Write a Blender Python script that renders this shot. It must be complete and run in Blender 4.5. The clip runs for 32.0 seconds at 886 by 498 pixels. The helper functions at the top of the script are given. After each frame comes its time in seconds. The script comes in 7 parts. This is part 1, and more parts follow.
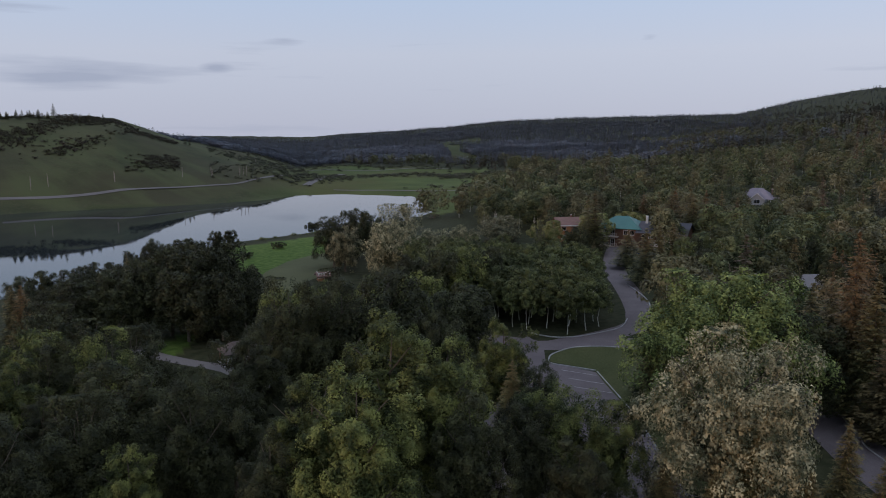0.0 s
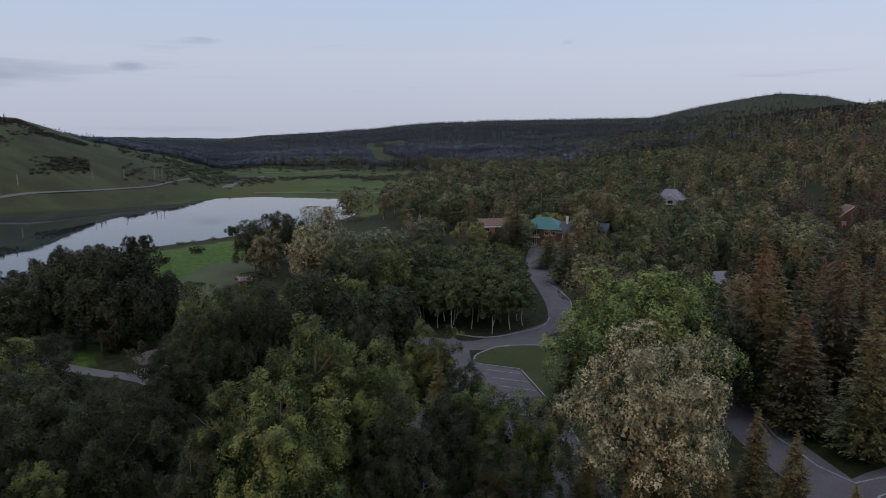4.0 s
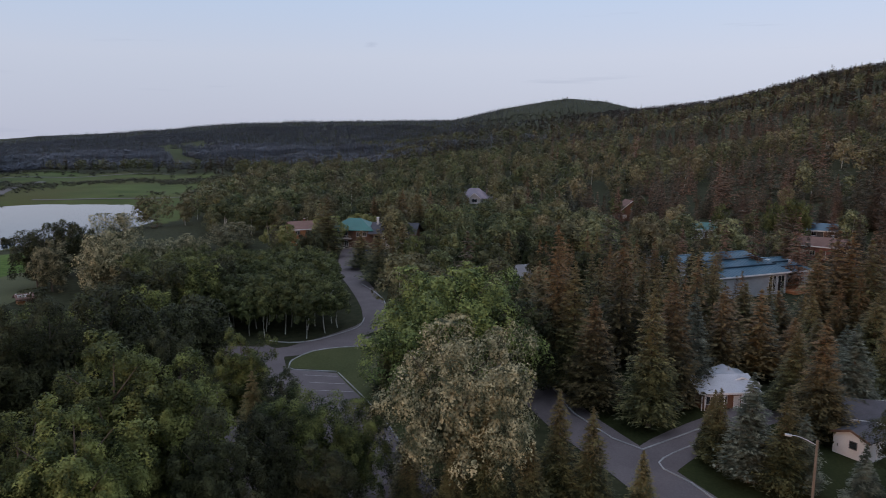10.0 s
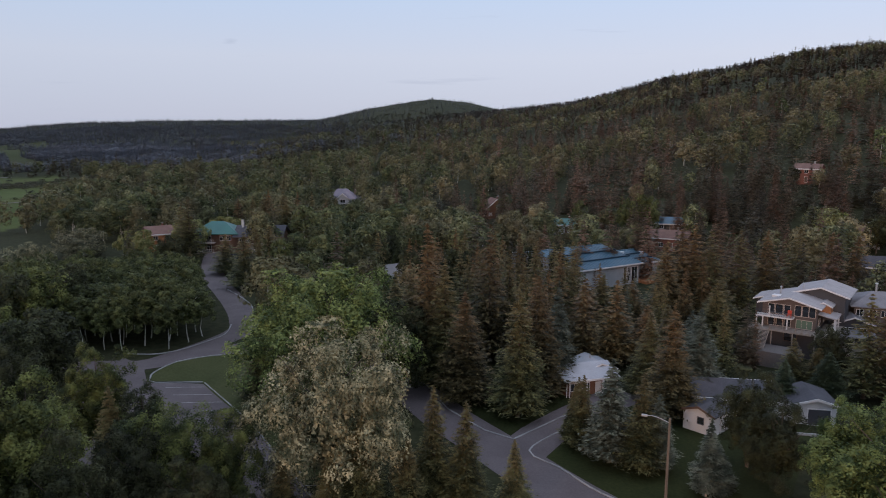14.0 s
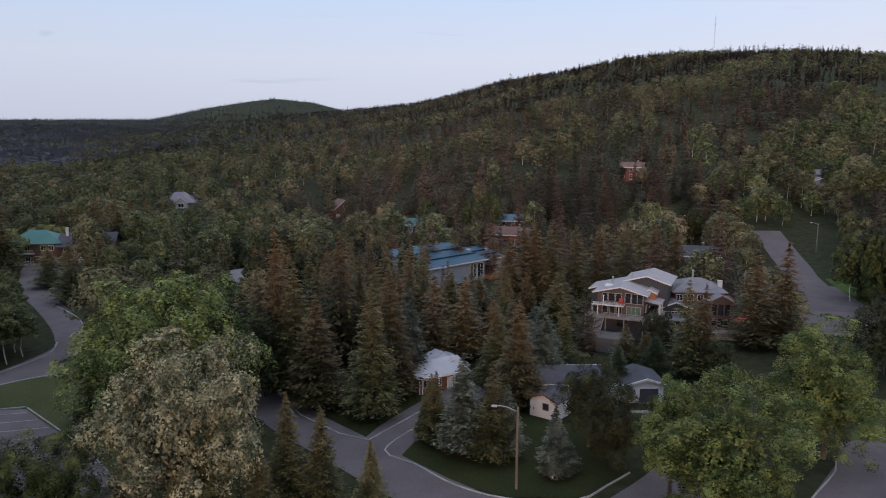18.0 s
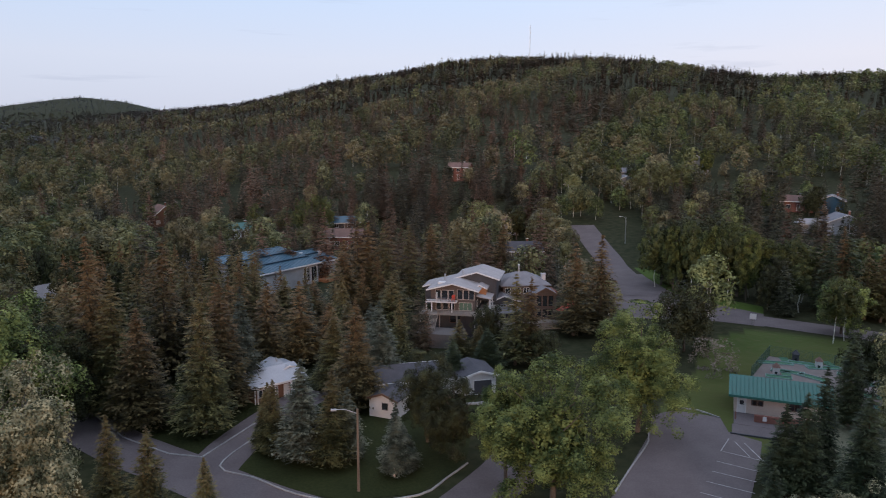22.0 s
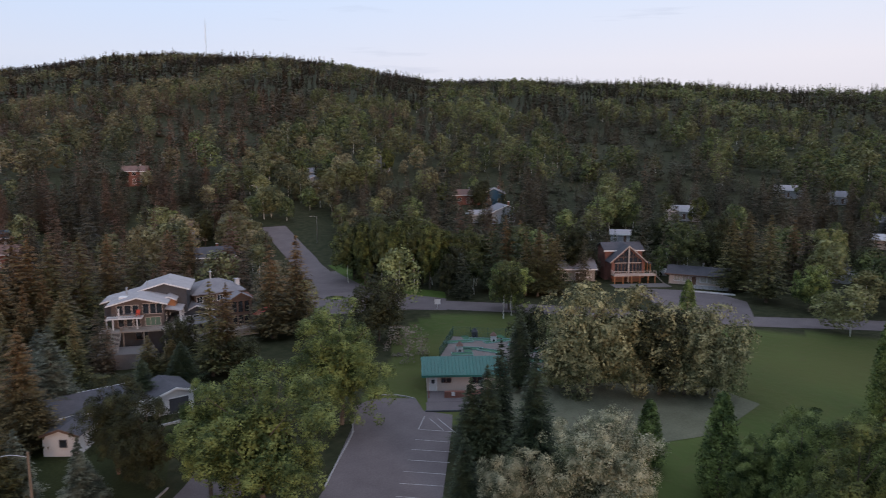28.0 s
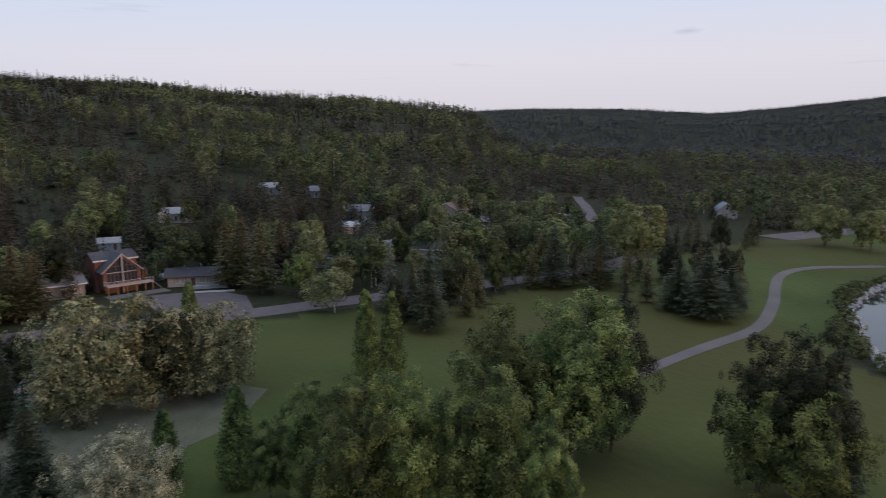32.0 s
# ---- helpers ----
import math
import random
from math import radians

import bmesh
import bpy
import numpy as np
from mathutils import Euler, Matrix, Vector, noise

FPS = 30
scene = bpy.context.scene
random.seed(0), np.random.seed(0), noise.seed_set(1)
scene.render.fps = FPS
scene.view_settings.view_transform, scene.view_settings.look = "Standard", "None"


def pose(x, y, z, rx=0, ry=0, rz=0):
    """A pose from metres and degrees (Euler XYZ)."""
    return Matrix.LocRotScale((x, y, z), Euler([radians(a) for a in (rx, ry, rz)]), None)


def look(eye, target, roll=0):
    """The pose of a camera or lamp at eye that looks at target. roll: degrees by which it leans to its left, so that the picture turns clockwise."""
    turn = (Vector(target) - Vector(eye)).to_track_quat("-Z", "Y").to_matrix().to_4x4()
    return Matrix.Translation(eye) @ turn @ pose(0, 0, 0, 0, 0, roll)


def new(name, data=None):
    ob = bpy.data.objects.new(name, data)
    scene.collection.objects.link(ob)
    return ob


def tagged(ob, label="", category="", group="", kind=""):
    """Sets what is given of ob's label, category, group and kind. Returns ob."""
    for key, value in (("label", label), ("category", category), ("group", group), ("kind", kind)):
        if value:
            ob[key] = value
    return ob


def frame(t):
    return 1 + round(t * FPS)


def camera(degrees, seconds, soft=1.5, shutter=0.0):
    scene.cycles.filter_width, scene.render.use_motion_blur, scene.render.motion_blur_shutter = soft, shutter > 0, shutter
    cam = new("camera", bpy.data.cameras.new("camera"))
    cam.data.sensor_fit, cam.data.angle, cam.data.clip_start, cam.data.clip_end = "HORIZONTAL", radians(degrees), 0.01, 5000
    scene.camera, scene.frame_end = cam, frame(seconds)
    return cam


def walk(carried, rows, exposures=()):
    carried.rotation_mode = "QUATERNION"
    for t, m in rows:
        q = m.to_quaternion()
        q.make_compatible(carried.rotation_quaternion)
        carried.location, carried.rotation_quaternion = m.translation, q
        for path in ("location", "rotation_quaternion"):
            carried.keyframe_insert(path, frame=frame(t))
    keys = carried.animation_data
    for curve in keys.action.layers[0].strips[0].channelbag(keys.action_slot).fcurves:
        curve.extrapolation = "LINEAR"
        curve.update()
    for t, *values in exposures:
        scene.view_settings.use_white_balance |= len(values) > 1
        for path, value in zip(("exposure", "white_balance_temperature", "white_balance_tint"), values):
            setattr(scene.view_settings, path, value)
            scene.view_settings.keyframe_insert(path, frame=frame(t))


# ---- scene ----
# The camera hangs at one point, 36 m above the car parks, and turns slowly to the right.
EYE_HEIGHT = 36.0
cam = camera(63.37, 32.0, soft=1.0, shutter=0.5)
TURNS = [  # seconds, heading (clockwise from +y), pitch, roll
    (0, -40.000, -9.387, -0.384),
    (0.5, -39.499, -9.380, -0.335),
    (1, -38.917, -9.356, -0.349),
    (1.5, -38.203, -9.345, -0.324),
    (2, -37.479, -9.318, -0.294),
    (2.5, -36.825, -9.304, -0.245),
    (3, -36.149, -9.294, -0.159),
    (3.5, -35.055, -9.279, -0.149),
    (5.5, -30.430, -9.176, -0.071),
    (6, -29.135, -9.169, -0.053),
    (6.5, -27.851, -9.164, 0.050),
    (7, -26.558, -9.168, 0.014),
    (7.5, -25.261, -9.161, 0.002),
    (8, -23.992, -9.188, -0.005),
    (8.5, -22.680, -9.192, 0.055),
    (9, -21.392, -9.177, 0.041),
    (9.5, -20.107, -9.172, 0.115),
    (10, -18.798, -9.154, 0.072),
    (10.5, -17.519, -9.136, 0.070),
    (11, -16.244, -9.136, 0.060),
    (11.5, -14.976, -9.119, 0.087),
    (12, -13.702, -9.125, 0.104),
    (12.5, -12.403, -9.113, 0.020),
    (13, -11.057, -9.130, 0.088),
    (13.5, -9.690, -9.122, 0.089),
    (14, -8.315, -9.139, 0.115),
    (14.5, -6.881, -9.128, 0.058),
    (16.5, -1.036, -9.076, 0.023),
    (17, 0.539, -9.078, 0.079),
    (17.5, 2.159, -9.069, 0.092),
    (18, 3.838, -9.057, 0.171),
    (18.5, 5.519, -9.044, 0.108),
    (19, 7.207, -9.039, 0.115),
    (19.5, 8.896, -9.027, 0.135),
    (20, 10.584, -8.989, 0.097),
    (20.5, 12.262, -8.965, 0.140),
    (21, 13.915, -8.924, 0.123),
    (21.5, 15.576, -8.912, 0.111),
    (22, 17.231, -8.909, 0.136),
    (22.5, 18.900, -8.925, 0.104),
    (23, 20.627, -8.939, 0.061),
    (23.5, 22.370, -8.943, 0.041),
    (24, 24.157, -8.952, 0.017),
    (24.5, 25.915, -8.946, 0.011),
    (25, 27.685, -8.935, -0.004),
    (25.5, 29.513, -8.925, -0.044),
    (27.5, 38.603, -8.867, 0.020),
    (28, 41.633, -8.839, -0.027),
    (28.5, 45.253, -8.832, -0.042),
    (29, 50.359, -8.872, -0.177),
    (29.5, 55.674, -8.897, -0.205),
    (30, 60.883, -8.896, -0.145),
    (30.5, 66.045, -8.889, -0.180),
    (31, 71.210, -8.873, -0.261),
    (31.5, 76.247, -8.872, -0.357),
    (32, 80.781, -8.842, -0.219),
]
rows = []
for seconds, heading, pitch, roll in TURNS:
    rows.append((seconds, pose(0, 0, EYE_HEIGHT, 0, 0, -heading) @ pose(0, 0, 0, 90 + pitch) @ pose(0, 0, 0, 0, 0, roll)))
walk(cam, rows, [(0, -0.2), (9, -0.14), (17, 0.0), (25, 0.12), (28, 0.08), (32, -0.1)])

# ---------------------------------------------------------------- world and sun
SUN_HEADING, SUN_HEIGHT = 198.0, 9.0
world = bpy.data.worlds.new("dusk_sky")
scene.world = world
world.use_nodes = True
wn, wl = world.node_tree.nodes, world.node_tree.links
wn.clear()
w_out = wn.new("ShaderNodeOutputWorld")
w_bg = wn.new("ShaderNodeBackground")
w_sky = wn.new("ShaderNodeTexSky")
w_sky.sky_type = "NISHITA"
w_sky.sun_disc = False
w_sky.sun_elevation = radians(SUN_HEIGHT)
w_sky.sun_rotation = radians(SUN_HEADING)
w_sky.air_density, w_sky.dust_density, w_sky.ozone_density = 1.0, 0.6, 2.0
w_co = wn.new("ShaderNodeTexCoord")
w_xyz = wn.new("ShaderNodeSeparateXYZ")
wl.new(w_co.outputs["Generated"], w_xyz.inputs[0])
w_ramp = wn.new("ShaderNodeValToRGB")
el = w_ramp.color_ramp.elements
el[0].position, el[0].color = 0.0, (0.55, 0.585, 0.735, 1)
el[1].position, el[1].color = 1.0, (0.84, 0.97, 1.24, 1)
e = el.new(0.10)
e.color = (0.63, 0.68, 0.83, 1)
e = el.new(0.20)
e.color = (0.545, 0.685, 0.925, 1)
wl.new(w_xyz.outputs[2], w_ramp.inputs[0])
w_dim = wn.new("ShaderNodeVectorMath")
w_dim.operation = "SCALE"
w_dim.inputs["Scale"].default_value = 0.10
wl.new(w_sky.outputs[0], w_dim.inputs[0])
w_mix = wn.new("ShaderNodeMix")
w_mix.data_type = "RGBA"
w_mix.inputs[0].default_value = 0.92
wl.new(w_dim.outputs[0], w_mix.inputs[6])
# the sky is brighter and pinker towards the sunset
w_dot = wn.new("ShaderNodeVectorMath")
w_dot.operation = "DOT_PRODUCT"
w_dot.inputs[1].default_value = (math.sin(radians(100)), math.cos(radians(100)), 0.0)
wl.new(w_co.outputs["Generated"], w_dot.inputs[0])
w_glow = wn.new("ShaderNodeMapRange")
w_glow.inputs[1].default_value, w_glow.inputs[2].default_value = -0.75, 0.85
wl.new(w_dot.outputs["Value"], w_glow.inputs[0])
w_tint = wn.new("ShaderNodeValToRGB")
te = w_tint.color_ramp.elements
te[0].position, te[0].color = 0.0, (1.0, 1.0, 1.0, 1)
te[1].position, te[1].color = 1.0, (1.34, 1.19, 1.08, 1)
e = te.new(0.6)
e.color = (1.13, 1.10, 1.09, 1)
wl.new(w_glow.outputs[0], w_tint.inputs[0])
w_warm = wn.new("ShaderNodeMix")
w_warm.data_type, w_warm.blend_type = "RGBA", "MULTIPLY"
w_warm.inputs[0].default_value = 1.0
wl.new(w_ramp.outputs[0], w_warm.inputs[6])
wl.new(w_tint.outputs[0], w_warm.inputs[7])
wl.new(w_warm.outputs[2], w_mix.inputs[7])
# thin grey cloud streaks
w_map = wn.new("ShaderNodeMapping")
w_map.inputs["Scale"].default_value = (1.3, 1.3, 17.0)
wl.new(w_co.outputs["Generated"], w_map.inputs[0])
w_noise = wn.new("ShaderNodeTexNoise")
w_noise.inputs["Scale"].default_value = 2.3
w_noise.inputs["Detail"].default_value = 5.0
w_noise.inputs["Roughness"].default_value = 0.55
wl.new(w_map.outputs[0], w_noise.inputs[0])
w_cr = wn.new("ShaderNodeValToRGB")
w_cr.color_ramp.elements[0].position, w_cr.color_ramp.elements[0].color = 0.62, (0, 0, 0, 1)
w_cr.color_ramp.elements[1].position, w_cr.color_ramp.elements[1].color = 0.86, (0.75, 0.75, 0.75, 1)
cover = w_noise.outputs[0]
# banks of cloud: heading, height and half width, half height in degrees, strength
for c_az, c_el, c_w, c_h, c_k in ((-67.0, 4.0, 10.0, 1.5, 0.42), (-71.0, 8.3, 6.0, 0.8, 0.22), (-24.3, 6.7, 1.6, 0.5, 0.30), (-28.5, 7.6, 0.8, 0.4, 0.22), (-57.0, 4.7, 1.4, 0.5, 0.26), (-52.0, 6.8, 2.0, 0.5, 0.2), (58.0, 11.3, 9.0, 0.8, 0.35), (99.0, 7.6, 2.0, 0.5, 0.25)):
    at_c = Vector((math.sin(radians(c_az)) * math.cos(radians(c_el)), math.cos(radians(c_az)) * math.cos(radians(c_el)), math.sin(radians(c_el))))
    off = wn.new("ShaderNodeVectorMath")
    off.operation = "SUBTRACT"
    wl.new(w_co.outputs["Generated"], off.inputs[0])
    off.inputs[1].default_value = at_c
    flat = wn.new("ShaderNodeVectorMath")
    flat.operation = "MULTIPLY"
    wl.new(off.outputs[0], flat.inputs[0])
    flat.inputs[1].default_value = (1 / math.sin(radians(c_w)), 1 / math.sin(radians(c_w)), 1 / math.sin(radians(c_h)))
    far = wn.new("ShaderNodeVectorMath")
    far.operation = "LENGTH"
    wl.new(flat.outputs[0], far.inputs[0])
    fade = wn.new("ShaderNodeMapRange")
    fade.inputs[3].default_value, fade.inputs[4].default_value = c_k, 0.0
    wl.new(far.outputs["Value"], fade.inputs[0])
    plus = wn.new("ShaderNodeMath")
    plus.operation = "ADD"
    wl.new(cover, plus.inputs[0])
    wl.new(fade.outputs[0], plus.inputs[1])
    cover = plus.outputs[0]
wl.new(cover, w_cr.inputs[0])
w_cl = wn.new("ShaderNodeMix")
w_cl.data_type = "RGBA"
wl.new(w_cr.outputs[0], w_cl.inputs[0])
wl.new(w_mix.outputs[2], w_cl.inputs[6])
w_cl.inputs[7].default_value = (0.37, 0.42, 0.56, 1)
wl.new(w_cl.outputs[2], w_bg.inputs[0])
w_bg.inputs[1].default_value = 1.0
wl.new(w_bg.outputs[0], w_out.inputs[0])

sun_data = bpy.data.lights.new("sun", "SUN")
sun_data.energy, sun_data.angle, sun_data.color = 1.5, radians(14), (1.0, 0.62, 0.42)
sun = new("sun", sun_data)
sun_at = Vector((math.sin(radians(SUN_HEADING)), math.cos(radians(SUN_HEADING)), math.tan(radians(SUN_HEIGHT)))) * 500
sun.matrix_world = look(sun_at, (0, 0, 0))

# ---------------------------------------------------------------- materials
rng = np.random.default_rng(7)


def material(name):
    m = bpy.data.materials.new(name)
    m.use_nodes = True
    n, l = m.node_tree.nodes, m.node_tree.links
    return m, n, l, n["Principled BSDF"]


def surface(name, dark, light, rough=0.8, scale=1.0, fine=12.0, bump=0.3, metal=0.0, spec=0.3, stretch=(1, 1, 1), depth=0.02, vary=0.0):
    """A worn surface: two colours mixed by stains and grain, and a fine relief, in metres. vary: how much each object differs."""
    m, n, l, b = material(name)
    co = n.new("ShaderNodeTexCoord")
    mp = n.new("ShaderNodeMapping")
    mp.inputs["Scale"].default_value = stretch
    l.new(co.outputs["Object"], mp.inputs[0])
    a = n.new("ShaderNodeTexNoise")
    a.inputs["Scale"].default_value, a.inputs["Detail"].default_value = scale, 6
    g = n.new("ShaderNodeTexNoise")
    g.inputs["Scale"].default_value, g.inputs["Detail"].default_value = fine, 4
    for tex in (a, g):
        l.new(mp.outputs[0], tex.inputs[0])
    add = n.new("ShaderNodeMath")
    add.operation = "MULTIPLY_ADD"
    l.new(g.outputs[0], add.inputs[0])
    add.inputs[1].default_value = 0.5
    half = n.new("ShaderNodeMath")
    half.operation = "MULTIPLY"
    half.inputs[1].default_value = 0.5
    l.new(a.outputs[0], half.inputs[0])
    l.new(half.outputs[0], add.inputs[2])
    r = n.new("ShaderNodeMapRange")
    r.inputs[1].default_value, r.inputs[2].default_value = 0.3, 0.7
    l.new(add.outputs[0], r.inputs[0])
    mix = n.new("ShaderNodeMix")
    mix.data_type = "RGBA"
    l.new(r.outputs[0], mix.inputs[0])
    mix.inputs[6].default_value, mix.inputs[7].default_value = (*dark, 1), (*light, 1)
    last = mix.outputs[2]
    if vary:
        oi = n.new("ShaderNodeObjectInfo")
        vr = n.new("ShaderNodeMapRange")
        vr.inputs[3].default_value, vr.inputs[4].default_value = 1 - vary, 1 + vary
        l.new(oi.outputs["Random"], vr.inputs[0])
        sc = n.new("ShaderNodeVectorMath")
        sc.operation = "SCALE"
        l.new(last, sc.inputs[0])
        l.new(vr.outputs[0], sc.inputs["Scale"])
        last = sc.outputs[0]
    l.new(last, b.inputs["Base Color"])
    b.inputs["Roughness"].default_value, b.inputs["Metallic"].default_value, b.inputs["Specular IOR Level"].default_value = rough, metal, spec
    if bump:
        bp = n.new("ShaderNodeBump")
        bp.inputs["Strength"].default_value, bp.inputs["Distance"].default_value = bump, depth
        l.new(g.outputs[0], bp.inputs["Height"])
        l.new(bp.outputs[0], b.inputs["Normal"])
    return m


def foliage(name, dark, light, translucent=0.25, patch=0.0, tip=None, dusk_tops=None, clump=0.9):
    """Leaves: each leaf and each tree differs; light shines through. patch: metres over which a wood changes colour; tip: the colour some of it turns to."""
    m, n, l, b = material(name)
    geo = n.new("ShaderNodeNewGeometry")
    oi = n.new("ShaderNodeObjectInfo")
    mix = n.new("ShaderNodeMix")
    mix.data_type = "RGBA"
    cn = n.new("ShaderNodeTexNoise")
    cn.inputs["Scale"].default_value, cn.inputs["Detail"].default_value = clump, 2
    l.new(geo.outputs["Position"], cn.inputs[0])
    cg = n.new("ShaderNodeMapRange")
    cg.inputs[1].default_value, cg.inputs[2].default_value, cg.inputs[3].default_value, cg.inputs[4].default_value = 0.36, 0.64, -0.25, 0.85
    cg.clamp = False
    l.new(cn.outputs[0], cg.inputs[0])
    ca = n.new("ShaderNodeMath")
    ca.operation, ca.use_clamp = "MULTIPLY_ADD", True
    l.new(geo.outputs["Random Per Island"], ca.inputs[0])
    ca.inputs[1].default_value = 0.25
    l.new(cg.outputs[0], ca.inputs[2])
    l.new(ca.outputs[0], mix.inputs[0])
    mix.inputs[6].default_value, mix.inputs[7].default_value = (*dark, 1), (*light, 1)
    last = mix.outputs[2]
    if tip:
        if patch:  # a wood in one mesh: every tree has its own tone, and stands of trees share a tint
            own = n.new("ShaderNodeAttribute")
            own.attribute_name = "tone"
            nz = n.new("ShaderNodeTexNoise")
            nz.inputs["Scale"].default_value, nz.inputs["Detail"].default_value = 1.0 / patch, 3
            l.new(geo.outputs["Position"], nz.inputs[0])
            both = n.new("ShaderNodeMath")
            both.operation = "ADD"
            l.new(nz.outputs[0], both.inputs[0])
            l.new(own.outputs["Fac"], both.inputs[1])
            src, lo, hi = both.outputs[0], 0.75, 1.35
        else:
            src, lo, hi = oi.outputs["Random"], 0.2, 1.0
        rm = n.new("ShaderNodeMapRange")
        rm.inputs[1].default_value, rm.inputs[2].default_value = lo, hi
        l.new(src, rm.inputs[0])
        m2 = n.new("ShaderNodeMix")
        m2.data_type = "RGBA"
        l.new(rm.outputs[0], m2.inputs[0])
        l.new(last, m2.inputs[6])
        tm = n.new("ShaderNodeMix")
        tm.data_type = "RGBA"
        l.new(ca.outputs[0], tm.inputs[0])
        tm.inputs[6].default_value, tm.inputs[7].default_value = (*[c * 0.4 for c in tip], 1), (*tip, 1)
        l.new(tm.outputs[2], m2.inputs[7])
        last = m2.outputs[2]
        if patch:
            fr = n.new("ShaderNodeMath")
            fr.operation = "MULTIPLY"
            fr.inputs[1].default_value = 17.3
            l.new(own.outputs["Fac"], fr.inputs[0])
            f2 = n.new("ShaderNodeMath")
            f2.operation = "FRACT"
            l.new(fr.outputs[0], f2.inputs[0])
            lv = n.new("ShaderNodeMapRange")
            lv.inputs[3].default_value, lv.inputs[4].default_value = 0.65, 1.35
            l.new(f2.outputs[0], lv.inputs[0])
            ls = n.new("ShaderNodeVectorMath")
            ls.operation = "SCALE"
            l.new(last, ls.inputs[0])
            l.new(lv.outputs[0], ls.inputs["Scale"])
            last = ls.outputs[0]
    if dusk_tops:  # rust tint rising up the tree, painted in for warm dusk light
        co = n.new("ShaderNodeTexCoord")
        sx = n.new("ShaderNodeSeparateXYZ")
        l.new(co.outputs["Generated"], sx.inputs[0])
        cr = n.new("ShaderNodeMapRange")
        cr.inputs[1].default_value, cr.inputs[2].default_value, cr.inputs[4].default_value = 0.25, 0.95, 0.9
        l.new(sx.outputs[2], cr.inputs[0])
        cm = n.new("ShaderNodeMath")
        cm.operation = "MULTIPLY"
        l.new(cr.outputs[0], cm.inputs[0])
        l.new(geo.outputs["Random Per Island"], cm.inputs[1])
        cp = n.new("ShaderNodeMapRange")
        cp.inputs[1].default_value, cp.inputs[2].default_value = 0.1, 0.45
        l.new(cm.outputs[0], cp.inputs[0])
        m3 = n.new("ShaderNodeMix")
        m3.data_type = "RGBA"
        l.new(cp.outputs[0], m3.inputs[0])
        l.new(last, m3.inputs[6])
        m3.inputs[7].default_value = (*dusk_tops, 1)
        last = m3.outputs[2]
    vr = n.new("ShaderNodeMapRange")
    vr.inputs[3].default_value, vr.inputs[4].default_value = 0.75, 1.25
    l.new(oi.outputs["Random"], vr.inputs[0])
    sc = n.new("ShaderNodeVectorMath")
    sc.operation = "SCALE"
    l.new(last, sc.inputs[0])
    l.new(vr.outputs[0], sc.inputs["Scale"])
    last = sc.outputs[0]
    l.new(last, b.inputs["Base Color"])
    b.inputs["Roughness"].default_value, b.inputs["Specular IOR Level"].default_value = 0.65, 0.2
    tr = n.new("ShaderNodeBsdfTranslucent")
    l.new(last, tr.inputs[0])
    ms = n.new("ShaderNodeMixShader")
    ms.inputs[0].default_value = translucent
    l.new(b.outputs[0], ms.inputs[1])
    l.new(tr.outputs[0], ms.inputs[2])
    l.new(ms.outputs[0], n["Material Output"].inputs[0])
    return m


def plain(name, colour, rough=0.5, metal=0.0, spec=0.4):
    m, n, l, b = material(name)
    b.inputs["Base Color"].default_value = (*colour, 1)
    b.inputs["Roughness"].default_value, b.inputs["Metallic"].default_value, b.inputs["Specular IOR Level"].default_value = rough, metal, spec
    return m


asphalt = surface("asphalt", (0.080, 0.067, 0.071), (0.142, 0.121, 0.127), 0.9, 0.25, 7.0, 0.2, depth=0.01)
concrete = surface("kerb_concrete", (0.15, 0.15, 0.155), (0.38, 0.38, 0.385), 0.9, 0.4, 5.0, 0.3)
verge_mat = surface("verge_grass", (0.040, 0.072, 0.015), (0.078, 0.115, 0.028), 0.95, 0.12, 3.0, 0.6, spec=0.1, depth=0.08)
# grass darkened in colour to hold the shade of the trees around it
shade_lawn_mat = surface("shade_darkened_lawn_grass", (0.015, 0.020, 0.007), (0.036, 0.042, 0.015), 0.95, 0.12, 3.0, 0.6, spec=0.1, depth=0.08)
dry_lawn = surface("dry_lawn_grass", (0.034, 0.044, 0.016), (0.074, 0.078, 0.034), 0.95, 0.12, 3.0, 0.6, spec=0.1, depth=0.08)
gravel = surface("pale_gravel", (0.105, 0.098, 0.098), (0.165, 0.152, 0.150), 0.95, 0.1, 4.0, 0.4, spec=0.1)
bare_earth = surface("bare_earth", (0.080, 0.084, 0.056), (0.150, 0.148, 0.104), 0.95, 0.3, 4.0, 0.4, spec=0.1)
bark = surface("grey_brown_bark", (0.05, 0.04, 0.032), (0.13, 0.11, 0.09), 0.9, 1.5, 8.0, 0.8, stretch=(3, 3, 0.6))
birch_bark = surface("white_aspen_bark", (0.32, 0.32, 0.29), (0.62, 0.62, 0.58), 0.8, 1.2, 5.0, 0.4, stretch=(1, 1, 3))
white_paint = surface("white_siding", (0.38, 0.38, 0.39), (0.54, 0.54, 0.55), 0.6, 0.5, 9.0, 0.1)
dark_paint = surface("dark_grey_siding", (0.035, 0.037, 0.045), (0.06, 0.062, 0.072), 0.6, 0.6, 8.0, 0.1)
brown_wood = surface("brown_stained_wood", (0.085, 0.045, 0.03), (0.16, 0.085, 0.055), 0.7, 0.8, 9.0, 0.2, stretch=(1, 1, 4))
red_brick = surface("red_brown_cladding", (0.13, 0.055, 0.045), (0.20, 0.09, 0.07), 0.8, 0.8, 9.0, 0.2)
umber = surface("umber_stained_siding", (0.062, 0.046, 0.042), (0.112, 0.088, 0.080), 0.75, 0.7, 8.0, 0.2, stretch=(1, 1, 4))
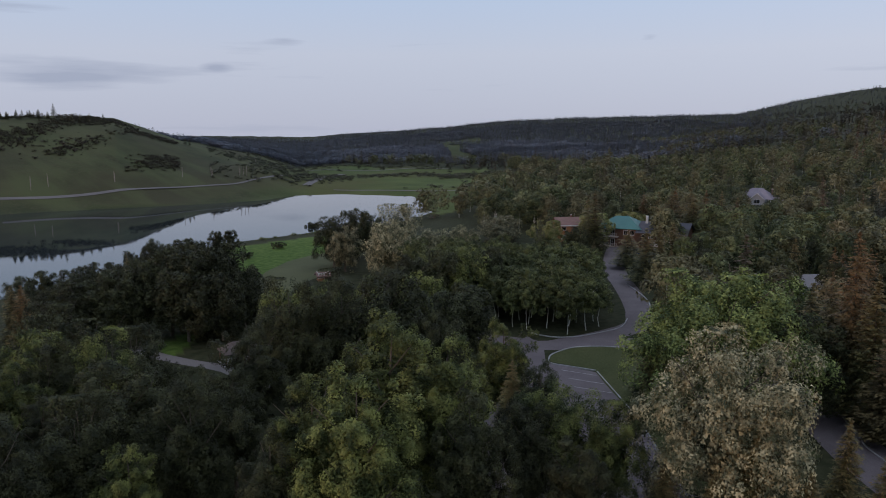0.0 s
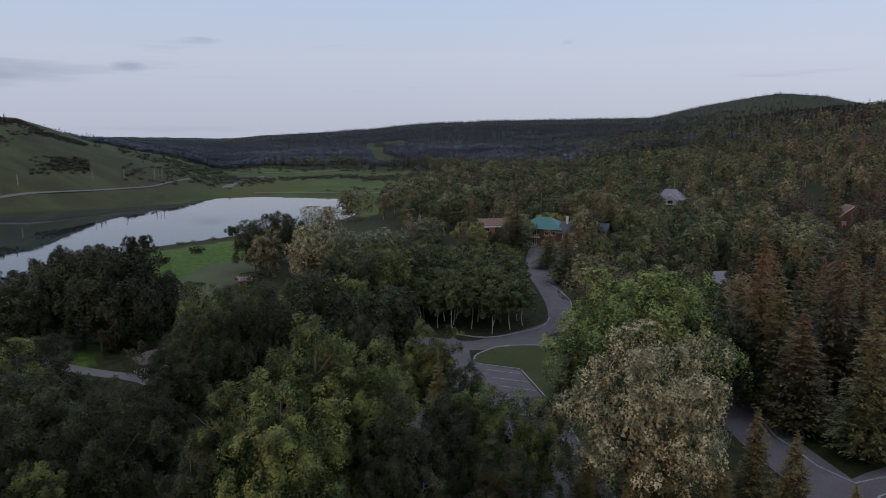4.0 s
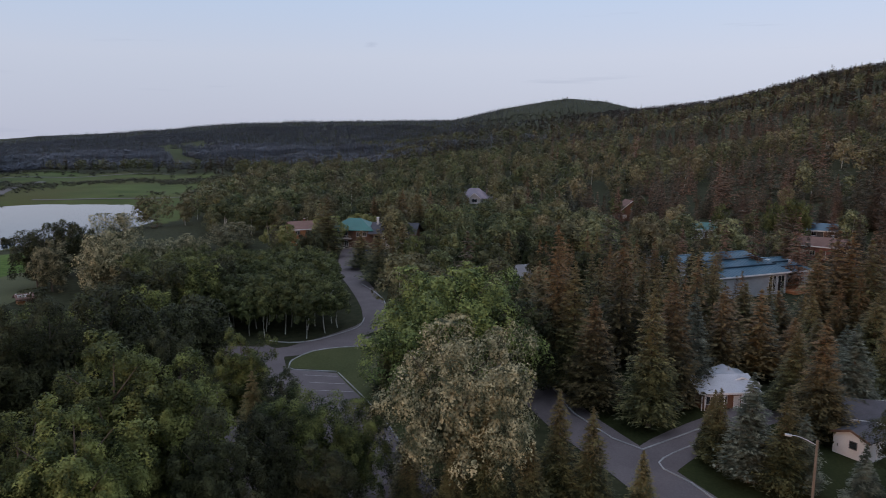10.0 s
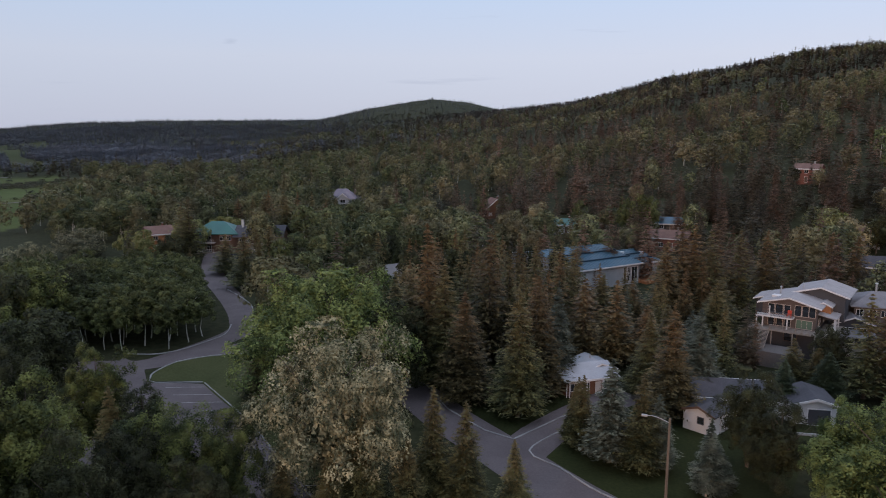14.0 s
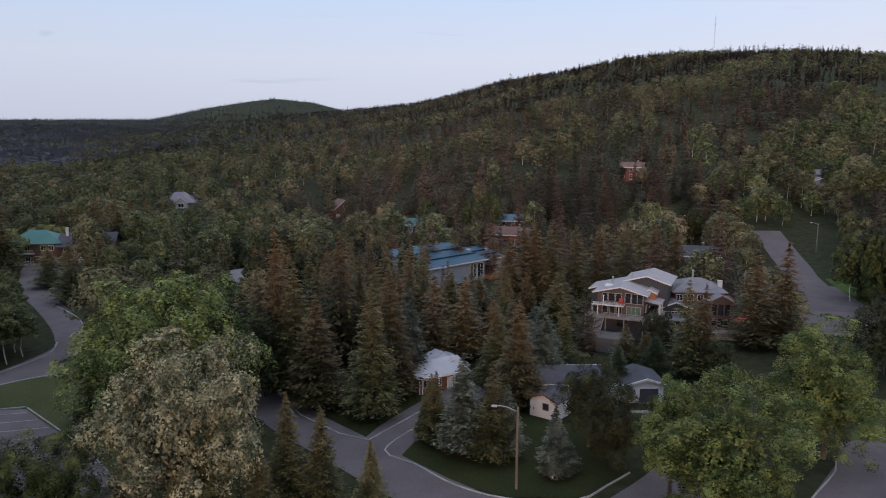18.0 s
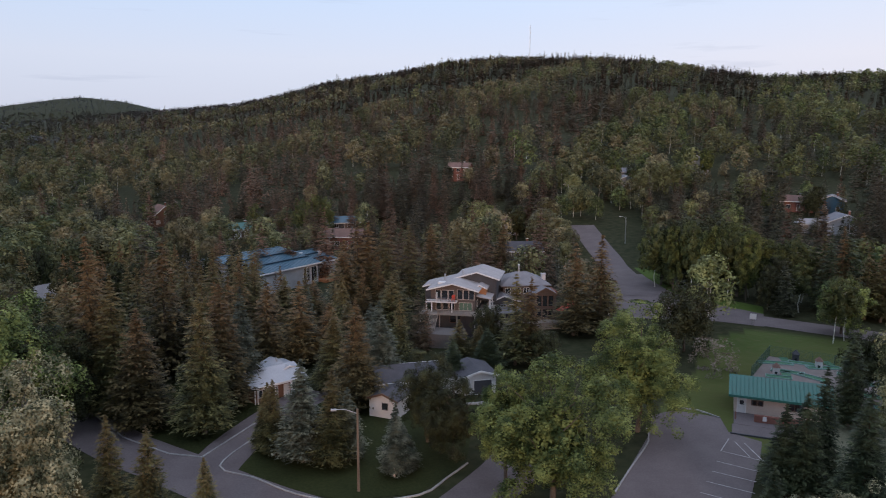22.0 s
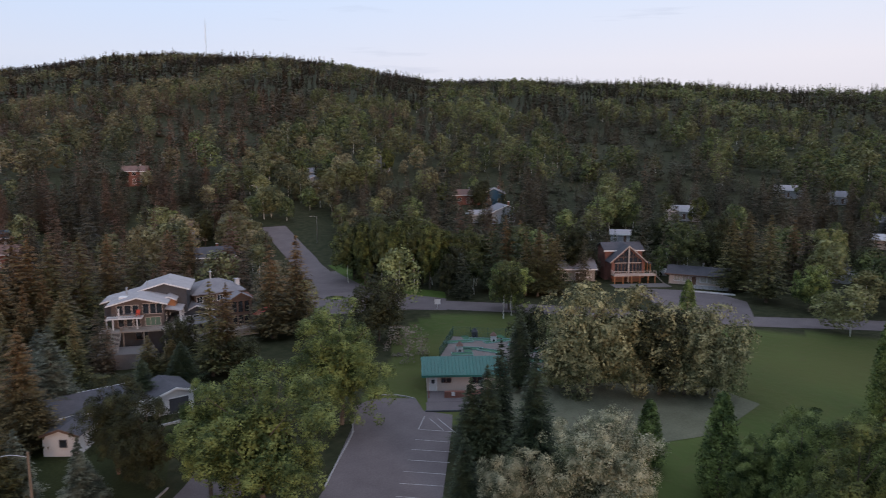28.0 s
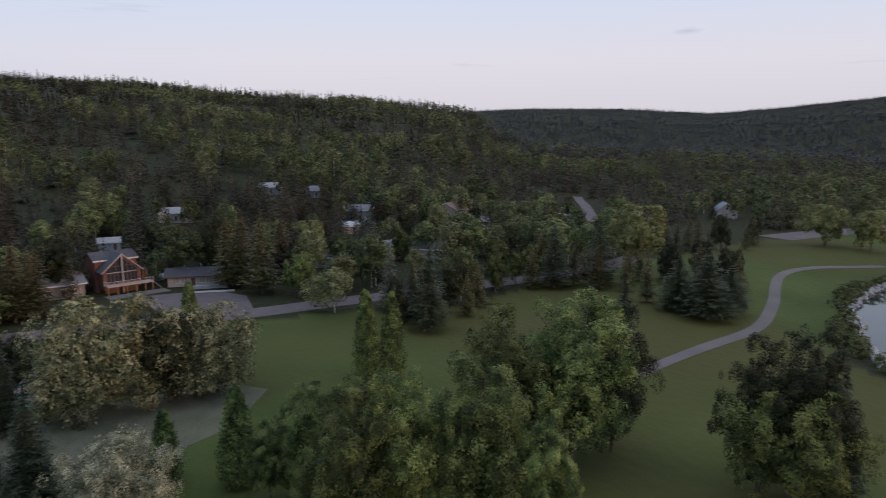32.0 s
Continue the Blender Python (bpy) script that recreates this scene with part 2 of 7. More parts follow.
beige = surface("beige_stucco", (0.34, 0.28, 0.25), (0.46, 0.39, 0.35), 0.8, 0.6, 8.0, 0.1)
grey_wall = surface("grey_siding", (0.22, 0.23, 0.25), (0.34, 0.35, 0.37), 0.7, 0.5, 7.0, 0.1)
weathered = surface("weathered_grey_wood", (0.16, 0.14, 0.125), (0.29, 0.26, 0.235), 0.85, 0.9, 9.0, 0.3, stretch=(4, 1, 1))
orange_wood = surface("orange_stained_logs", (0.20, 0.085, 0.04), (0.36, 0.17, 0.08), 0.65, 0.8, 7.0, 0.2)
roof_green = surface("green_metal_roof", (0.012, 0.085, 0.075), (0.02, 0.125, 0.11), 0.45, 0.3, 6.0, 0.1, spec=0.5)
roof_blue = surface("blue_metal_roof", (0.028, 0.078, 0.125), (0.05, 0.120, 0.175), 0.45, 0.3, 6.0, 0.1, spec=0.5)
roof_step = surface("dark_blue_roof_ledge", (0.010, 0.028, 0.05), (0.018, 0.045, 0.075), 0.5, 0.4, 6.0, 0.1)
roof_white = surface("pale_metal_roof", (0.29, 0.31, 0.35), (0.41, 0.43, 0.48), 0.5, 0.3, 5.0, 0.1, spec=0.4)
roof_grey = surface("grey_shingles", (0.13, 0.13, 0.15), (0.22, 0.22, 0.24), 0.9, 0.6, 6.0, 0.4)
roof_pale = surface("pale_grey_shingles", (0.25, 0.236, 0.246), (0.36, 0.342, 0.354), 0.9, 0.6, 6.0, 0.4)
roof_lilac = surface("lilac_grey_shingles", (0.15, 0.135, 0.165), (0.24, 0.215, 0.25), 0.9, 0.6, 6.0, 0.4)
roof_dark = surface("charcoal_shingles", (0.045, 0.045, 0.055), (0.085, 0.085, 0.10), 0.9, 0.6, 6.0, 0.4)
roof_brown = surface("brown_shingles", (0.11, 0.065, 0.055), (0.18, 0.115, 0.10), 0.9, 0.6, 6.0, 0.4)
red_paint = plain("red_paint", (0.42, 0.05, 0.03), 0.5)
glass = plain("dark_window_glass", (0.02, 0.025, 0.032), 0.06, 0.0, 0.9)
warm_glass = plain("pale_curtained_glass", (0.32, 0.30, 0.27), 0.15, 0.0, 0.6)
white_trim = plain("white_trim", (0.56, 0.55, 0.56), 0.5)
brown_trim = plain("brown_trim", (0.10, 0.06, 0.045), 0.6)
steel = plain("galvanised_steel", (0.45, 0.46, 0.48), 0.4, 0.8)
line_paint = surface("worn_white_paint", (0.16, 0.15, 0.155), (0.42, 0.41, 0.42), 0.8, 1.0, 8.0, 0.1)
pole_wood = surface("pole_wood", (0.10, 0.075, 0.055), (0.18, 0.14, 0.105), 0.9, 1.0, 8.0, 0.3, stretch=(4, 4, 0.5))

leaf_poplar = foliage("poplar_leaves", (0.026, 0.038, 0.012), (0.160, 0.180, 0.054), 0.15, clump=0.7)
# sunlit copy of the poplar leaves: the light is put into the colour
leaf_sun_bright = foliage("sun_brightened_poplar_leaves", (0.032, 0.055, 0.016), (0.225, 0.272, 0.086), 0.15, clump=0.7)
# a dark species, its leaf colour lowered further for shade and vignetting
leaf_shade_dark = foliage("shade_darkened_broadleaf_leaves", (0.014, 0.018, 0.008), (0.056, 0.061, 0.026), 0.1)
leaf_aspen = foliage("aspen_leaves", (0.036, 0.048, 0.018), (0.124, 0.140, 0.052), 0.2)
leaf_young = foliage("young_poplar_leaves", (0.030, 0.052, 0.014), (0.160, 0.205, 0.062), 0.18)
leaf_cream = foliage("creamy_green_leaves", (0.062, 0.076, 0.042), (0.430, 0.420, 0.280), 0.15)
leaf_pale = foliage("cream_leaves_and_seed_heads", (0.042, 0.050, 0.026), (0.335, 0.305, 0.182), 0.12)
leaf_olive = foliage("olive_silver_leaves", (0.054, 0.062, 0.030), (0.300, 0.276, 0.142), 0.12, clump=0.7)
leaf_willow = foliage("pale_willow_leaves", (0.11, 0.13, 0.045), (0.26, 0.255, 0.11), 0.3)
needle_green = foliage("spruce_needles", (0.024, 0.030, 0.013), (0.150, 0.144, 0.060), 0.08, dusk_tops=(0.160, 0.120, 0.052))
needle_rust = foliage("rusty_spruce_needles", (0.028, 0.026, 0.013), (0.165, 0.128, 0.058), 0.08, dusk_tops=(0.195, 0.118, 0.054))
needle_dark = foliage("dark_green_needles", (0.018, 0.030, 0.016), (0.074, 0.092, 0.046), 0.08)
needle_blue = foliage("blue_spruce_needles", (0.038, 0.048, 0.034), (0.195, 0.205, 0.150), 0.08)
wood_needles = foliage("far_spruce_needles", (0.022, 0.023, 0.016), (0.112, 0.096, 0.060), 0.08, 40.0, (0.188, 0.112, 0.074))
wood_needles_green = foliage("far_green_spruce_needles", (0.020, 0.025, 0.017), (0.090, 0.092, 0.056), 0.08, 40.0, (0.132, 0.104, 0.066))
wood_leaves = foliage("far_aspen_leaves", (0.028, 0.037, 0.019), (0.138, 0.144, 0.070), 0.15, 40.0, (0.192, 0.168, 0.094), clump=0.5)
town_leaves = foliage("village_aspen_leaves", (0.028, 0.043, 0.018), (0.148, 0.182, 0.068), 0.18, 40.0, (0.190, 0.198, 0.088), clump=0.5)
lake_leaves = foliage("lakeside_aspen_leaves", (0.028, 0.042, 0.019), (0.118, 0.134, 0.060), 0.18, 40.0, (0.162, 0.156, 0.084), clump=0.5)
# aerial haze painted into the needles: greyed on hilltops, blued on distant hills
hazed_hilltop_needles = foliage("hazed_hilltop_spruce_needles", (0.036, 0.036, 0.036), (0.084, 0.074, 0.074), 0.12, 60.0, (0.124, 0.086, 0.084))
haze_blue_needles = foliage("haze_blue_spruce_needles", (0.066, 0.082, 0.112), (0.130, 0.150, 0.190), 0.1, 60.0, (0.132, 0.138, 0.158))
marsh_leaves = foliage("marsh_shrub_leaves", (0.046, 0.054, 0.033), (0.096, 0.102, 0.060), 0.2, 40.0, (0.096, 0.092, 0.064))
scrub_leaves = foliage("dry_hill_scrub_leaves", (0.026, 0.028, 0.014), (0.056, 0.050, 0.028), 0.15, 20.0, (0.050, 0.040, 0.028))
bare_twigs = surface("bare_twigs", (0.10, 0.085, 0.07), (0.20, 0.17, 0.15), 0.9, 1.0, 6.0, 0)


def mesh_of(name, verts, faces, mat, smooth=False):
    me = bpy.data.meshes.new(name)
    verts = np.asarray(verts, np.float32)
    if isinstance(faces, np.ndarray):
        n, k = faces.shape
        me.vertices.add(len(verts))
        me.vertices.foreach_set("co", verts.ravel())
        me.loops.add(n * k)
        me.loops.foreach_set("vertex_index", faces.astype(np.int32).ravel())
        me.polygons.add(n)
        me.polygons.foreach_set("loop_start", np.arange(0, n * k, k, dtype=np.int32))
        me.polygons.foreach_set("loop_total", np.full(n, k, np.int32))
        me.update(calc_edges=True)
    else:
        me.from_pydata([tuple(map(float, v)) for v in verts], [], faces)
        me.update()
    if mat:
        me.materials.append(mat)
    if smooth:
        me.polygons.foreach_set("use_smooth", np.ones(len(me.polygons), bool))
    return me


def part(name, bm, mat, parent, label=""):
    """One mesh object from a bmesh (or a ready mesh), under a thing or a part."""
    if isinstance(bm, bmesh.types.BMesh):
        me = bpy.data.meshes.new(name)
        bm.to_mesh(me)
        bm.free()
        me.materials.append(mat)
    else:
        me = bm
    ob = new(name, me)
    ob.parent = parent
    if label:
        tagged(ob, label)
    return ob


def box(bm, x0, y0, z0, x1, y1, z1, m=None):
    r = bmesh.ops.create_cube(bm, size=1.0)
    mat = Matrix.Translation(((x0 + x1) / 2, (y0 + y1) / 2, (z0 + z1) / 2)) @ Matrix.Diagonal((abs(x1 - x0), abs(y1 - y0), abs(z1 - z0), 1))
    bmesh.ops.transform(bm, matrix=(m @ mat) if m else mat, verts=r["verts"])
    return bm


def boxed(*a, m=None):
    return box(bmesh.new(), *a, m=m)


def tube(bm, p, q, r0, r1, sides=7):
    p, q = Vector(p), Vector(q)
    d = q - p
    r = bmesh.ops.create_cone(bm, cap_ends=True, segments=sides, radius1=r0, radius2=max(r1, 0.004), depth=d.length)
    bmesh.ops.transform(bm, matrix=Matrix.Translation((p + q) / 2) @ d.to_track_quat("Z", "Y").to_matrix().to_4x4(), verts=r["verts"])
    return bm


def slab(bm, pts, thick):
    """A flat polygon with thickness below it."""
    top = [bm.verts.new(p) for p in pts]
    low = [bm.verts.new((p[0], p[1], p[2] - thick)) for p in pts]
    bm.faces.new(top)
    bm.faces.new(low[::-1])
    for i in range(len(pts)):
        j = (i + 1) % len(pts)
        bm.faces.new((top[i], low[i], low[j], top[j]))
    bmesh.ops.recalc_face_normals(bm, faces=bm.faces)
    return bm


def thing(name, x, y, z, turn, label, category, group=""):
    ob = new(name)
    ob.empty_display_size = 0.3
    ob.matrix_basis = pose(x, y, z, 0, 0, turn)
    return tagged(ob, label, category, group)


# ---------------------------------------------------------------- the lie of the land
LAKE_Z = -2.5
LAKE = [(-221.6, 258.4), (-285.2, 314.7), (-334.0, 298.4), (-368.6, 241.0), (-387.4, 182.8), (-406.5, 133.9), (-420, 0), (-520, -300),
        (-200, -600), (330, -520), (320, -190), (197.1, -83.3), (184.3, -73.6), (168.3, -64.0), (138.6, -56.6), (125.1, -54.1), (85, -62), (20, -80), (-60, -70),
        (-130, -20), (-178, 40), (-187.1, 67.1), (-188.3, 77.0), (-205.4, 104.0), (-217.2, 143.3), (-214.3, 179.3), (-205.0, 200.7)]
# heading, height of the skyline above eye level in degrees
NEAR_HILL = [(-60, -6), (-42, -4.5), (-37, -2.9), (-30, -1.7), (-25, -0.7), (-18.8, 0.4), (-9, 1.5), (-2, 2.15), (1.5, 2.5), (4.2, 3.1), (8.5, 4.2), (13.2, 4.85), (18, 5.7), (22, 5.95),
             (29, 5.85), (33, 5.65), (37, 4.9), (41, 4.4), (50, 4.25), (59, 4.0), (66.5, 3.35), (74, 3.05), (80, 2.5), (83.2, 2.0), (85, 0.6), (88, -0.4), (95, -0.8), (110, -1.2), (130, -6), (300, -6)]
FAR_HILL = [(-110, 0.0), (-60, -1.6), (-57.5, -1.8), (-54, -1.15), (-48, -0.15), (-43.6, 0.1), (-39, 0.45), (-35.5, 0.8), (-30, 1.0), (-18, 1.15), (-13.3, 2.2),
            (-9.3, 2.82), (-6.3, 2.55), (-2, 1.5), (10, 1.0), (60, 1.0), (80, 2.1), (88, 2.3), (95, 2.2), (101, 1.8), (106, 2.15), (112.5, 2.75), (125, 2.4), (170, 0.3), (250, 0.0)]
BARE_HILL = [(-130, -6), (-100, 1.0), (-71, 1.05), (-67, 1.1), (-64.2, 0.95), (-62, 0.05), (-60, -0.75), (-57.5, -1.4), (-54, -2.3), (-51.5, -3.3), (-50, -5), (-40, -6)]


def rise(u):
    u = np.clip(u, 0, 1)
    return u * (1.2 - 0.2 * u ** 3)


def hill(az, r, table, foot, crest, trees):
    a = np.array(table)
    top = 36.0 + crest * np.tan(np.radians(np.interp(az, a[:, 0], a[:, 1]))) - trees
    fall = 1 - 0.5 * np.clip((r - crest) / crest, 0, 1) ** 2
    return np.maximum(top, 0) * rise((r - foot) / (crest - foot)) * fall


def lake_distance(x, y):
    """Metres from the shore: below 0 in the water."""
    d, inside = np.full(np.shape(x), 1e9), np.zeros(np.shape(x), bool)
    for (ax, ay), (bx, by) in zip(LAKE, LAKE[1:] + LAKE[:1]):
        ex, ey = bx - ax, by - ay
        t = np.clip(((x - ax) * ex + (y - ay) * ey) / (ex * ex + ey * ey), 0, 1)
        d = np.minimum(d, np.hypot(x - ax - t * ex, y - ay - t * ey))
        if ay != by:
            inside ^= ((ay > y) != (by > y)) & (x < ax + (y - ay) * ex / ey)
    return np.where(inside, -d, d)


def ground_height(x, y):
    x, y = np.asarray(x, float), np.asarray(y, float)
    az, r = np.degrees(np.arctan2(x, y)), np.hypot(x, y)
    az = np.where(az < -140, az + 360, az)
    near_crest = np.interp(az, [-40, -10, 20, 50, 75, 100], [2000, 1900, 1600, 1500, 1250, 1100])
    near_foot = np.interp(az, [-40, -20, 0, 20, 50, 80, 110], [420, 330, 250, 200, 215, 240, 320])
    a = hill(az, r, NEAR_HILL, near_foot, near_crest, 8.0)
    far_foot = np.interp(az, [-140, -25, -5], [790, 790, 1300])
    b = hill(az, r, FAR_HILL, far_foot, 3000.0, 9.0)
    c = hill(az, r, BARE_HILL, 398.0, 620.0, 0.0)
    z = np.maximum(np.maximum(a, b), c)
    shore = lake_distance(x, y)
    bank = np.clip(1 - shore / 35.0, 0, 1)
    bank = bank * bank * (3 - 2 * bank)
    z = z - 2.3 * bank - np.clip(-shore / 6.0, 0, 1) * 1.5
    rough = np.clip((r - 240) / 300, 0, 1) * np.clip((shore - 40) / 80, 0, 1)
    return z + rough * 2.0 * (np.sin(x / 37.0) * np.cos(y / 53.0) + 0.5 * np.sin(x / 17.0 + y / 23.0))


# The ground sheet
def level(x, y):
    return float(ground_height(x, y))


rings = [0.0]
while rings[-1] < 4700:
    rings.append(rings[-1] * (1.022 if rings[-1] < 560 else 1.05) + 0.3)
rr = np.array(rings)
aa = np.radians(np.concatenate([np.arange(-76, 116, 0.25), np.arange(116, 284, 2.0)]))
AZ = len(aa)
gx, gy = rr[:, None] * np.sin(aa)[None], rr[:, None] * np.cos(aa)[None]
gz = ground_height(gx, gy)
gverts = np.concatenate([[[0, 0, 0]], np.stack([gx, gy, gz], -1).reshape(-1, 3)])
n_r = len(rr)
ii, jj = np.meshgrid(np.arange(n_r - 1), np.arange(AZ), indexing="ij")
k0, k1 = 1 + ii * AZ + jj, 1 + ii * AZ + (jj + 1) % AZ
gfaces = np.stack([k0, k1, k1 + AZ, k0 + AZ], -1).reshape(-1, 4)[:, ::-1]


def in_poly(x, y, poly):
    inside = np.zeros(np.shape(x), bool)
    for (ax, ay), (bx, by) in zip(poly, list(poly[1:]) + [poly[0]]):
        if ay != by:
            inside ^= ((ay > y) != (by > y)) & (x < ax + (y - ay) * (bx - ax) / (by - ay))
    return inside


# open grass: the far side of the lake, the flats at its head, the lawns of the park
FLATS = [(-276.6, 305.3), (-211.7, 246.1), (-209.4, 256.2), (-233.4, 309.9), (-251.8, 355.7), (-303.0, 472.4), (-423.7, 564.1), (-517.4, 500.6), (-600.5, 460.8), (-900, 400), (-1100, 200), (-900, -200), (-420, -100), (-380, 130), (-330, 260)]
MEADOW = [(-491.4, 570.6), (-581.8, 712.0), (-829.3, 978.0), (-898.6, 1191.7), (-733.4, 979.3), (-669.1, 835.0), (-532.6, 710.0), (-473.6, 603.1)]
NO_WOODS = [[(118, 98), (140, 110), (150, 98), (160, 84), (170, 72), (158, 50), (137, 66)], [(-86.7, 84.3), (-62.5, 108.7), (-56.2, 119.0), (-58.6, 133.7), (-79.6, 168.9), (-102.0, 178.4), (-140.9, 153.4), (-133.6, 118.4)]]
PARK = [(53.4, 78.0), (68.3, 89.8), (78.7, 103.4), (94.6, 108.9), (109.7, 92.9), (130.4, 62.7), (140, 45), (150, 20), (215, -20), (235, -60), (225, -110), (180, -70), (130, -48), (80, -64), (20, -70), (40, 10), (62, 50)]
PARK_FAR = [(205, -16), (262, -68), (300, -128), (250, -128), (225, -109), (228, -60)]
gm, gn, gl, gb = material("grass_and_forest_floor")
att = gn.new("ShaderNodeAttribute")
att.attribute_name = "grassland"
gnoise = gn.new("ShaderNodeTexNoise")
gnoise.inputs["Scale"].default_value, gnoise.inputs["Detail"].default_value = 0.03, 10
gfine = gn.new("ShaderNodeTexNoise")
gfine.inputs["Scale"].default_value, gfine.inputs["Detail"].default_value = 0.6, 6
gpos = gn.new("ShaderNodeNewGeometry")
gl.new(gpos.outputs["Position"], gnoise.inputs[0])
gl.new(gpos.outputs["Position"], gfine.inputs[0])


def mixed(n, l, fac, a, b):
    mx = n.new("ShaderNodeMix")
    mx.data_type = "RGBA"
    if isinstance(fac, float):
        mx.inputs[0].default_value = fac
    else:
        l.new(fac, mx.inputs[0])
    for k, v in ((6, a), (7, b)):
        if isinstance(v, tuple):
            mx.inputs[k].default_value = (*v, 1)
        else:
            l.new(v, mx.inputs[k])
    return mx.outputs[2]


def ranged(n, l, src, lo, hi):
    r = n.new("ShaderNodeMapRange")
    r.inputs[1].default_value, r.inputs[2].default_value = lo, hi
    l.new(src, r.inputs[0])
    return r.outputs[0]


grass = mixed(gn, gl, ranged(gn, gl, gnoise.outputs[0], 0.35, 0.65), (0.042, 0.064, 0.017), (0.078, 0.101, 0.032))
grass = mixed(gn, gl, ranged(gn, gl, gfine.outputs[0], 0.52, 0.85), grass, (0.076, 0.074, 0.032))
gpatch = gn.new("ShaderNodeTexNoise")
gpatch.inputs["Scale"].default_value, gpatch.inputs["Detail"].default_value = 0.011, 7
gl.new(gpos.outputs["Position"], gpatch.inputs[0])
grass = mixed(gn, gl, ranged(gn, gl, gpatch.outputs[0], 0.44, 0.60), grass, (0.068, 0.070, 0.024))
latt = gn.new("ShaderNodeAttribute")
latt.attribute_name = "lush"
lush = mixed(gn, gl, ranged(gn, gl, gfine.outputs[0], 0.35, 0.7), (0.042, 0.078, 0.014), (0.088, 0.128, 0.030))
grass = mixed(gn, gl, latt.outputs["Fac"], grass, lush)
# rough pasture beyond the lake: olive, with brown patches and long pale streaks
gmap = gn.new("ShaderNodeMapping")
gmap.inputs["Rotation"].default_value, gmap.inputs["Scale"].default_value = (0, 0, radians(-45)), (0.006, 0.035, 0.02)
gl.new(gpos.outputs["Position"], gmap.inputs[0])
gstreak = gn.new("ShaderNodeTexNoise")
gstreak.inputs["Scale"].default_value, gstreak.inputs["Detail"].default_value = 1.0, 8
gl.new(gmap.outputs[0], gstreak.inputs[0])
pasture = mixed(gn, gl, ranged(gn, gl, gnoise.outputs[0], 0.36, 0.62), (0.030, 0.034, 0.018), (0.058, 0.060, 0.031))
pasture = mixed(gn, gl, ranged(gn, gl, gfine.outputs[0], 0.48, 0.8), pasture, (0.066, 0.054, 0.032))
pasture = mixed(gn, gl, ranged(gn, gl, gpatch.outputs[0], 0.46, 0.58), pasture, (0.042, 0.040, 0.024))
pasture = mixed(gn, gl, ranged(gn, gl, gstreak.outputs[0], 0.52, 0.61), pasture, (0.060, 0.066, 0.032))
hatt = gn.new("ShaderNodeAttribute")
hatt.attribute_name = "pasture"
grass = mixed(gn, gl, hatt.outputs["Fac"], grass, pasture)
floor_c = mixed(gn, gl, ranged(gn, gl, gfine.outputs[0], 0.3, 0.7), (0.018, 0.022, 0.010), (0.040, 0.042, 0.022))
gl.new(mixed(gn, gl, att.outputs["Fac"], floor_c, grass), gb.inputs["Base Color"])
gb.inputs["Roughness"].default_value, gb.inputs["Specular IOR Level"].default_value = 0.95, 0.1
gbump = gn.new("ShaderNodeBump")
gbump.inputs["Strength"].default_value, gbump.inputs["Distance"].default_value = 0.6, 0.3
gl.new(gfine.outputs[0], gbump.inputs["Height"])
gl.new(gbump.outputs[0], gb.inputs["Normal"])

SHORE = [(-203.2, 130.9), (-199.3, 166.7), (-186.2, 176.6), (-153.1, 145.0), (-151.8, 115.1), (-141.7, 99.0), (-131.4, 88.7), (-104.0, 56.1), (-114.9, 59.1), (-119.9, 79.4), (-145.5, 100.1), (-175.7, 115.6)]
gme = mesh_of("ground", gverts, gfaces, gm, True)
open_grass = in_poly(gverts[:, 0], gverts[:, 1], FLATS) | in_poly(gverts[:, 0], gverts[:, 1], PARK) | in_poly(gverts[:, 0], gverts[:, 1], PARK_FAR) | in_poly(gverts[:, 0], gverts[:, 1], SHORE) | in_poly(gverts[:, 0], gverts[:, 1], MEADOW)
at = gme.attributes.new("grassland", "FLOAT", "POINT")
at.data.foreach_set("value", np.where(in_poly(gverts[:, 0], gverts[:, 1], MEADOW), 0.4, open_grass).astype(np.float32))
at = gme.attributes.new("lush", "FLOAT", "POINT")
at.data.foreach_set("value", in_poly(gverts[:, 0], gverts[:, 1], SHORE).astype(np.float32))
at = gme.attributes.new("pasture", "FLOAT", "POINT")
gaz = np.degrees(np.arctan2(gverts[:, 0], gverts[:, 1]))
at.data.foreach_set("value", (in_poly(gverts[:, 0], gverts[:, 1], FLATS) * np.clip((-50 - gaz) / 6, 0, 1) * 0.85).astype(np.float32))
tagged(new("ground", gme), "rolling ground of grass, forest floor and wooded hills", "ground", kind="structure")

wm, wnn, wll, wb = material("still_lake_water")
wb.inputs["Base Color"].default_value = (0.012, 0.018, 0.022, 1)
wb.inputs["Roughness"].default_value, wb.inputs["IOR"].default_value, wb.inputs["Specular IOR Level"].default_value = 0.025, 1.33, 0.5
wno = wnn.new("ShaderNodeTexNoise")
wno.inputs["Scale"].default_value, wno.inputs["Detail"].default_value = 0.25, 4
wge = wnn.new("ShaderNodeNewGeometry")
wll.new(wge.outputs["Position"], wno.inputs[0])
wbu = wnn.new("ShaderNodeBump")
wbu.inputs["Strength"].default_value, wbu.inputs["Distance"].default_value = 0.08, 0.05
wll.new(wno.outputs[0], wbu.inputs["Height"])
wll.new(wbu.outputs[0], wb.inputs["Normal"])
bm = bmesh.new()
bm.faces.new([bm.verts.new((x * 1.0, y * 1.0, LAKE_Z)) for x, y in LAKE])
bmesh.ops.triangulate(bm, faces=bm.faces)
bmesh.ops.recalc_face_normals(bm, faces=bm.faces)
me = bpy.data.meshes.new("lake")
bm.to_mesh(me)
bm.free()
me.materials.append(wm)
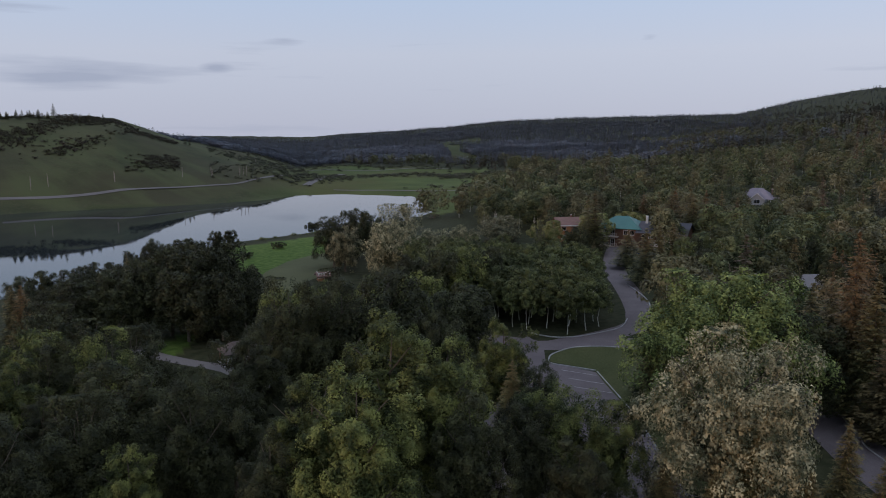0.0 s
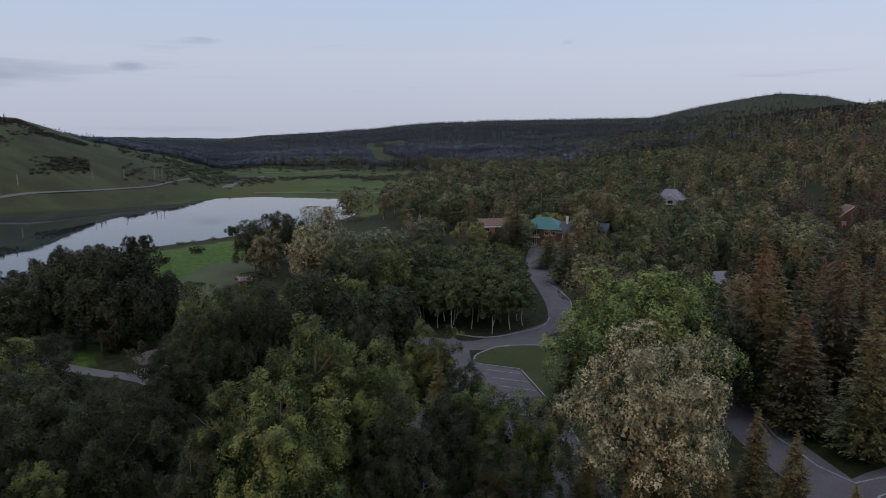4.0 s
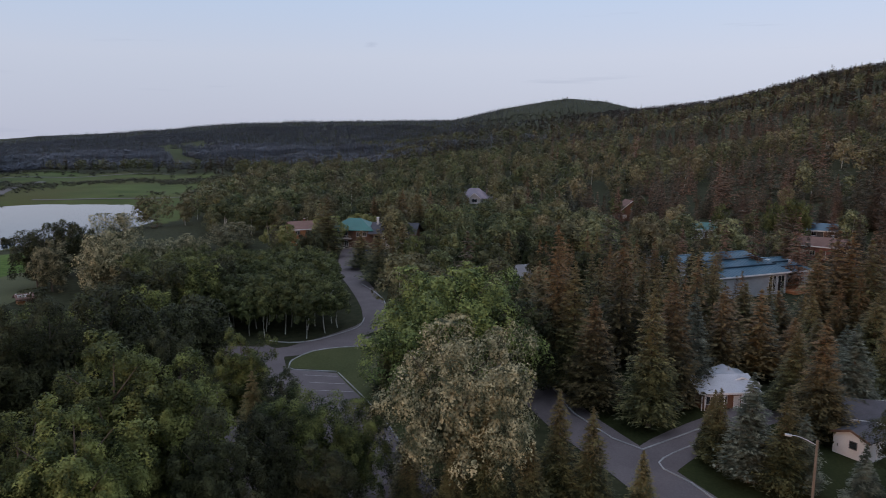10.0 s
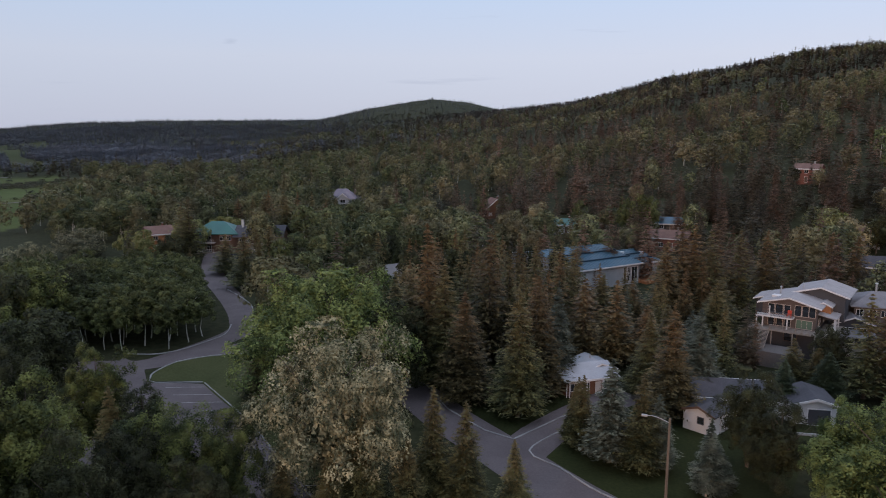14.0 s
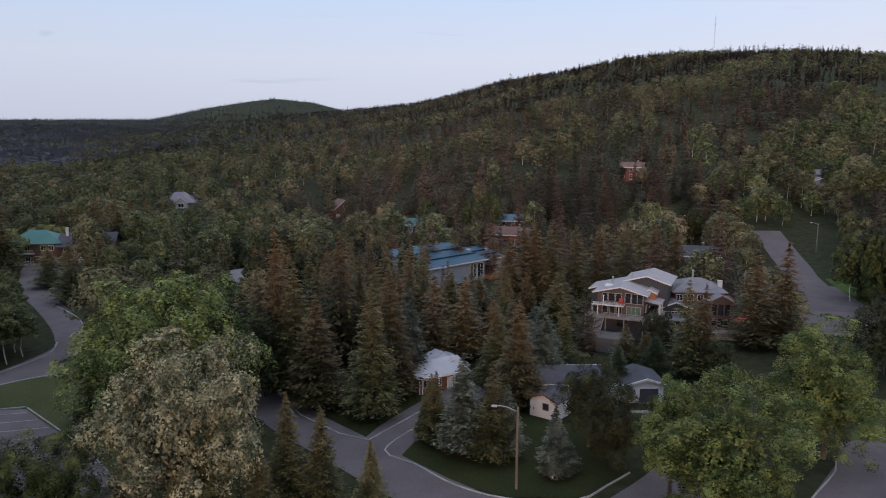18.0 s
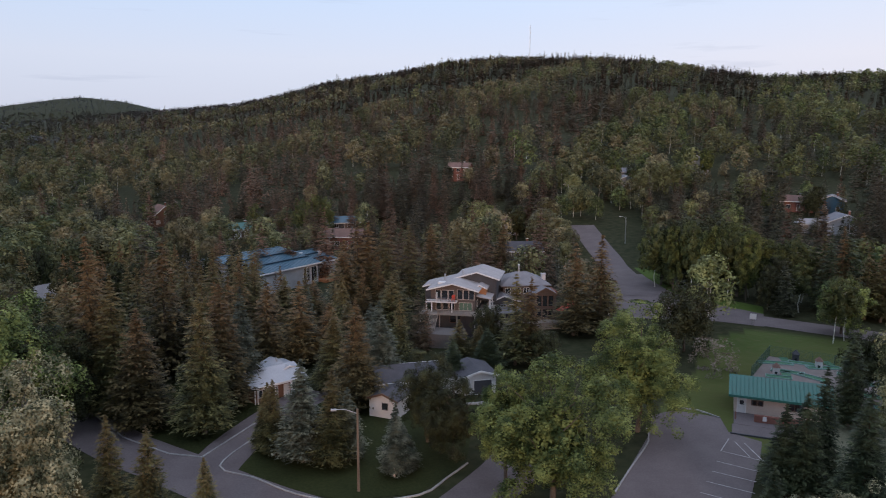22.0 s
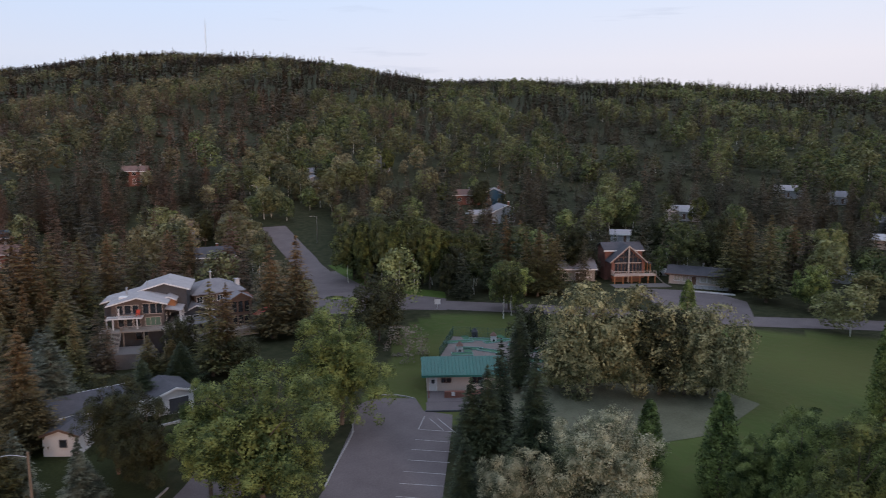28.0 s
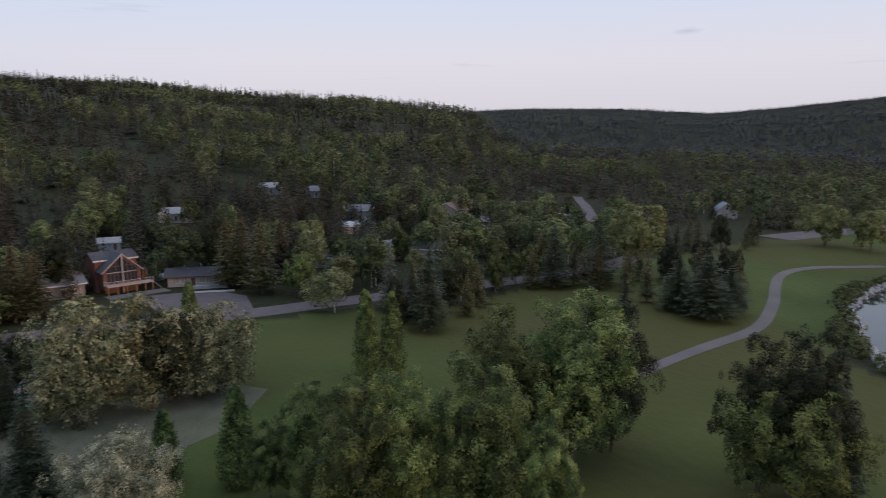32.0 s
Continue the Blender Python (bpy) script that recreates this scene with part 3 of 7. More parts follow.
if me.polygons[0].normal.z < 0:
    me.flip_normals()
tagged(new("water", me), "calm lake reflecting the pale evening sky", "lake", kind="structure")

# ---------------------------------------------------------------- roads, car parks, lawns
PAVED = []


def smooth_line(pts, step=3.0):
    p = [Vector((*q, 0)) for q in pts]
    out = []
    for i in range(len(p) - 1):
        a, b, c, d = p[max(i - 1, 0)], p[i], p[i + 1], p[min(i + 2, len(p) - 1)]
        n = max(2, int((c - b).length / step))
        for k in range(n):
            t = k / n
            out.append(0.5 * ((2 * b) + (c - a) * t + (2 * a - 5 * b + 4 * c - d) * t * t + (3 * b - a - 3 * c + d) * t ** 3))
    out.append(p[-1])
    return out


def sides_of(line, width):
    left, right = [], []
    for i, p in enumerate(line):
        d = (line[min(i + 1, len(line) - 1)] - line[max(i - 1, 0)]).normalized()
        n = Vector((-d.y, d.x, 0)) * width / 2
        left.append(p + n)
        right.append(p - n)
    return left, right


def ribbon(name, pts, width, lift, mat, label, category, step=3.0):
    line = smooth_line(pts, step)
    left, right = sides_of(line, width)
    verts, faces = [], []
    for a, b in zip(left, right):
        za, zb = level(a.x, a.y), level(b.x, b.y)
        verts += [(a.x, a.y, za + lift), (b.x, b.y, zb + lift)]
    k = 2
    for i in range(len(line) - 1):
        o, p = i * k, (i + 1) * k
        faces.append((o, o + 1, p + 1, p))
    me = mesh_of(name, verts, faces, mat)
    if me.polygons[0].normal.z < 0:
        me.flip_normals()
    PAVED.append(([(p.x, p.y) for p in left] + [(p.x, p.y) for p in right[::-1]]))
    return tagged(new(name, me), label, category, kind="structure")


def patch(name, pts, z, mat, label, category, paved=True):
    bm = bmesh.new()
    f = bm.faces.new([bm.verts.new((x, y, z)) for x, y in pts])
    bmesh.ops.triangulate(bm, faces=[f])
    bmesh.ops.recalc_face_normals(bm, faces=bm.faces)
    me = bpy.data.meshes.new(name)
    bm.to_mesh(me)
    bm.free()
    me.materials.append(mat)
    if me.polygons[0].normal.z < 0:
        me.flip_normals()
    if paved:
        PAVED.append(list(pts))
    return tagged(new(name, me), label, category, kind="structure")


def kerb(pts, width=0.16, smooth=True):
    if smooth:
        pts = [(p.x, p.y) for p in smooth_line(pts, 1.5)]
    line = [Vector((*p, 0)) for p in pts]
    left, right = sides_of(line, width)
    verts, faces = [], []
    for a, b in zip(left, right):
        z = level(a.x, a.y)
        verts += [(a.x, a.y, z), (a.x, a.y, z + 0.17), (b.x, b.y, z + 0.17), (b.x, b.y, z)]
    for i in range(len(line) - 1):
        o, p = 4 * i, 4 * i + 4
        faces += [(o + k, o + k + 1, p + k + 1, p + k) for k in range(3)]
    ob = new("kerb", mesh_of("kerb", verts, faces, concrete))
    return tagged(ob, "pale worn concrete kerb beside the asphalt", "kerb", kind="structure")


lot_a = patch("car_park_west", [(-57.3, 93.2), (-48.6, 93.7), (-36.5, 81.4), (-22, 64), (-8, 48), (6, 32), (20, 22), (0, 8), (-22, 25), (-42, 50), (-58, 74), (-66, 90), (-67.4, 103.4), (-62, 100)], 0.05, asphalt,
      "grey asphalt car park with worn white bay lines", "car park")
lot_b = patch("car_park_east", [(48.6, 71.8), (52.7, 77.2), (56.2, 78.0), (60.7, 74.1), (58.6, 69.8), (60.5, 66.2), (57.3, 62.8), (45.0, 50.7), (38, 36), (20, 20), (6, 32), (20, 46), (36.7, 59.9)], 0.054, asphalt,
      "grey asphalt car park ending at a small kiosk", "car park")
ribbon("road_loop", [(-86, 92), (-74, 97), (-66, 99.5), (-61, 101.5), (-55.4, 119.3), (-57.9, 128.4), (-64.1, 139.3), (-72.8, 152.4), (-80, 163), (-92, 185), (-105, 215)], 5.4, 0.058, asphalt,
       "narrow asphalt road curving past a grove", "road")
ribbon("road_link", [(-60, 103), (-52, 110), (-42, 111), (-30, 105), (-19, 96), (-12, 86.5), (-6.5, 80), (0, 72), (6, 65.5), (13, 61), (22, 60)], 7.0, 0.062, asphalt,
       "narrow asphalt road between kerbs", "road")
ribbon("driveway", [(-3, 76), (0, 83), (6, 92), (12, 99)], 6.0, 0.066, asphalt, "asphalt side drive leading to a cabin", "road")
ribbon("road_spur", [(14, 56), (23.5, 63.5), (31, 70.5), (39, 82)], 6.5, 0.07, asphalt, "asphalt drive beside a clump of poplars", "road")
ribbon("road_upper", [(115.3, 214.7), (113.1, 206.6), (109.2, 192.3), (105.6, 178.8), (97.7, 157.5), (91.1, 139.9)], 8.2, 0.14, asphalt, "asphalt road climbing into the village", "road", 2.0)
ribbon("road_main", [(96.2, 122.5), (101.1, 114.0), (114.2, 96.7), (125.5, 80.7), (135.3, 65.1), (150.8, 46.7), (172, 20), (196, -8), (222, -24)], 8.0, 0.05, asphalt,
       "two-lane asphalt road bending through the village", "road")
patch("road_corner", [(96.4, 165.2), (89.9, 152.2), (83.8, 141.2), (76.2, 124.4), (82.9, 120.1), (92.7, 115.6), (98.6, 109.6), (105.7, 117.9), (102.0, 127.6), (100.2, 133.4), (99.9, 141.6), (104.0, 157.3), (105.8, 163.0)], 0.064, asphalt, "asphalt road corner", "road")
patch("grass_verge", [(119.0, 199.4), (110.1, 175.3), (104.0, 157.3), (99.9, 141.6), (100.2, 133.4), (102.0, 127.6), (105.7, 117.9), (110.2, 123.1), (106.6, 133.5), (106.7, 144.3), (110.8, 161.8), (122.6, 194.1), (134.1, 225.3), (132.9, 232.9)], 0.05, verge_mat, "bright green grass verge beside the road", "verge")
patch("forecourt", [(131, 76.5), (143, 92), (147.5, 96), (157.5, 82), (153, 71), (139.5, 63)], 0.046, asphalt, "worn grey forecourt before two houses", "forecourt")
kerb([(-68.0, 105.4), (-64.1, 105.5), (-60.9, 107.8), (-58.8, 112.5), (-57.2, 118.6), (-58.9, 125.1)])
kerb([(-48.8, 94.0), (-36.6, 81.6), (-22, 63.5), (-10, 50)], smooth=False)
kerb([(-57.0, 93.5), (-55.9, 93.0), (-49.2, 94.3)], 0.22, False)
kerb([(-73.2, 154.3), (-68.5, 149.3), (-62.0, 141.3), (-57.4, 132.7)], 0.16)
kerb([(-18.4, 101.4), (-12.5, 89.6), (-7.0, 83.3), (-3.3, 81.2), (2.9, 89.5)], smooth=False)
kerb([(2.8, 85.2), (-1.4, 78.3), (2.0, 74.5), (6.1, 69.4), (11.1, 66.3), (17.9, 65.7), (21.6, 68.3), (25.0, 71.1)])
kerb([(36.7, 59.9), (41.6, 64.6), (47.6, 70.3), (49.4, 73.5)])
kerb([(56.8, 78.7), (59.4, 77.0), (60.5, 73.9)])
ribbon("footpath", [(101.2, -5.4), (111.5, -14.1), (126.6, -25.8), (144.1, -38.6), (166.3, -47.6), (198.3, -58.0), (212.7, -69.6), (220.5, -85.0), (224.7, -94.4)], 2.6, 0.06, gravel,
       "pale footpath winding over the lawn", "path")
ribbon("footpath", [(-116.4, 55.8), (-107.3, 56.4), (-99.8, 58.0), (-93.1, 59.6), (-81.6, 58.0)], 2.6, 0.05, gravel, "pale gravel footpath among trees", "path")
dry_grass = surface("dry_mown_grass", (0.060, 0.066, 0.034), (0.105, 0.108, 0.058), 0.95, 0.1, 3.0, 0.4, spec=0.1)
patch("gravel_clearing", [(-141.2, 97.0), (-152.8, 110.4), (-160.7, 123.9), (-163.8, 136.7), (-160.8, 144.1), (-140.0, 124.3), (-134.7, 108.6), (-123.4, 91.7)], 0.05, dry_grass, "pale mown clearing near the lake", "clearing")
ribbon("shore_road", [(-402.5, 133.1), (-387.2, 175.3), (-381.0, 240.4), (-385.0, 268.7), (-420.5, 322.4)], 2.2, 0.3, gravel, "pale road along the far shore", "road", 6.0)
ribbon("shore_road", [(-379.3, 310.4), (-401.6, 336.0), (-459.3, 415.5)], 6.0, 0.3, gravel, "pale gravel road on the flats", "road", 6.0)
ribbon("shore_road", [(-509.4, 413.7), (-481.4, 458.4), (-443.1, 542.6)], 5.0, 0.3, gravel, "pale road across the flats", "road", 6.0)
ribbon("shore_road", [(-348.4, 306.6), (-311.3, 325.1), (-265.8, 341.5)], 2.5, 0.3, gravel, "pale track at the head of the lake", "road", 6.0)
ribbon("village_street", [(300.9, -14.6), (342.8, -13.3), (419.1, -10.3)], 5.2, 0.4, asphalt, "village street climbing away between trees", "road", 8.0)
ribbon("lakeside_road", [(269.0, -76.0), (285.9, -98.6), (309.8, -136.0)], 14.0, 0.1, asphalt, "lakeside parking road", "road")
ribbon("lodge_drive", [(-105, 215), (-118, 232), (-140, 245)], 9.0, 0.3, asphalt, "asphalt forecourt of the lodge", "road")
patch("bare_earth", [(74.4, 68.0), (86.4, 59.9), (96.0, 49.2), (94.4, 41.1), (80.6, 40.0), (68.4, 45.3), (60.7, 56.1), (66.0, 64.0)], 0.055, bare_earth, "bare trodden earth under willows", "earth", False)
ISLAND = [(-57.0, 93.5), (-58.3, 96.0), (-58.5, 98.4), (-57.7, 102.5), (-54.6, 105.6), (-49.9, 107.9), (-42, 107.4), (-33, 102), (-24, 95), (-16, 84), (-20, 70), (-24, 66.5), (-37.2, 81.9), (-44.4, 89.0), (-49.7, 94.6)]
patch("island_lawn", ISLAND, 0.075, dry_lawn, "mown dry grass island between kerbs", "lawn", False)
kerb(ISLAND[:7], 0.22)
patch("corner_lawn", [(-1.3, 78.8), (2.0, 74.9), (6.1, 69.8), (11.1, 66.7), (18.0, 66.1), (24.9, 71.4), (34, 92), (14, 98), (2.8, 85.2)], 0.06, shade_lawn_mat, "mown grass corner with trees", "lawn", False)
patch("cabin_lawn", [(-12.5, 90.2), (-7.1, 83.8), (-3.4, 81.6), (2.8, 90.1), (10, 104), (-8, 108), (-18, 102)], 0.06, shade_lawn_mat, "grass under spruces, coloured dark for their shade", "lawn", False)

# ---------------------------------------------------------------- trees
GOLD = 2.399963


def cards(c, up, size, rg, aspect=0.75, spread=0.5):
    """Four-cornered leaves at c, facing roughly along up."""
    n = len(c)
    nv = up + rg.normal(0, spread, (n, 3))
    nv /= np.linalg.norm(nv, axis=1, keepdims=True) + 1e-9
    t = np.cross(nv, rg.normal(0, 1, (n, 3)))
    t /= np.linalg.norm(t, axis=1, keepdims=True) + 1e-9
    b = np.cross(nv, t)
    s = (size * rg.uniform(0.6, 1.3, n))[:, None]
    v = np.stack([c - t * s * 0.8 - b * s * aspect, c - t * s * 0.8 + b * s * aspect, c + t * s], 1).reshape(-1, 3)
    return v, np.arange(3 * n).reshape(-1, 3)


def crown_cloud(rg, h, r, base, boughs, clumps, leaves, leaf, lump=0.34, small=0.145, core=0.14, low=0.8, spread=0.4, reach=(0.46, 0.86)):
    """Boughs heaped into an uneven dome; each carries rounded leaf clumps that stand out and up, with dark gaps between."""
    cs, us, sz = [], [], []
    p, q = rg.uniform(0, 6.28, 2)
    H = h - base
    mid = np.array([0, 0, base + 0.46 * H])
    for k in range(boughs):
        z = 1 - (1 + low) * (k + 0.5) / boughs
        a = k * GOLD + rg.uniform(-0.4, 0.4)
        s = math.sqrt(max(0.0, 1 - z * z))
        wide = 1 + 0.14 * math.sin(2 * a + p) + 0.10 * math.sin(3 * a + q)
        d = np.array([s * math.cos(a), s * math.sin(a), z])
        c = mid + d * rg.uniform(*reach) * np.array([r * wide, r * wide, 0.52 * H])
        rad = lump * r * rg.uniform(0.5, 1.25)
        e = rg.normal(0, 1, (clumps, 3)) + d * 0.8 + np.array([0, 0, 0.6])
        e /= np.linalg.norm(e, axis=1, keepdims=True)
        for m in range(clumps):
            cc = c + e[m] * rg.uniform(0.45, 1.2) * np.array([rad, rad, rad * 1.3])
            cr = small * r * rg.uniform(0.55, 1.35)
            n = max(3, int(leaves * (cr / (small * r)) ** 2))
            u = rg.normal(0, 1, (n, 3)) + e[m] * 0.55 + np.array([0, 0, 0.35])
            u /= np.linalg.norm(u, axis=1, keepdims=True)
            u *= rg.uniform(0.4, 1.15, (n, 1)) ** 0.7
            cs.append(cc + u * np.array([cr, cr, cr * 1.25]))
            us.append(u * 0.9 + e[m] * 0.35 + np.array([0, 0, 0.3]))
            sz.append(np.full(n, leaf))
    n = int(boughs * clumps * leaves * core)
    e = rg.normal(0, 1, (n, 3))
    e /= np.linalg.norm(e, axis=1, keepdims=True)
    cs.append(mid + e * rg.uniform(0.2, 0.58, (n, 1)) * np.array([r, r, 0.52 * H]))
    us.append(e)
    sz.append(np.full(n, leaf * 2.0))
    c = np.concatenate(cs)
    c[:, 2] = np.clip(c[:, 2], base * 0.6, h * 1.05)
    return cards(c, np.concatenate(us), np.concatenate(sz), rg, spread=spread)


def canopy_cloud(rg, h, r, base, lumps, per, leaf):
    """A crown far off: a few overlapping mounds covered with leaf clumps that face outwards."""
    cs, us = [], []
    H = h - base
    for k in range(lumps):
        z = 0.95 - 1.6 * k / max(1, lumps - 1)
        a = k * GOLD + rg.uniform(-0.5, 0.5)
        s = math.sqrt(max(0.0, 1 - z * z)) * rg.uniform(0.45, 0.66)
        c = np.array([r * s * math.cos(a), r * s * math.sin(a), base + H * (0.44 + 0.38 * z)])
        rad = r * rg.uniform(0.42, 0.62)
        u = rg.normal(0, 1, (per, 3)) + np.array([0.5 * math.cos(a) * s, 0.5 * math.sin(a) * s, 0.45])
        u /= np.linalg.norm(u, axis=1, keepdims=True)
        cs.append(c + u * rad * rg.uniform(0.8, 1.15, (per, 1)))
        us.append(u)
    c = np.concatenate(cs)
    c[:, 2] = np.clip(c[:, 2], base * 0.6, h * 1.05)
    return cards(c, np.concatenate(us), np.full(len(c), leaf), rg, spread=0.3)


def column_cloud(rg, h, r, clumps, leaves, leaf):
    """A slender young poplar: leaf clumps up a stem from the ground, widest low down, narrowing to a point."""
    cs, us = [], []
    for k in range(clumps):
        f = (k + rg.uniform(0, 1)) / clumps
        p = r * min(1.0, 0.55 + 3.0 * f) * (1.02 - f) ** 0.6
        a = k * GOLD
        d = np.array([math.cos(a), math.sin(a), 0.35])
        cr = 0.36 * p + 0.12
        u = rg.normal(0, 1, (leaves, 3)) + d * 0.6
        u /= np.linalg.norm(u, axis=1, keepdims=True)
        cs.append(np.array([0.62 * p * d[0], 0.62 * p * d[1], 0.03 * h + 0.94 * h * f]) + u * rg.uniform(0.5, 1.15, (leaves, 1)) * np.array([cr, cr, cr * 1.5]))
        us.append(u + np.array([0, 0, 0.3]))
    c = np.concatenate(cs)
    c[:, 2] = np.maximum(c[:, 2], 0.1)
    return cards(c, np.concatenate(us), np.full(len(c), leaf), rg, spread=0.5)


def spruce_cloud(rg, h, r, whorls, per, tufts, low=0.08, tuft=0.5, droop=0.24):
    """Whorls of needle sprays one above another, wide below and thin at the top."""
    cs, ds = [], []
    for k in range(whorls):
        f = k / (whorls - 1)
        z = h * (low + (0.985 - low) * f)
        rad = r * (1 - f) ** 0.82 * min(1.0, 0.72 + 3.0 * f) * rg.uniform(0.78, 1.12) + 0.1
        for j in range(max(4, int(per * (1 - 0.5 * f)))):
            a = j * 6.2832 / max(4, int(per * (1 - 0.5 * f))) + k * 1.3 + rg.uniform(-0.3, 0.3)
            ln = rad * rg.uniform(0.72, 1.12)
            d = np.array([np.cos(a), np.sin(a), 0])
            q = np.linspace(0.2, 1.0, tufts) + rg.uniform(-0.08, 0.08, tufts)
            side = np.array([-d[1], d[0], 0])
            c = d * (q * ln)[:, None] + side * rg.normal(0, 0.22, (tufts, 1)) * ln * q[:, None]
            c[:, 2] += z + rg.normal(0, 0.28) * h / whorls - ln * droop * (1.6 * q - 0.7 * q * q) + rg.normal(0, 0.035, tufts) * ln
            cs.append(c)
            ds.append(np.repeat((d + np.array([0, 0, -0.2]))[None], tufts, 0) + side * rg.normal(0, 0.55, (tufts, 1)) + rg.normal(0, 0.2, (tufts, 3)))
    c, d = np.concatenate(cs), np.concatenate(ds)
    d /= np.linalg.norm(d, axis=1, keepdims=True)
    s = np.cross(d, rg.normal(0, 0.3, (len(c), 3)) + np.array([0, 0, 1.0]))
    s /= np.linalg.norm(s, axis=1, keepdims=True) + 1e-9
    w = (tuft * rg.uniform(0.6, 1.2, len(c)) * (0.5 + 0.5 * (1 - c[:, 2] / h)))[:, None]
    v = np.stack([c - d * w * 0.6 + s * w * 0.36, c - d * w * 0.6 - s * w * 0.36, c + d * w], 1).reshape(-1, 3)
    return v, np.arange(len(v)).reshape(-1, 3)


def trunk_mesh(name, mat, rg, h, r, thick, limbs, fork=0.3, lean=0.3, sides=7):
    bm = bmesh.new()
    pts = [Vector((0, 0, -0.2))]
    for k in range(1, 6):
        pts.append(Vector((rg.normal(0, lean * 0.3), rg.normal(0, lean * 0.3), h * 0.9 * k / 5)))
    for k in range(5):
        tube(bm, pts[k], pts[k + 1], thick * (1 - k * 0.18), thick * (1 - (k + 1) * 0.18), sides)
    for k in range(limbs):
        f = fork + (0.85 - fork) * k / max(1, limbs)
        i = min(4, int(f * 5))
        p = pts[i].lerp(pts[i + 1], f * 5 - i)
        a = k * GOLD + rg.uniform(0, 0.6)
        ln = r * rg.uniform(0.55, 0.85)
        m = p + Vector((math.cos(a) * ln * 0.5, math.sin(a) * ln * 0.5, ln * 0.45))
        q = m + Vector((math.cos(a + 0.3) * ln * 0.45, math.sin(a + 0.3) * ln * 0.45, ln * 0.55))
        tube(bm, p, m, thick * 0.42 * (1 - f * 0.5), thick * 0.26 * (1 - f * 0.5), 5)
        tube(bm, m, q, thick * 0.26 * (1 - f * 0.5), 0.02, 5)
    me = bpy.data.meshes.new(name)
    bm.to_mesh(me)
    bm.free()
    me.materials.append(mat)
    return me


# each kind: reference height and radius, crown meshes, trunk meshes
KINDS = {}


def kind(name, h, r, crowns, trunks, label, category):
    KINDS[name] = (h, r, crowns, trunks, label, category)


BROAD = {"poplar": (leaf_poplar, "leafy green balsam poplar with an uneven crown"), "sunny": (leaf_sun_bright, "balsam poplar with upright plumes, leaves coloured yellow-green as if sunlit"), "dark": (leaf_shade_dark, "dark green broadleaf tree, leaves coloured darker for shade"),
         "cream": (leaf_cream, "low cream-green tree thick with seed heads"),
         "pale": (leaf_pale, "silvery pale tree covered with seed heads"), "olive": (leaf_olive, "silver-olive willow with drooping sprays")}
SHAPES = (("squat", 12.0, 6.6), ("round", 14.0, 4.9), ("tall", 17.0, 4.1))  # height and spread of the crowns that trees are scaled from


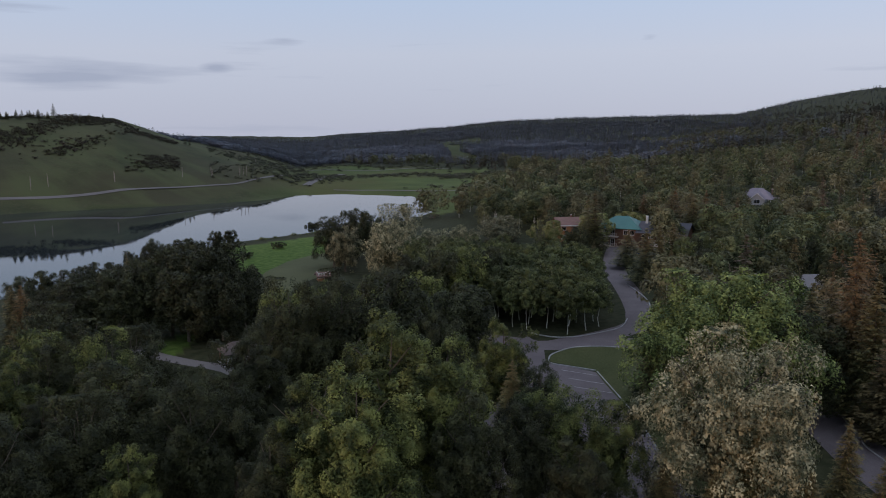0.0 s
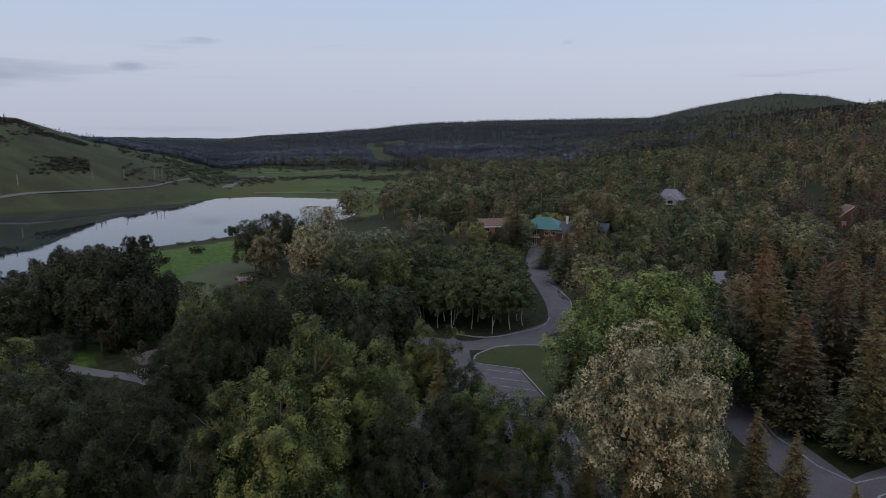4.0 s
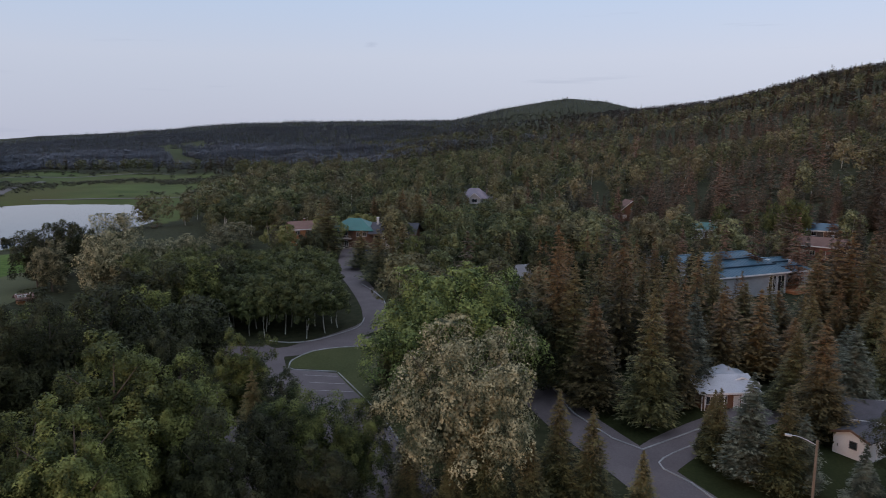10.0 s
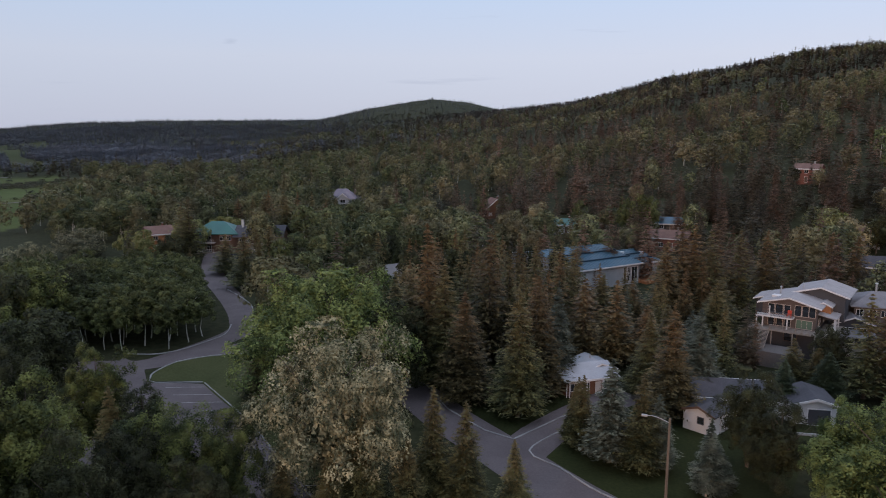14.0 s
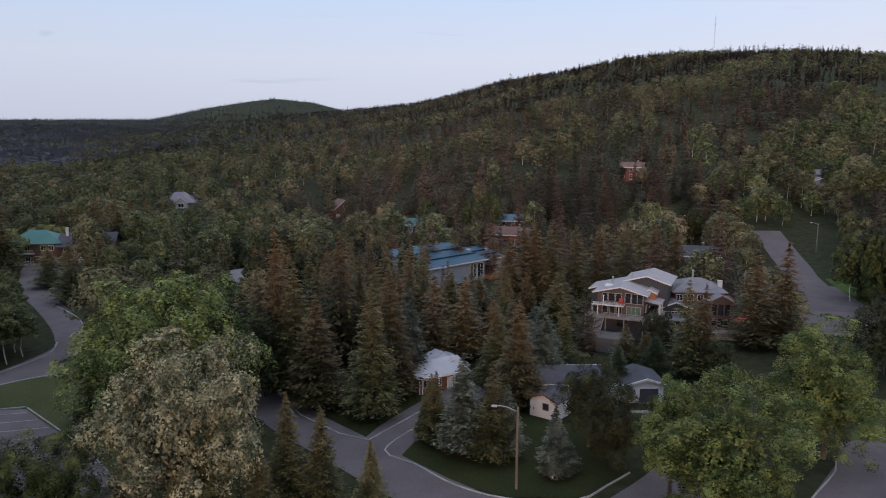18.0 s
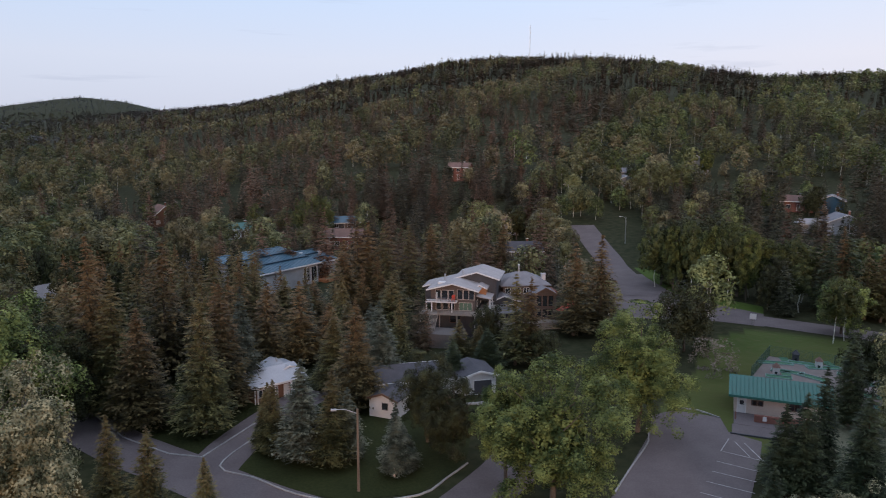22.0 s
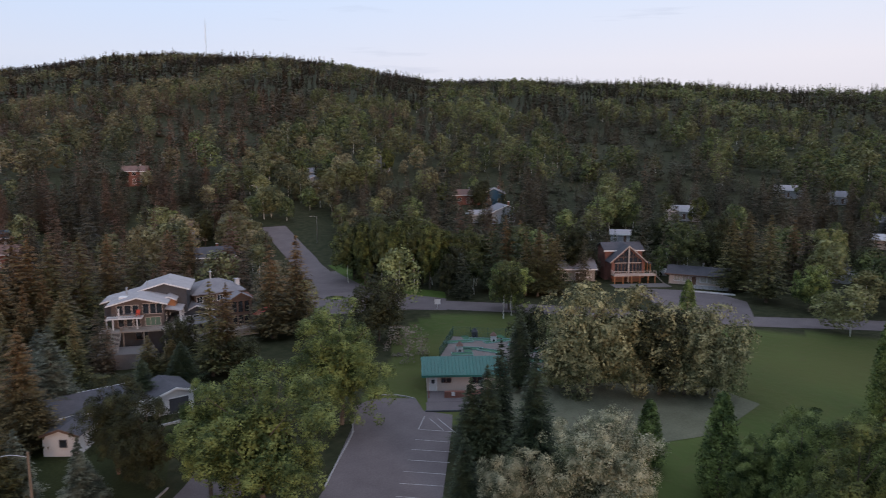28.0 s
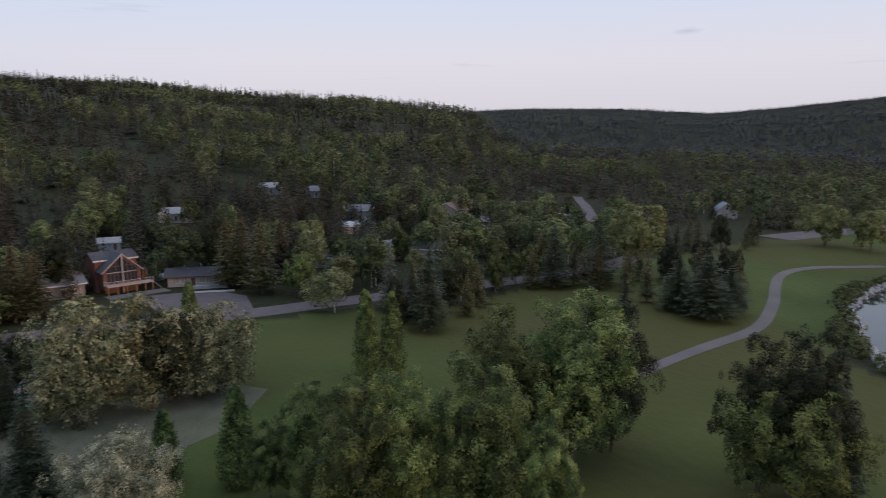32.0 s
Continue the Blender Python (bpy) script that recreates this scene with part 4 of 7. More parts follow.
def make_kinds():
    g = np.random.default_rng(11)
    trunks = {sh: [trunk_mesh("trunk", bark, g, h, r, 0.28, 10) for _ in range(2)] for sh, h, r in SHAPES}
    for fine in (False, True):
        for sh, h, r in SHAPES:
            low = 0.3 if fine else 0.05 * h
            more = {"squat": 30, "round": 26, "tall": 28}[sh]
            near = [crown_cloud(g, h, r, low, more, 9, 190 if fine else 175, (0.082 if fine else 0.092) * (1.3 if sh == "squat" else 1.0), low=0.95 if fine else 0.8, spread=0.5, reach=(0.5, 0.92) if fine else (0.44, 0.86)) for _ in range(2)]
            far = [crown_cloud(g, h, r, low, more - 4, 8, 60, 0.185, small=0.17, low=0.95 if fine else 0.8, spread=0.5) for _ in range(2)]
            for nm, (mat, lab) in BROAD.items():
                if fine == (nm in ("pale", "olive", "cream")):
                    kind(nm + sh, h, r, [mesh_of("crown", *c, mat) for c in near], trunks[sh], lab, "tree")
                    kind(nm + sh + "_far", h, r, [mesh_of("crown", *c, mat) for c in far], trunks[sh], lab, "tree")
    cr = [mesh_of("crown", *crown_cloud(g, 12, 2.6, 3.4, 12, 7, 56, 0.15, 0.46, 0.2, low=0.9), leaf_aspen) for _ in range(3)]
    tr = [trunk_mesh("trunk", birch_bark, g, 12, 2, 0.085, 4, 0.5, 0.5) for _ in range(3)]
    kind("aspen", 12, 2.6, cr, tr, "slender aspen with a bare white trunk", "tree")
    cr = [mesh_of("crown", *column_cloud(g, 9, 1.7, 85, 95, 0.10), leaf_young) for _ in range(2)]
    kind("column", 9, 1.7, cr, [trunk_mesh("trunk", bark, g, 9, 1.5, 0.15, 3)], "narrow upright young poplar on the grass", "tree")
    cr = [mesh_of("crown", *crown_cloud(g, 8, 4.5, 1.2, 16, 8, 50, 0.19), leaf_willow) for _ in range(2)]
    kind("willow", 8, 4.5, cr, [trunk_mesh("trunk", bark, g, 8, 4, 0.22, 6)], "pale spreading willow with silvery leaves", "tree")
    for nm, mat, lab in (("spruce", needle_green, "tall spruce with olive-green needles"), ("rust", needle_rust, "spruce with rust-brown needles"), ("fir", needle_dark, "broad dark green spruce with full branches"), ("blue", needle_blue, "blue-grey spruce with dense stiff needles")):
        tr = [trunk_mesh("trunk", bark, g, 16, 1, 0.22, 0, lean=0.05)]
        kind(nm, 16, 3.0, [mesh_of("crown", *spruce_cloud(g, 16, 3.0, 24, 22, 26, 0.11, 0.34), mat) for _ in range(3)], tr, lab, "tree")
        kind(nm + "_far", 16, 3.0, [mesh_of("crown", *spruce_cloud(g, 16, 3.0, 22, 17, 11, 0.11, 0.50), mat) for _ in range(3)], tr, lab, "tree")
    cr = [mesh_of("crown", *crown_cloud(g, 2.2, 2.0, 0.2, 8, 5, 40, 0.14), leaf_shade_dark)]
    kind("shrub", 2.2, 2.0, cr, [trunk_mesh("trunk", bark, g, 1.6, 1, 0.06, 4)], "low rounded green shrub on the grass", "shrub")
    cr = [mesh_of("crown", *crown_cloud(g, 3.0, 2.6, 0.3, 9, 5, 24, 0.10, 0.36, 0.18, 0.0), bare_twigs)]
    kind("bare_shrub", 3.0, 2.6, cr, [trunk_mesh("trunk", bark, g, 2.2, 1.6, 0.07, 7)], "grey leafless twiggy shrub", "shrub")


make_kinds()
TREES = []
CONIFERS = ("spruce", "rust", "blue", "fir")


def tree(kind_name, x, y, h, r, label=""):
    """One tree with its foot at x, y."""
    full = kind_name
    if kind_name in BROAD:
        full += "squat" if h / r < 2.3 else "round" if h / r < 3.5 else "tall"
        if math.hypot(x, y) > (118 if kind_name == "sunny" else 92):
            full += "_far"
    elif kind_name in CONIFERS and math.hypot(x, y) > 108:
        full += "_far"
    kh, kr, crowns, trunks, lab, cat = KINDS[full]
    n = len(TREES)
    ob = thing({"shrub": "shrub", "bare_shrub": "shrub"}.get(kind_name, "spruce_tree" if kind_name in CONIFERS else "broadleaf_tree"), x, y, level(x, y), (n * 137.5) % 360, label or lab, cat, kind_name + " trees of the village")
    if kind_name in CONIFERS:
        r *= 1.16
    ob.scale = (r / kr, r / kr, h / kh)
    for nm, me in (("trunk", trunks[n % len(trunks)]), ("crown", crowns[n % len(crowns)])):
        p = new(nm, me)
        p.parent = ob
    TREES.append((x, y, h, r))
    return ob


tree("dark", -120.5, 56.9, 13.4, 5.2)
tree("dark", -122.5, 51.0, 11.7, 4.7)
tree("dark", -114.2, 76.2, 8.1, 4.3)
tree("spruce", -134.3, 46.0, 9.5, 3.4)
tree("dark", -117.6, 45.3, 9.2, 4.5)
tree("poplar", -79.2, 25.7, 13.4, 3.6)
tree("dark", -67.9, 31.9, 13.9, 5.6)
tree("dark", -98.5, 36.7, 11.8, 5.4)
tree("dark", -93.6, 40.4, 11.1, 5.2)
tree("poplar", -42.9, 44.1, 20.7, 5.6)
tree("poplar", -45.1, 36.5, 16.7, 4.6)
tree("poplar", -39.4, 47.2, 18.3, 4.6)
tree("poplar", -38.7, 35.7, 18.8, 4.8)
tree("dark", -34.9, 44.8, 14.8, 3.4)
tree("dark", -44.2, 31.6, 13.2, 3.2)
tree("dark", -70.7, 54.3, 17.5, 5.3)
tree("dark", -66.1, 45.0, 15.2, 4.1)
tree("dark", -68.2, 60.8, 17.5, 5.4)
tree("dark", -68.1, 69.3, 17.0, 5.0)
tree("dark", -58.9, 37.9, 13.4, 3.3)
tree("poplar", -46.9, 66.8, 14.6, 3.9)
tree("spruce", -42.6, 62.4, 11.1, 2.7)
tree("poplar", -32.9, 56.5, 12.4, 4.5)
tree("poplar", -28.6, 58.2, 11.1, 3.3)
tree("dark", -33.4, 51.6, 11.7, 3.6)
tree("dark", -27.8, 50.8, 9.7, 3.4)
tree("dark", -39.5, 63.1, 12.1, 3.2)
tree("spruce", -38.1, 88.8, 8.5, 3.0)
tree("spruce", -10.4, 65.2, 12.0, 2.4)
tree("spruce", -7.1, 63.9, 11.2, 2.3)
tree("spruce", -2.4, 61.9, 8.5, 2.0)
tree("spruce", -16.5, 61.0, 10.3, 2.5)
tree("spruce", -23.1, 57.6, 7.4, 1.9)
tree("spruce", -19.0, 58.5, 7.4, 1.8)
tree("spruce", -12.1, 60.9, 8.6, 1.9)
tree("rust", -10.5, 92.3, 15.2, 4.0)
tree("rust", -16.7, 98.9, 23.6, 3.6)
tree("spruce", -13.9, 97.2, 18.7, 3.9)
tree("rust", -8.7, 111.1, 21.7, 3.9)
tree("rust", -0.8, 95.1, 17.3, 4.1)
tree("blue", 1.9, 100.3, 15.5, 2.8)
tree("rust", 5.8, 108.6, 14.0, 3.4)
tree("rust", 11.1, 112.4, 13.4, 4.0)
tree("spruce", -1.9, 125.9, 17.2, 3.5)
tree("spruce", 2.6, 126.5, 17.7, 3.5)
tree("rust", 21.9, 134.0, 16.5, 4.3)
tree("rust", 28.6, 143.7, 18.7, 4.6)
tree("rust", 32.9, 144.4, 17.4, 4.7)
tree("spruce", 29.7, 125.1, 11.6, 4.6)
tree("spruce", -19.6, 103.3, 15.8, 3.3)
tree("spruce", -22.8, 105.8, 15.2, 3.4)
tree("blue", 7.5, 76.8, 11.9, 3.2)
tree("spruce", 10.6, 74.8, 11.2, 2.5)
tree("blue", 12.4, 75.6, 8.6, 2.1)
tree("spruce", 4.6, 79.3, 9.0, 2.0)
tree("rust", 16.2, 90.9, 14.8, 3.5)
tree("blue", 21.0, 98.6, 12.6, 3.4)
tree("spruce", 14.4, 98.2, 11.7, 3.3)
tree("blue", 16.7, 70.8, 8.1, 1.9)
tree("dark", 22.3, 77.8, 11.0, 3.8)
tree("dark", 23.8, 72.6, 9.6, 3.6)
tree("spruce", 35.3, 105.1, 7.3, 2.6)
tree("spruce", 38.3, 104.0, 6.4, 2.6)
tree("spruce", 43.7, 101.9, 14.9, 3.5)
tree("rust", 46.0, 101.2, 14.2, 3.1)
tree("rust", 60.8, 115.0, 16.9, 4.6)
tree("rust", 66.1, 115.0, 18.2, 4.4)
tree("spruce", 28.1, 121.2, 12.2, 3.7)
tree("rust", 25.9, 141.6, 18.9, 4.8)
tree("spruce", 30.7, 139.6, 18.1, 4.5)
tree("sunny", 29.0, 58.1, 15.2, 6.3)
tree("sunny", 47.9, 73.3, 15.2, 6.2)
tree("sunny", 27.1, 65.1, 13.3, 3.3)
tree("dark", 74.1, 100.6, 11.3, 5.4)
tree("bare_shrub", 72.1, 89.7, 4.5, 4.5)
tree("fir", 56.0, 48.2, 13.2, 3.1)
tree("fir", 54.5, 53.9, 11.2, 2.6)
tree("fir", 53.6, 55.6, 9.5, 2.3)
tree("fir", 44.3, 46.7, 8.2, 1.9)
tree("fir", 74.4, 67.2, 11.8, 2.8)
tree("dark", 83.2, 73.2, 10.0, 3.1)
tree("fir", 58.3, 55.5, 13.0, 2.5)
tree("olive", 80.7, 59.7, 14.4, 6.5)
tree("olive", 85.6, 55.4, 15.2, 6.0)
tree("dark", 87.4, 52.4, 13.0, 4.4)
tree("olive", 92.4, 47.9, 12.6, 6.1)
tree("cream", 54.4, 38.4, 9.5, 5.2)
tree("cream", 45.4, 41.3, 7.4, 3.4)
tree("column", 65.8, 40.4, 8.2, 2.1)
tree("column", 66.3, 32.5, 11.1, 2.6)
tree("column", 127.6, 71.1, 8.5, 2.3)
tree("sunny", 65.4, 24.8, 11.2, 3.3)
tree("sunny", 67.5, 20.2, 12.0, 3.6)
tree("poplar", 56.1, 16.9, 14.9, 4.6)
tree("sunny", 58.8, 13.0, 15.7, 4.7)
tree("sunny", 60.5, 6.5, 16.3, 5.5)
tree("sunny", 58.6, 0.8, 13.4, 3.0)
tree("poplar", 75.9, 5.6, 16.8, 5.4)
tree("sunny", 77.1, -1.9, 18.9, 7.0)
tree("dark", 80.7, -6.5, 16.6, 4.8)
tree("fir", 104.6, -9.7, 16.0, 2.9)
tree("fir", 121.2, -5.4, 12.7, 2.9)
tree("sunny", 61.2, 22.9, 12.8, 2.6)
tree("column", 100.2, 27.9, 14.2, 2.5)
tree("column", 101.7, 24.3, 13.5, 2.5)
tree("fir", 129.5, 23.7, 16.7, 4.1)
tree("fir", 135.4, 28.2, 11.3, 3.3)
tree("blue", 144.0, 34.8, 14.4, 2.9)
tree("fir", 147.1, -29.7, 14.3, 5.9)
tree("fir", 152.7, -25.1, 11.9, 4.9)
tree("fir", 153.7, -35.5, 10.1, 4.3)
tree("fir", 172.1, 0.8, 15.0, 4.7)
tree("fir", 176.9, -10.1, 16.0, 4.9)
tree("dark", 72.1, -20.4, 17.2, 3.5)
tree("dark", 71.8, -25.1, 18.8, 4.2)
tree("poplar", 70.3, -22.6, 11.9, 5.8)
tree("fir", 72.0, -27.8, 13.8, 2.7)
tree("willow", 201.8, -22.1, 16.4, 8.0)
tree("willow", 252.0, -87.0, 13.0, 7.6)
tree("willow", 246.5, -99.0, 12.5, 6.8)
tree("spruce", 37.4, 144.9, 17.7, 4.1)
tree("rust", 45.7, 156.4, 16.4, 4.5)
tree("spruce", 53.3, 160.4, 16.1, 4.7)
tree("rust", 60.1, 161.2, 15.3, 4.7)
tree("rust", 66.0, 162.8, 14.4, 4.8)
tree("spruce", 22.7, 142.7, 14.9, 4.0)
tree("rust", 15.6, 131.7, 9.5, 4.2)
tree("spruce", 10.0, 126.1, 11.5, 4.2)
tree("rust", 6.8, 120.1, 11.9, 4.3)
tree("rust", 16.0, 113.4, 9.3, 3.6)
tree("blue", 21.8, 108.2, 10.0, 3.0)
tree("spruce", 18.0, 106.7, 11.1, 3.8)
tree("fir", 30.8, 94.3, 7.4, 2.3)
tree("fir", 38.1, 99.6, 7.1, 2.9)
tree("dark", 47.4, 99.0, 6.3, 2.6)
tree("aspen", 102.3, 96.9, 12.0, 2.8)
tree("aspen", 105.3, 97.4, 11.0, 2.5)
tree("fir", 100.3, 79.5, 10.3, 2.0)
tree("olive", 79.2, 62.5, 10.9, 4.4)
tree("olive", 90.0, 50.0, 11.4, 4.9)
tree("sunny", 63.1, 27.7, 9.4, 2.4)
tree("aspen", 28.6, 238.8, 15.3, 2.8)
tree("aspen", 30.9, 238.0, 15.8, 2.8)
tree("aspen", 33.2, 237.2, 15.1, 2.8)
tree("aspen", 24.7, 238.1, 14.8, 2.6)
tree("aspen", 109.6, 132.7, 13.8, 3.4)
tree("aspen", 113.4, 131.5, 13.1, 3.4)
tree("aspen", 106.6, 137.0, 12.8, 4.1)
tree("dark", 106.4, 147.9, 16.9, 6.5)
tree("poplar", 102.5, 149.5, 14.1, 5.7)
tree("dark", 116.3, 152.0, 17.6, 7.5)
tree("poplar", 116.9, 143.8, 15.6, 5.8)
tree("fir", 124.1, 115.5, 17.1, 4.0)
tree("fir", 118.6, 114.7, 16.3, 3.6)
tree("sunny", 108.7, 101.4, 10.3, 4.4)
tree("dark", -117.8, 64.4, 16.1, 5.8)
tree("dark", -115.4, 68.6, 17.0, 5.5)
tree("dark", -113.9, 72.9, 16.3, 4.8)
tree("dark", -110.3, 74.7, 12.0, 4.2)
tree("dark", -120.0, 61.3, 14.4, 4.8)
tree("dark", -111.5, 64.0, 13.5, 5.6)
tree("dark", -107.3, 68.0, 11.4, 5.0)
tree("dark", -120.6, 54.0, 11.9, 4.7)
tree("spruce", -136.9, 66.4, 12.8, 1.6)
tree("spruce", -131.8, 43.7, 10.7, 2.7)
tree("rust", -129.4, 44.4, 10.9, 2.7)
tree("pale", -136.7, 123.6, 12.7, 4.6)
tree("pale", -124.9, 127.1, 13.4, 6.3)
tree("pale", -143.2, 150.3, 14.3, 6.5)
tree("dark", -143.5, 125.8, 14.2, 5.0)
tree("dark", -149.8, 138.5, 14.5, 4.8)
tree("dark", -142.9, 139.2, 14.0, 4.7)
tree("pale", -138.8, 161.7, 6.4, 5.4)
tree("pale", -132.6, 166.2, 7.5, 5.0)
tree("pale", -134.8, 189.8, 7.6, 7.7)
tree("sunny", -28.9, 90.0, 17.6, 10.6, "broad round fresh green poplar beside the road")
tree("dark", -20.0, 94.5, 14.1, 3.8)
tree("pale", -19.8, 64.7, 16.5, 7.8)
tree("spruce", -3.1, 88.0, 17.5, 3.7)
tree("spruce", -104.5, 192.6, 16.6, 4.7)
tree("spruce", -69.6, 156.3, 13.5, 4.4)
tree("spruce", -81.6, 172.0, 10.4, 4.2)
tree("spruce", -88.6, 216.4, 17.1, 4.6)
tree("spruce", -83.4, 221.1, 15.9, 4.7)
tree("spruce", -88.1, 165.9, 7.5, 1.9)
tree("rust", -102.9, 227.9, 15, 3.6, "dark spruce in a row behind the lodge")
tree("spruce", -95.7, 223.3, 16, 3.8, "dark spruce in a row behind the lodge")
tree("rust", -92.9, 229.9, 17, 3.8, "dark spruce in a row behind the lodge")
tree("spruce", -87.8, 229.8, 17, 3.9, "dark spruce in a row behind the lodge")
tree("rust", -82.7, 229.6, 16.5, 3.8, "dark spruce in a row behind the lodge")
tree("spruce", -79.2, 234.0, 16, 3.8, "dark spruce in a row behind the lodge")
tree("rust", -73.2, 230.7, 14.5, 3.6, "dark spruce in a row behind the lodge")
tree("spruce", -72.3, 239.3, 14, 3.5, "dark spruce in a row behind the lodge")
tree("shrub", -174.0, 119.5, 1.8, 1.7)
tree("shrub", -181.5, 136.7, 1.8, 2.3)
tree("shrub", -227.1, 187.7, 3.0, 2.8)
tree("bare_shrub", -202.6, 180.4, 2.1, 2.8)
tree("spruce", 5.0, 126.9, 14.1, 2.5)
tree("rust", 9.5, 128.2, 13.2, 2.5)
tree("spruce", 14.0, 128.8, 12.6, 2.3)
tree("spruce", 3.7, 81.4, 7.0, 1.5)
tree("spruce", 4.1, 80.9, 8.2, 1.9)
tree("blue", 17.9, 72.0, 5.0, 1.8)
tree("aspen", 99.6, 147.7, 15.2, 3.1)
tree("poplar", 101.0, 142.5, 16.6, 3.0)
tree("aspen", 103.4, 138.8, 17.1, 3.1)
tree("poplar", 105.3, 134.8, 17.3, 3.0)
tree("aspen", 107.4, 131.2, 17.2, 2.9)
tree("poplar", 110.3, 128.8, 16.8, 2.9)
tree("poplar", 105.6, 152.8, 13.2, 4.4)
tree("poplar", 109.2, 143.3, 14.8, 4.5)
tree("dark", 111.7, 133.5, 14.8, 4.1)
tree("poplar", 115.8, 129.4, 14.7, 3.8)
tree("spruce", 121.7, 108.3, 14.5, 3.2)
tree("spruce", 123.1, 105.9, 15.9, 3.5)
tree("spruce", 126.2, 104.7, 14.7, 3.2)
tree("rust", 122.6, 115.6, 17.8, 3.3)
tree("spruce", 122.4, 120.2, 16.1, 3.1)
tree("aspen", 120.9, 123.9, 13.1, 3.4)
tree("aspen", 118.0, 125.3, 14.4, 3.4)
tree("rust", -1.5, 155.8, 13.7, 3.4)
tree("spruce", 1.5, 151.7, 13.5, 3.3)
tree("rust", 142.2, 128.8, 14.1, 3.8)
tree("dark", 144.8, 113.2, 15.7, 4.3)
tree("spruce", -98.7, 186.0, 18.2, 5.0)
tree("dark", -100.7, 177.4, 9.2, 3.7)
tree("rust", 128.0, 109.7, 15.1, 4.0)
tree("spruce", 128.6, 105.0, 14.0, 3.9)
tree("aspen", 165.7, 92.8, 14.3, 4.5)
tree("dark", 173.9, 89.2, 17.8, 5.4)
tree("spruce", 164.6, 77.1, 18.9, 5.0)
tree("spruce", 155.8, 68.2, 19.6, 4.3)
tree("spruce", 160.8, 79.0, 17.2, 4.2)
tree("rust", 176.4, 71.5, 16.3, 4.2)
tree("willow", 189.3, 69.1, 12.7, 4.8)
tree("sunny", 154.2, 58.5, 9.8, 3.9)
tree("dark", 194.5, 61.7, 8.9, 4.8)
tree("dark", 186.5, 118.1, 13.0, 4.9)
tree("aspen", 187.4, 111.6, 13.8, 4.3)
tree("dark", -88.2, 96.3, 13.4, 4.6)
tree("dark", -86.0, 101.0, 14.2, 4.7)
tree("poplar", -82.5, 104.5, 14.4, 4.7)
tree("dark", -89.5, 92.2, 12.0, 4.6)
tree("dark", -85.1, 114.9, 13.2, 4.5)
tree("poplar", -80.4, 90.1, 12.2, 4.3)
tree("spruce", -73.1, 180.7, 11.7, 4.3)
tree("spruce", -72.5, 170.5, 12.2, 3.6)
tree("dark", -58.1, 162.0, 8.4, 5.4)
tree("willow", -105.8, 199.4, 9.8, 5.3)
tree("willow", -116.2, 189.4, 7.8, 5.2)
tree("willow", -103.5, 219.7, 8.7, 5.7)
tree("spruce", 26.5, 108.7, 11.1, 2.2)
tree("dark", 41.0, 106.4, 9.2, 2.7)

for hx, hy, hh in ((-579.8, 208.0, 6), (-576.8, 216.2, 5), (-575.7, 222.0, 5), (-573.0, 231.4, 9), (-567.3, 245.2, 3), (-562.8, 253.0, 4), (-557.9, 261.1, 5), (-531.6, 313.1, 7), (-531.8, 316.8, 6), (-581.2, 198.0, 5)):
    tree("spruce", hx, hy, hh, hh * 0.24, "lone dark spruce on the grassy hill")
for k in range(26):
    hx, hy = ((-558.7, 189.6), (-556.3, 196.6), (-555.6, 204.5), (-555.0, 211.8), (-552.4, 218.4), (-540.2, 232.3), (-539.8, 238.1))[k % 7]
    tree("spruce", hx + rng.uniform(-6, 6), hy + rng.uniform(-6, 6), 4.0 + 0.6 * (k % 4), 1.6, "dark spruce in a clump on the grassy hill")


# ---------------------------------------------------------------- woods: far trees beyond counting
def scatter(name, protos, xs, ys, hs, rs, mat, label, group=""):
    """Joins turned and scaled copies of the prototype clouds, each standing on the ground, into one mesh."""
    g = np.random.default_rng(len(xs))
    zs = ground_height(xs, ys)
    pick = g.integers(0, len(protos), len(xs))
    turn = g.uniform(0, 6.283, len(xs))
    vs, fs, ts, base = [], [], [], 0
    for k, (v, f, ph, pr) in enumerate(protos):
        idx = np.nonzero(pick == k)[0]
        c, s = np.cos(turn[idx])[:, None], np.sin(turn[idx])[:, None]
        sx = (rs[idx] / pr)[:, None]
        X = (v[None, :, 0] * c - v[None, :, 1] * s) * sx + xs[idx][:, None]
        Y = (v[None, :, 0] * s + v[None, :, 1] * c) * sx + ys[idx][:, None]
        Z = v[None, :, 2] * (hs[idx] / ph)[:, None] + zs[idx][:, None]
        vs.append(np.stack([X, Y, Z], -1).reshape(-1, 3))
        fs.append((f[None] + (np.arange(len(idx)) * len(v))[:, None, None] + base).reshape(-1, f.shape[1]))
        ts.append(np.repeat(g.random(len(idx)), len(v)))
        base += len(idx) * len(v)
    me = mesh_of(name, np.concatenate(vs), np.concatenate(fs), mat)
    me.attributes.new("tone", "FLOAT", "POINT").data.foreach_set("value", np.concatenate(ts).astype(np.float32))
    ob = new(name, me)
    return tagged(ob, label, "woods", group, "stuff")


def polar_points(g, az0, az1, r0, r1, n):
    a = np.radians(g.uniform(az0, az1, n))
    r = np.sqrt(g.uniform(r0 * r0, r1 * r1, n))
    return r * np.sin(a), r * np.cos(a)


HOLES = []  # clearings round houses and open views towards them


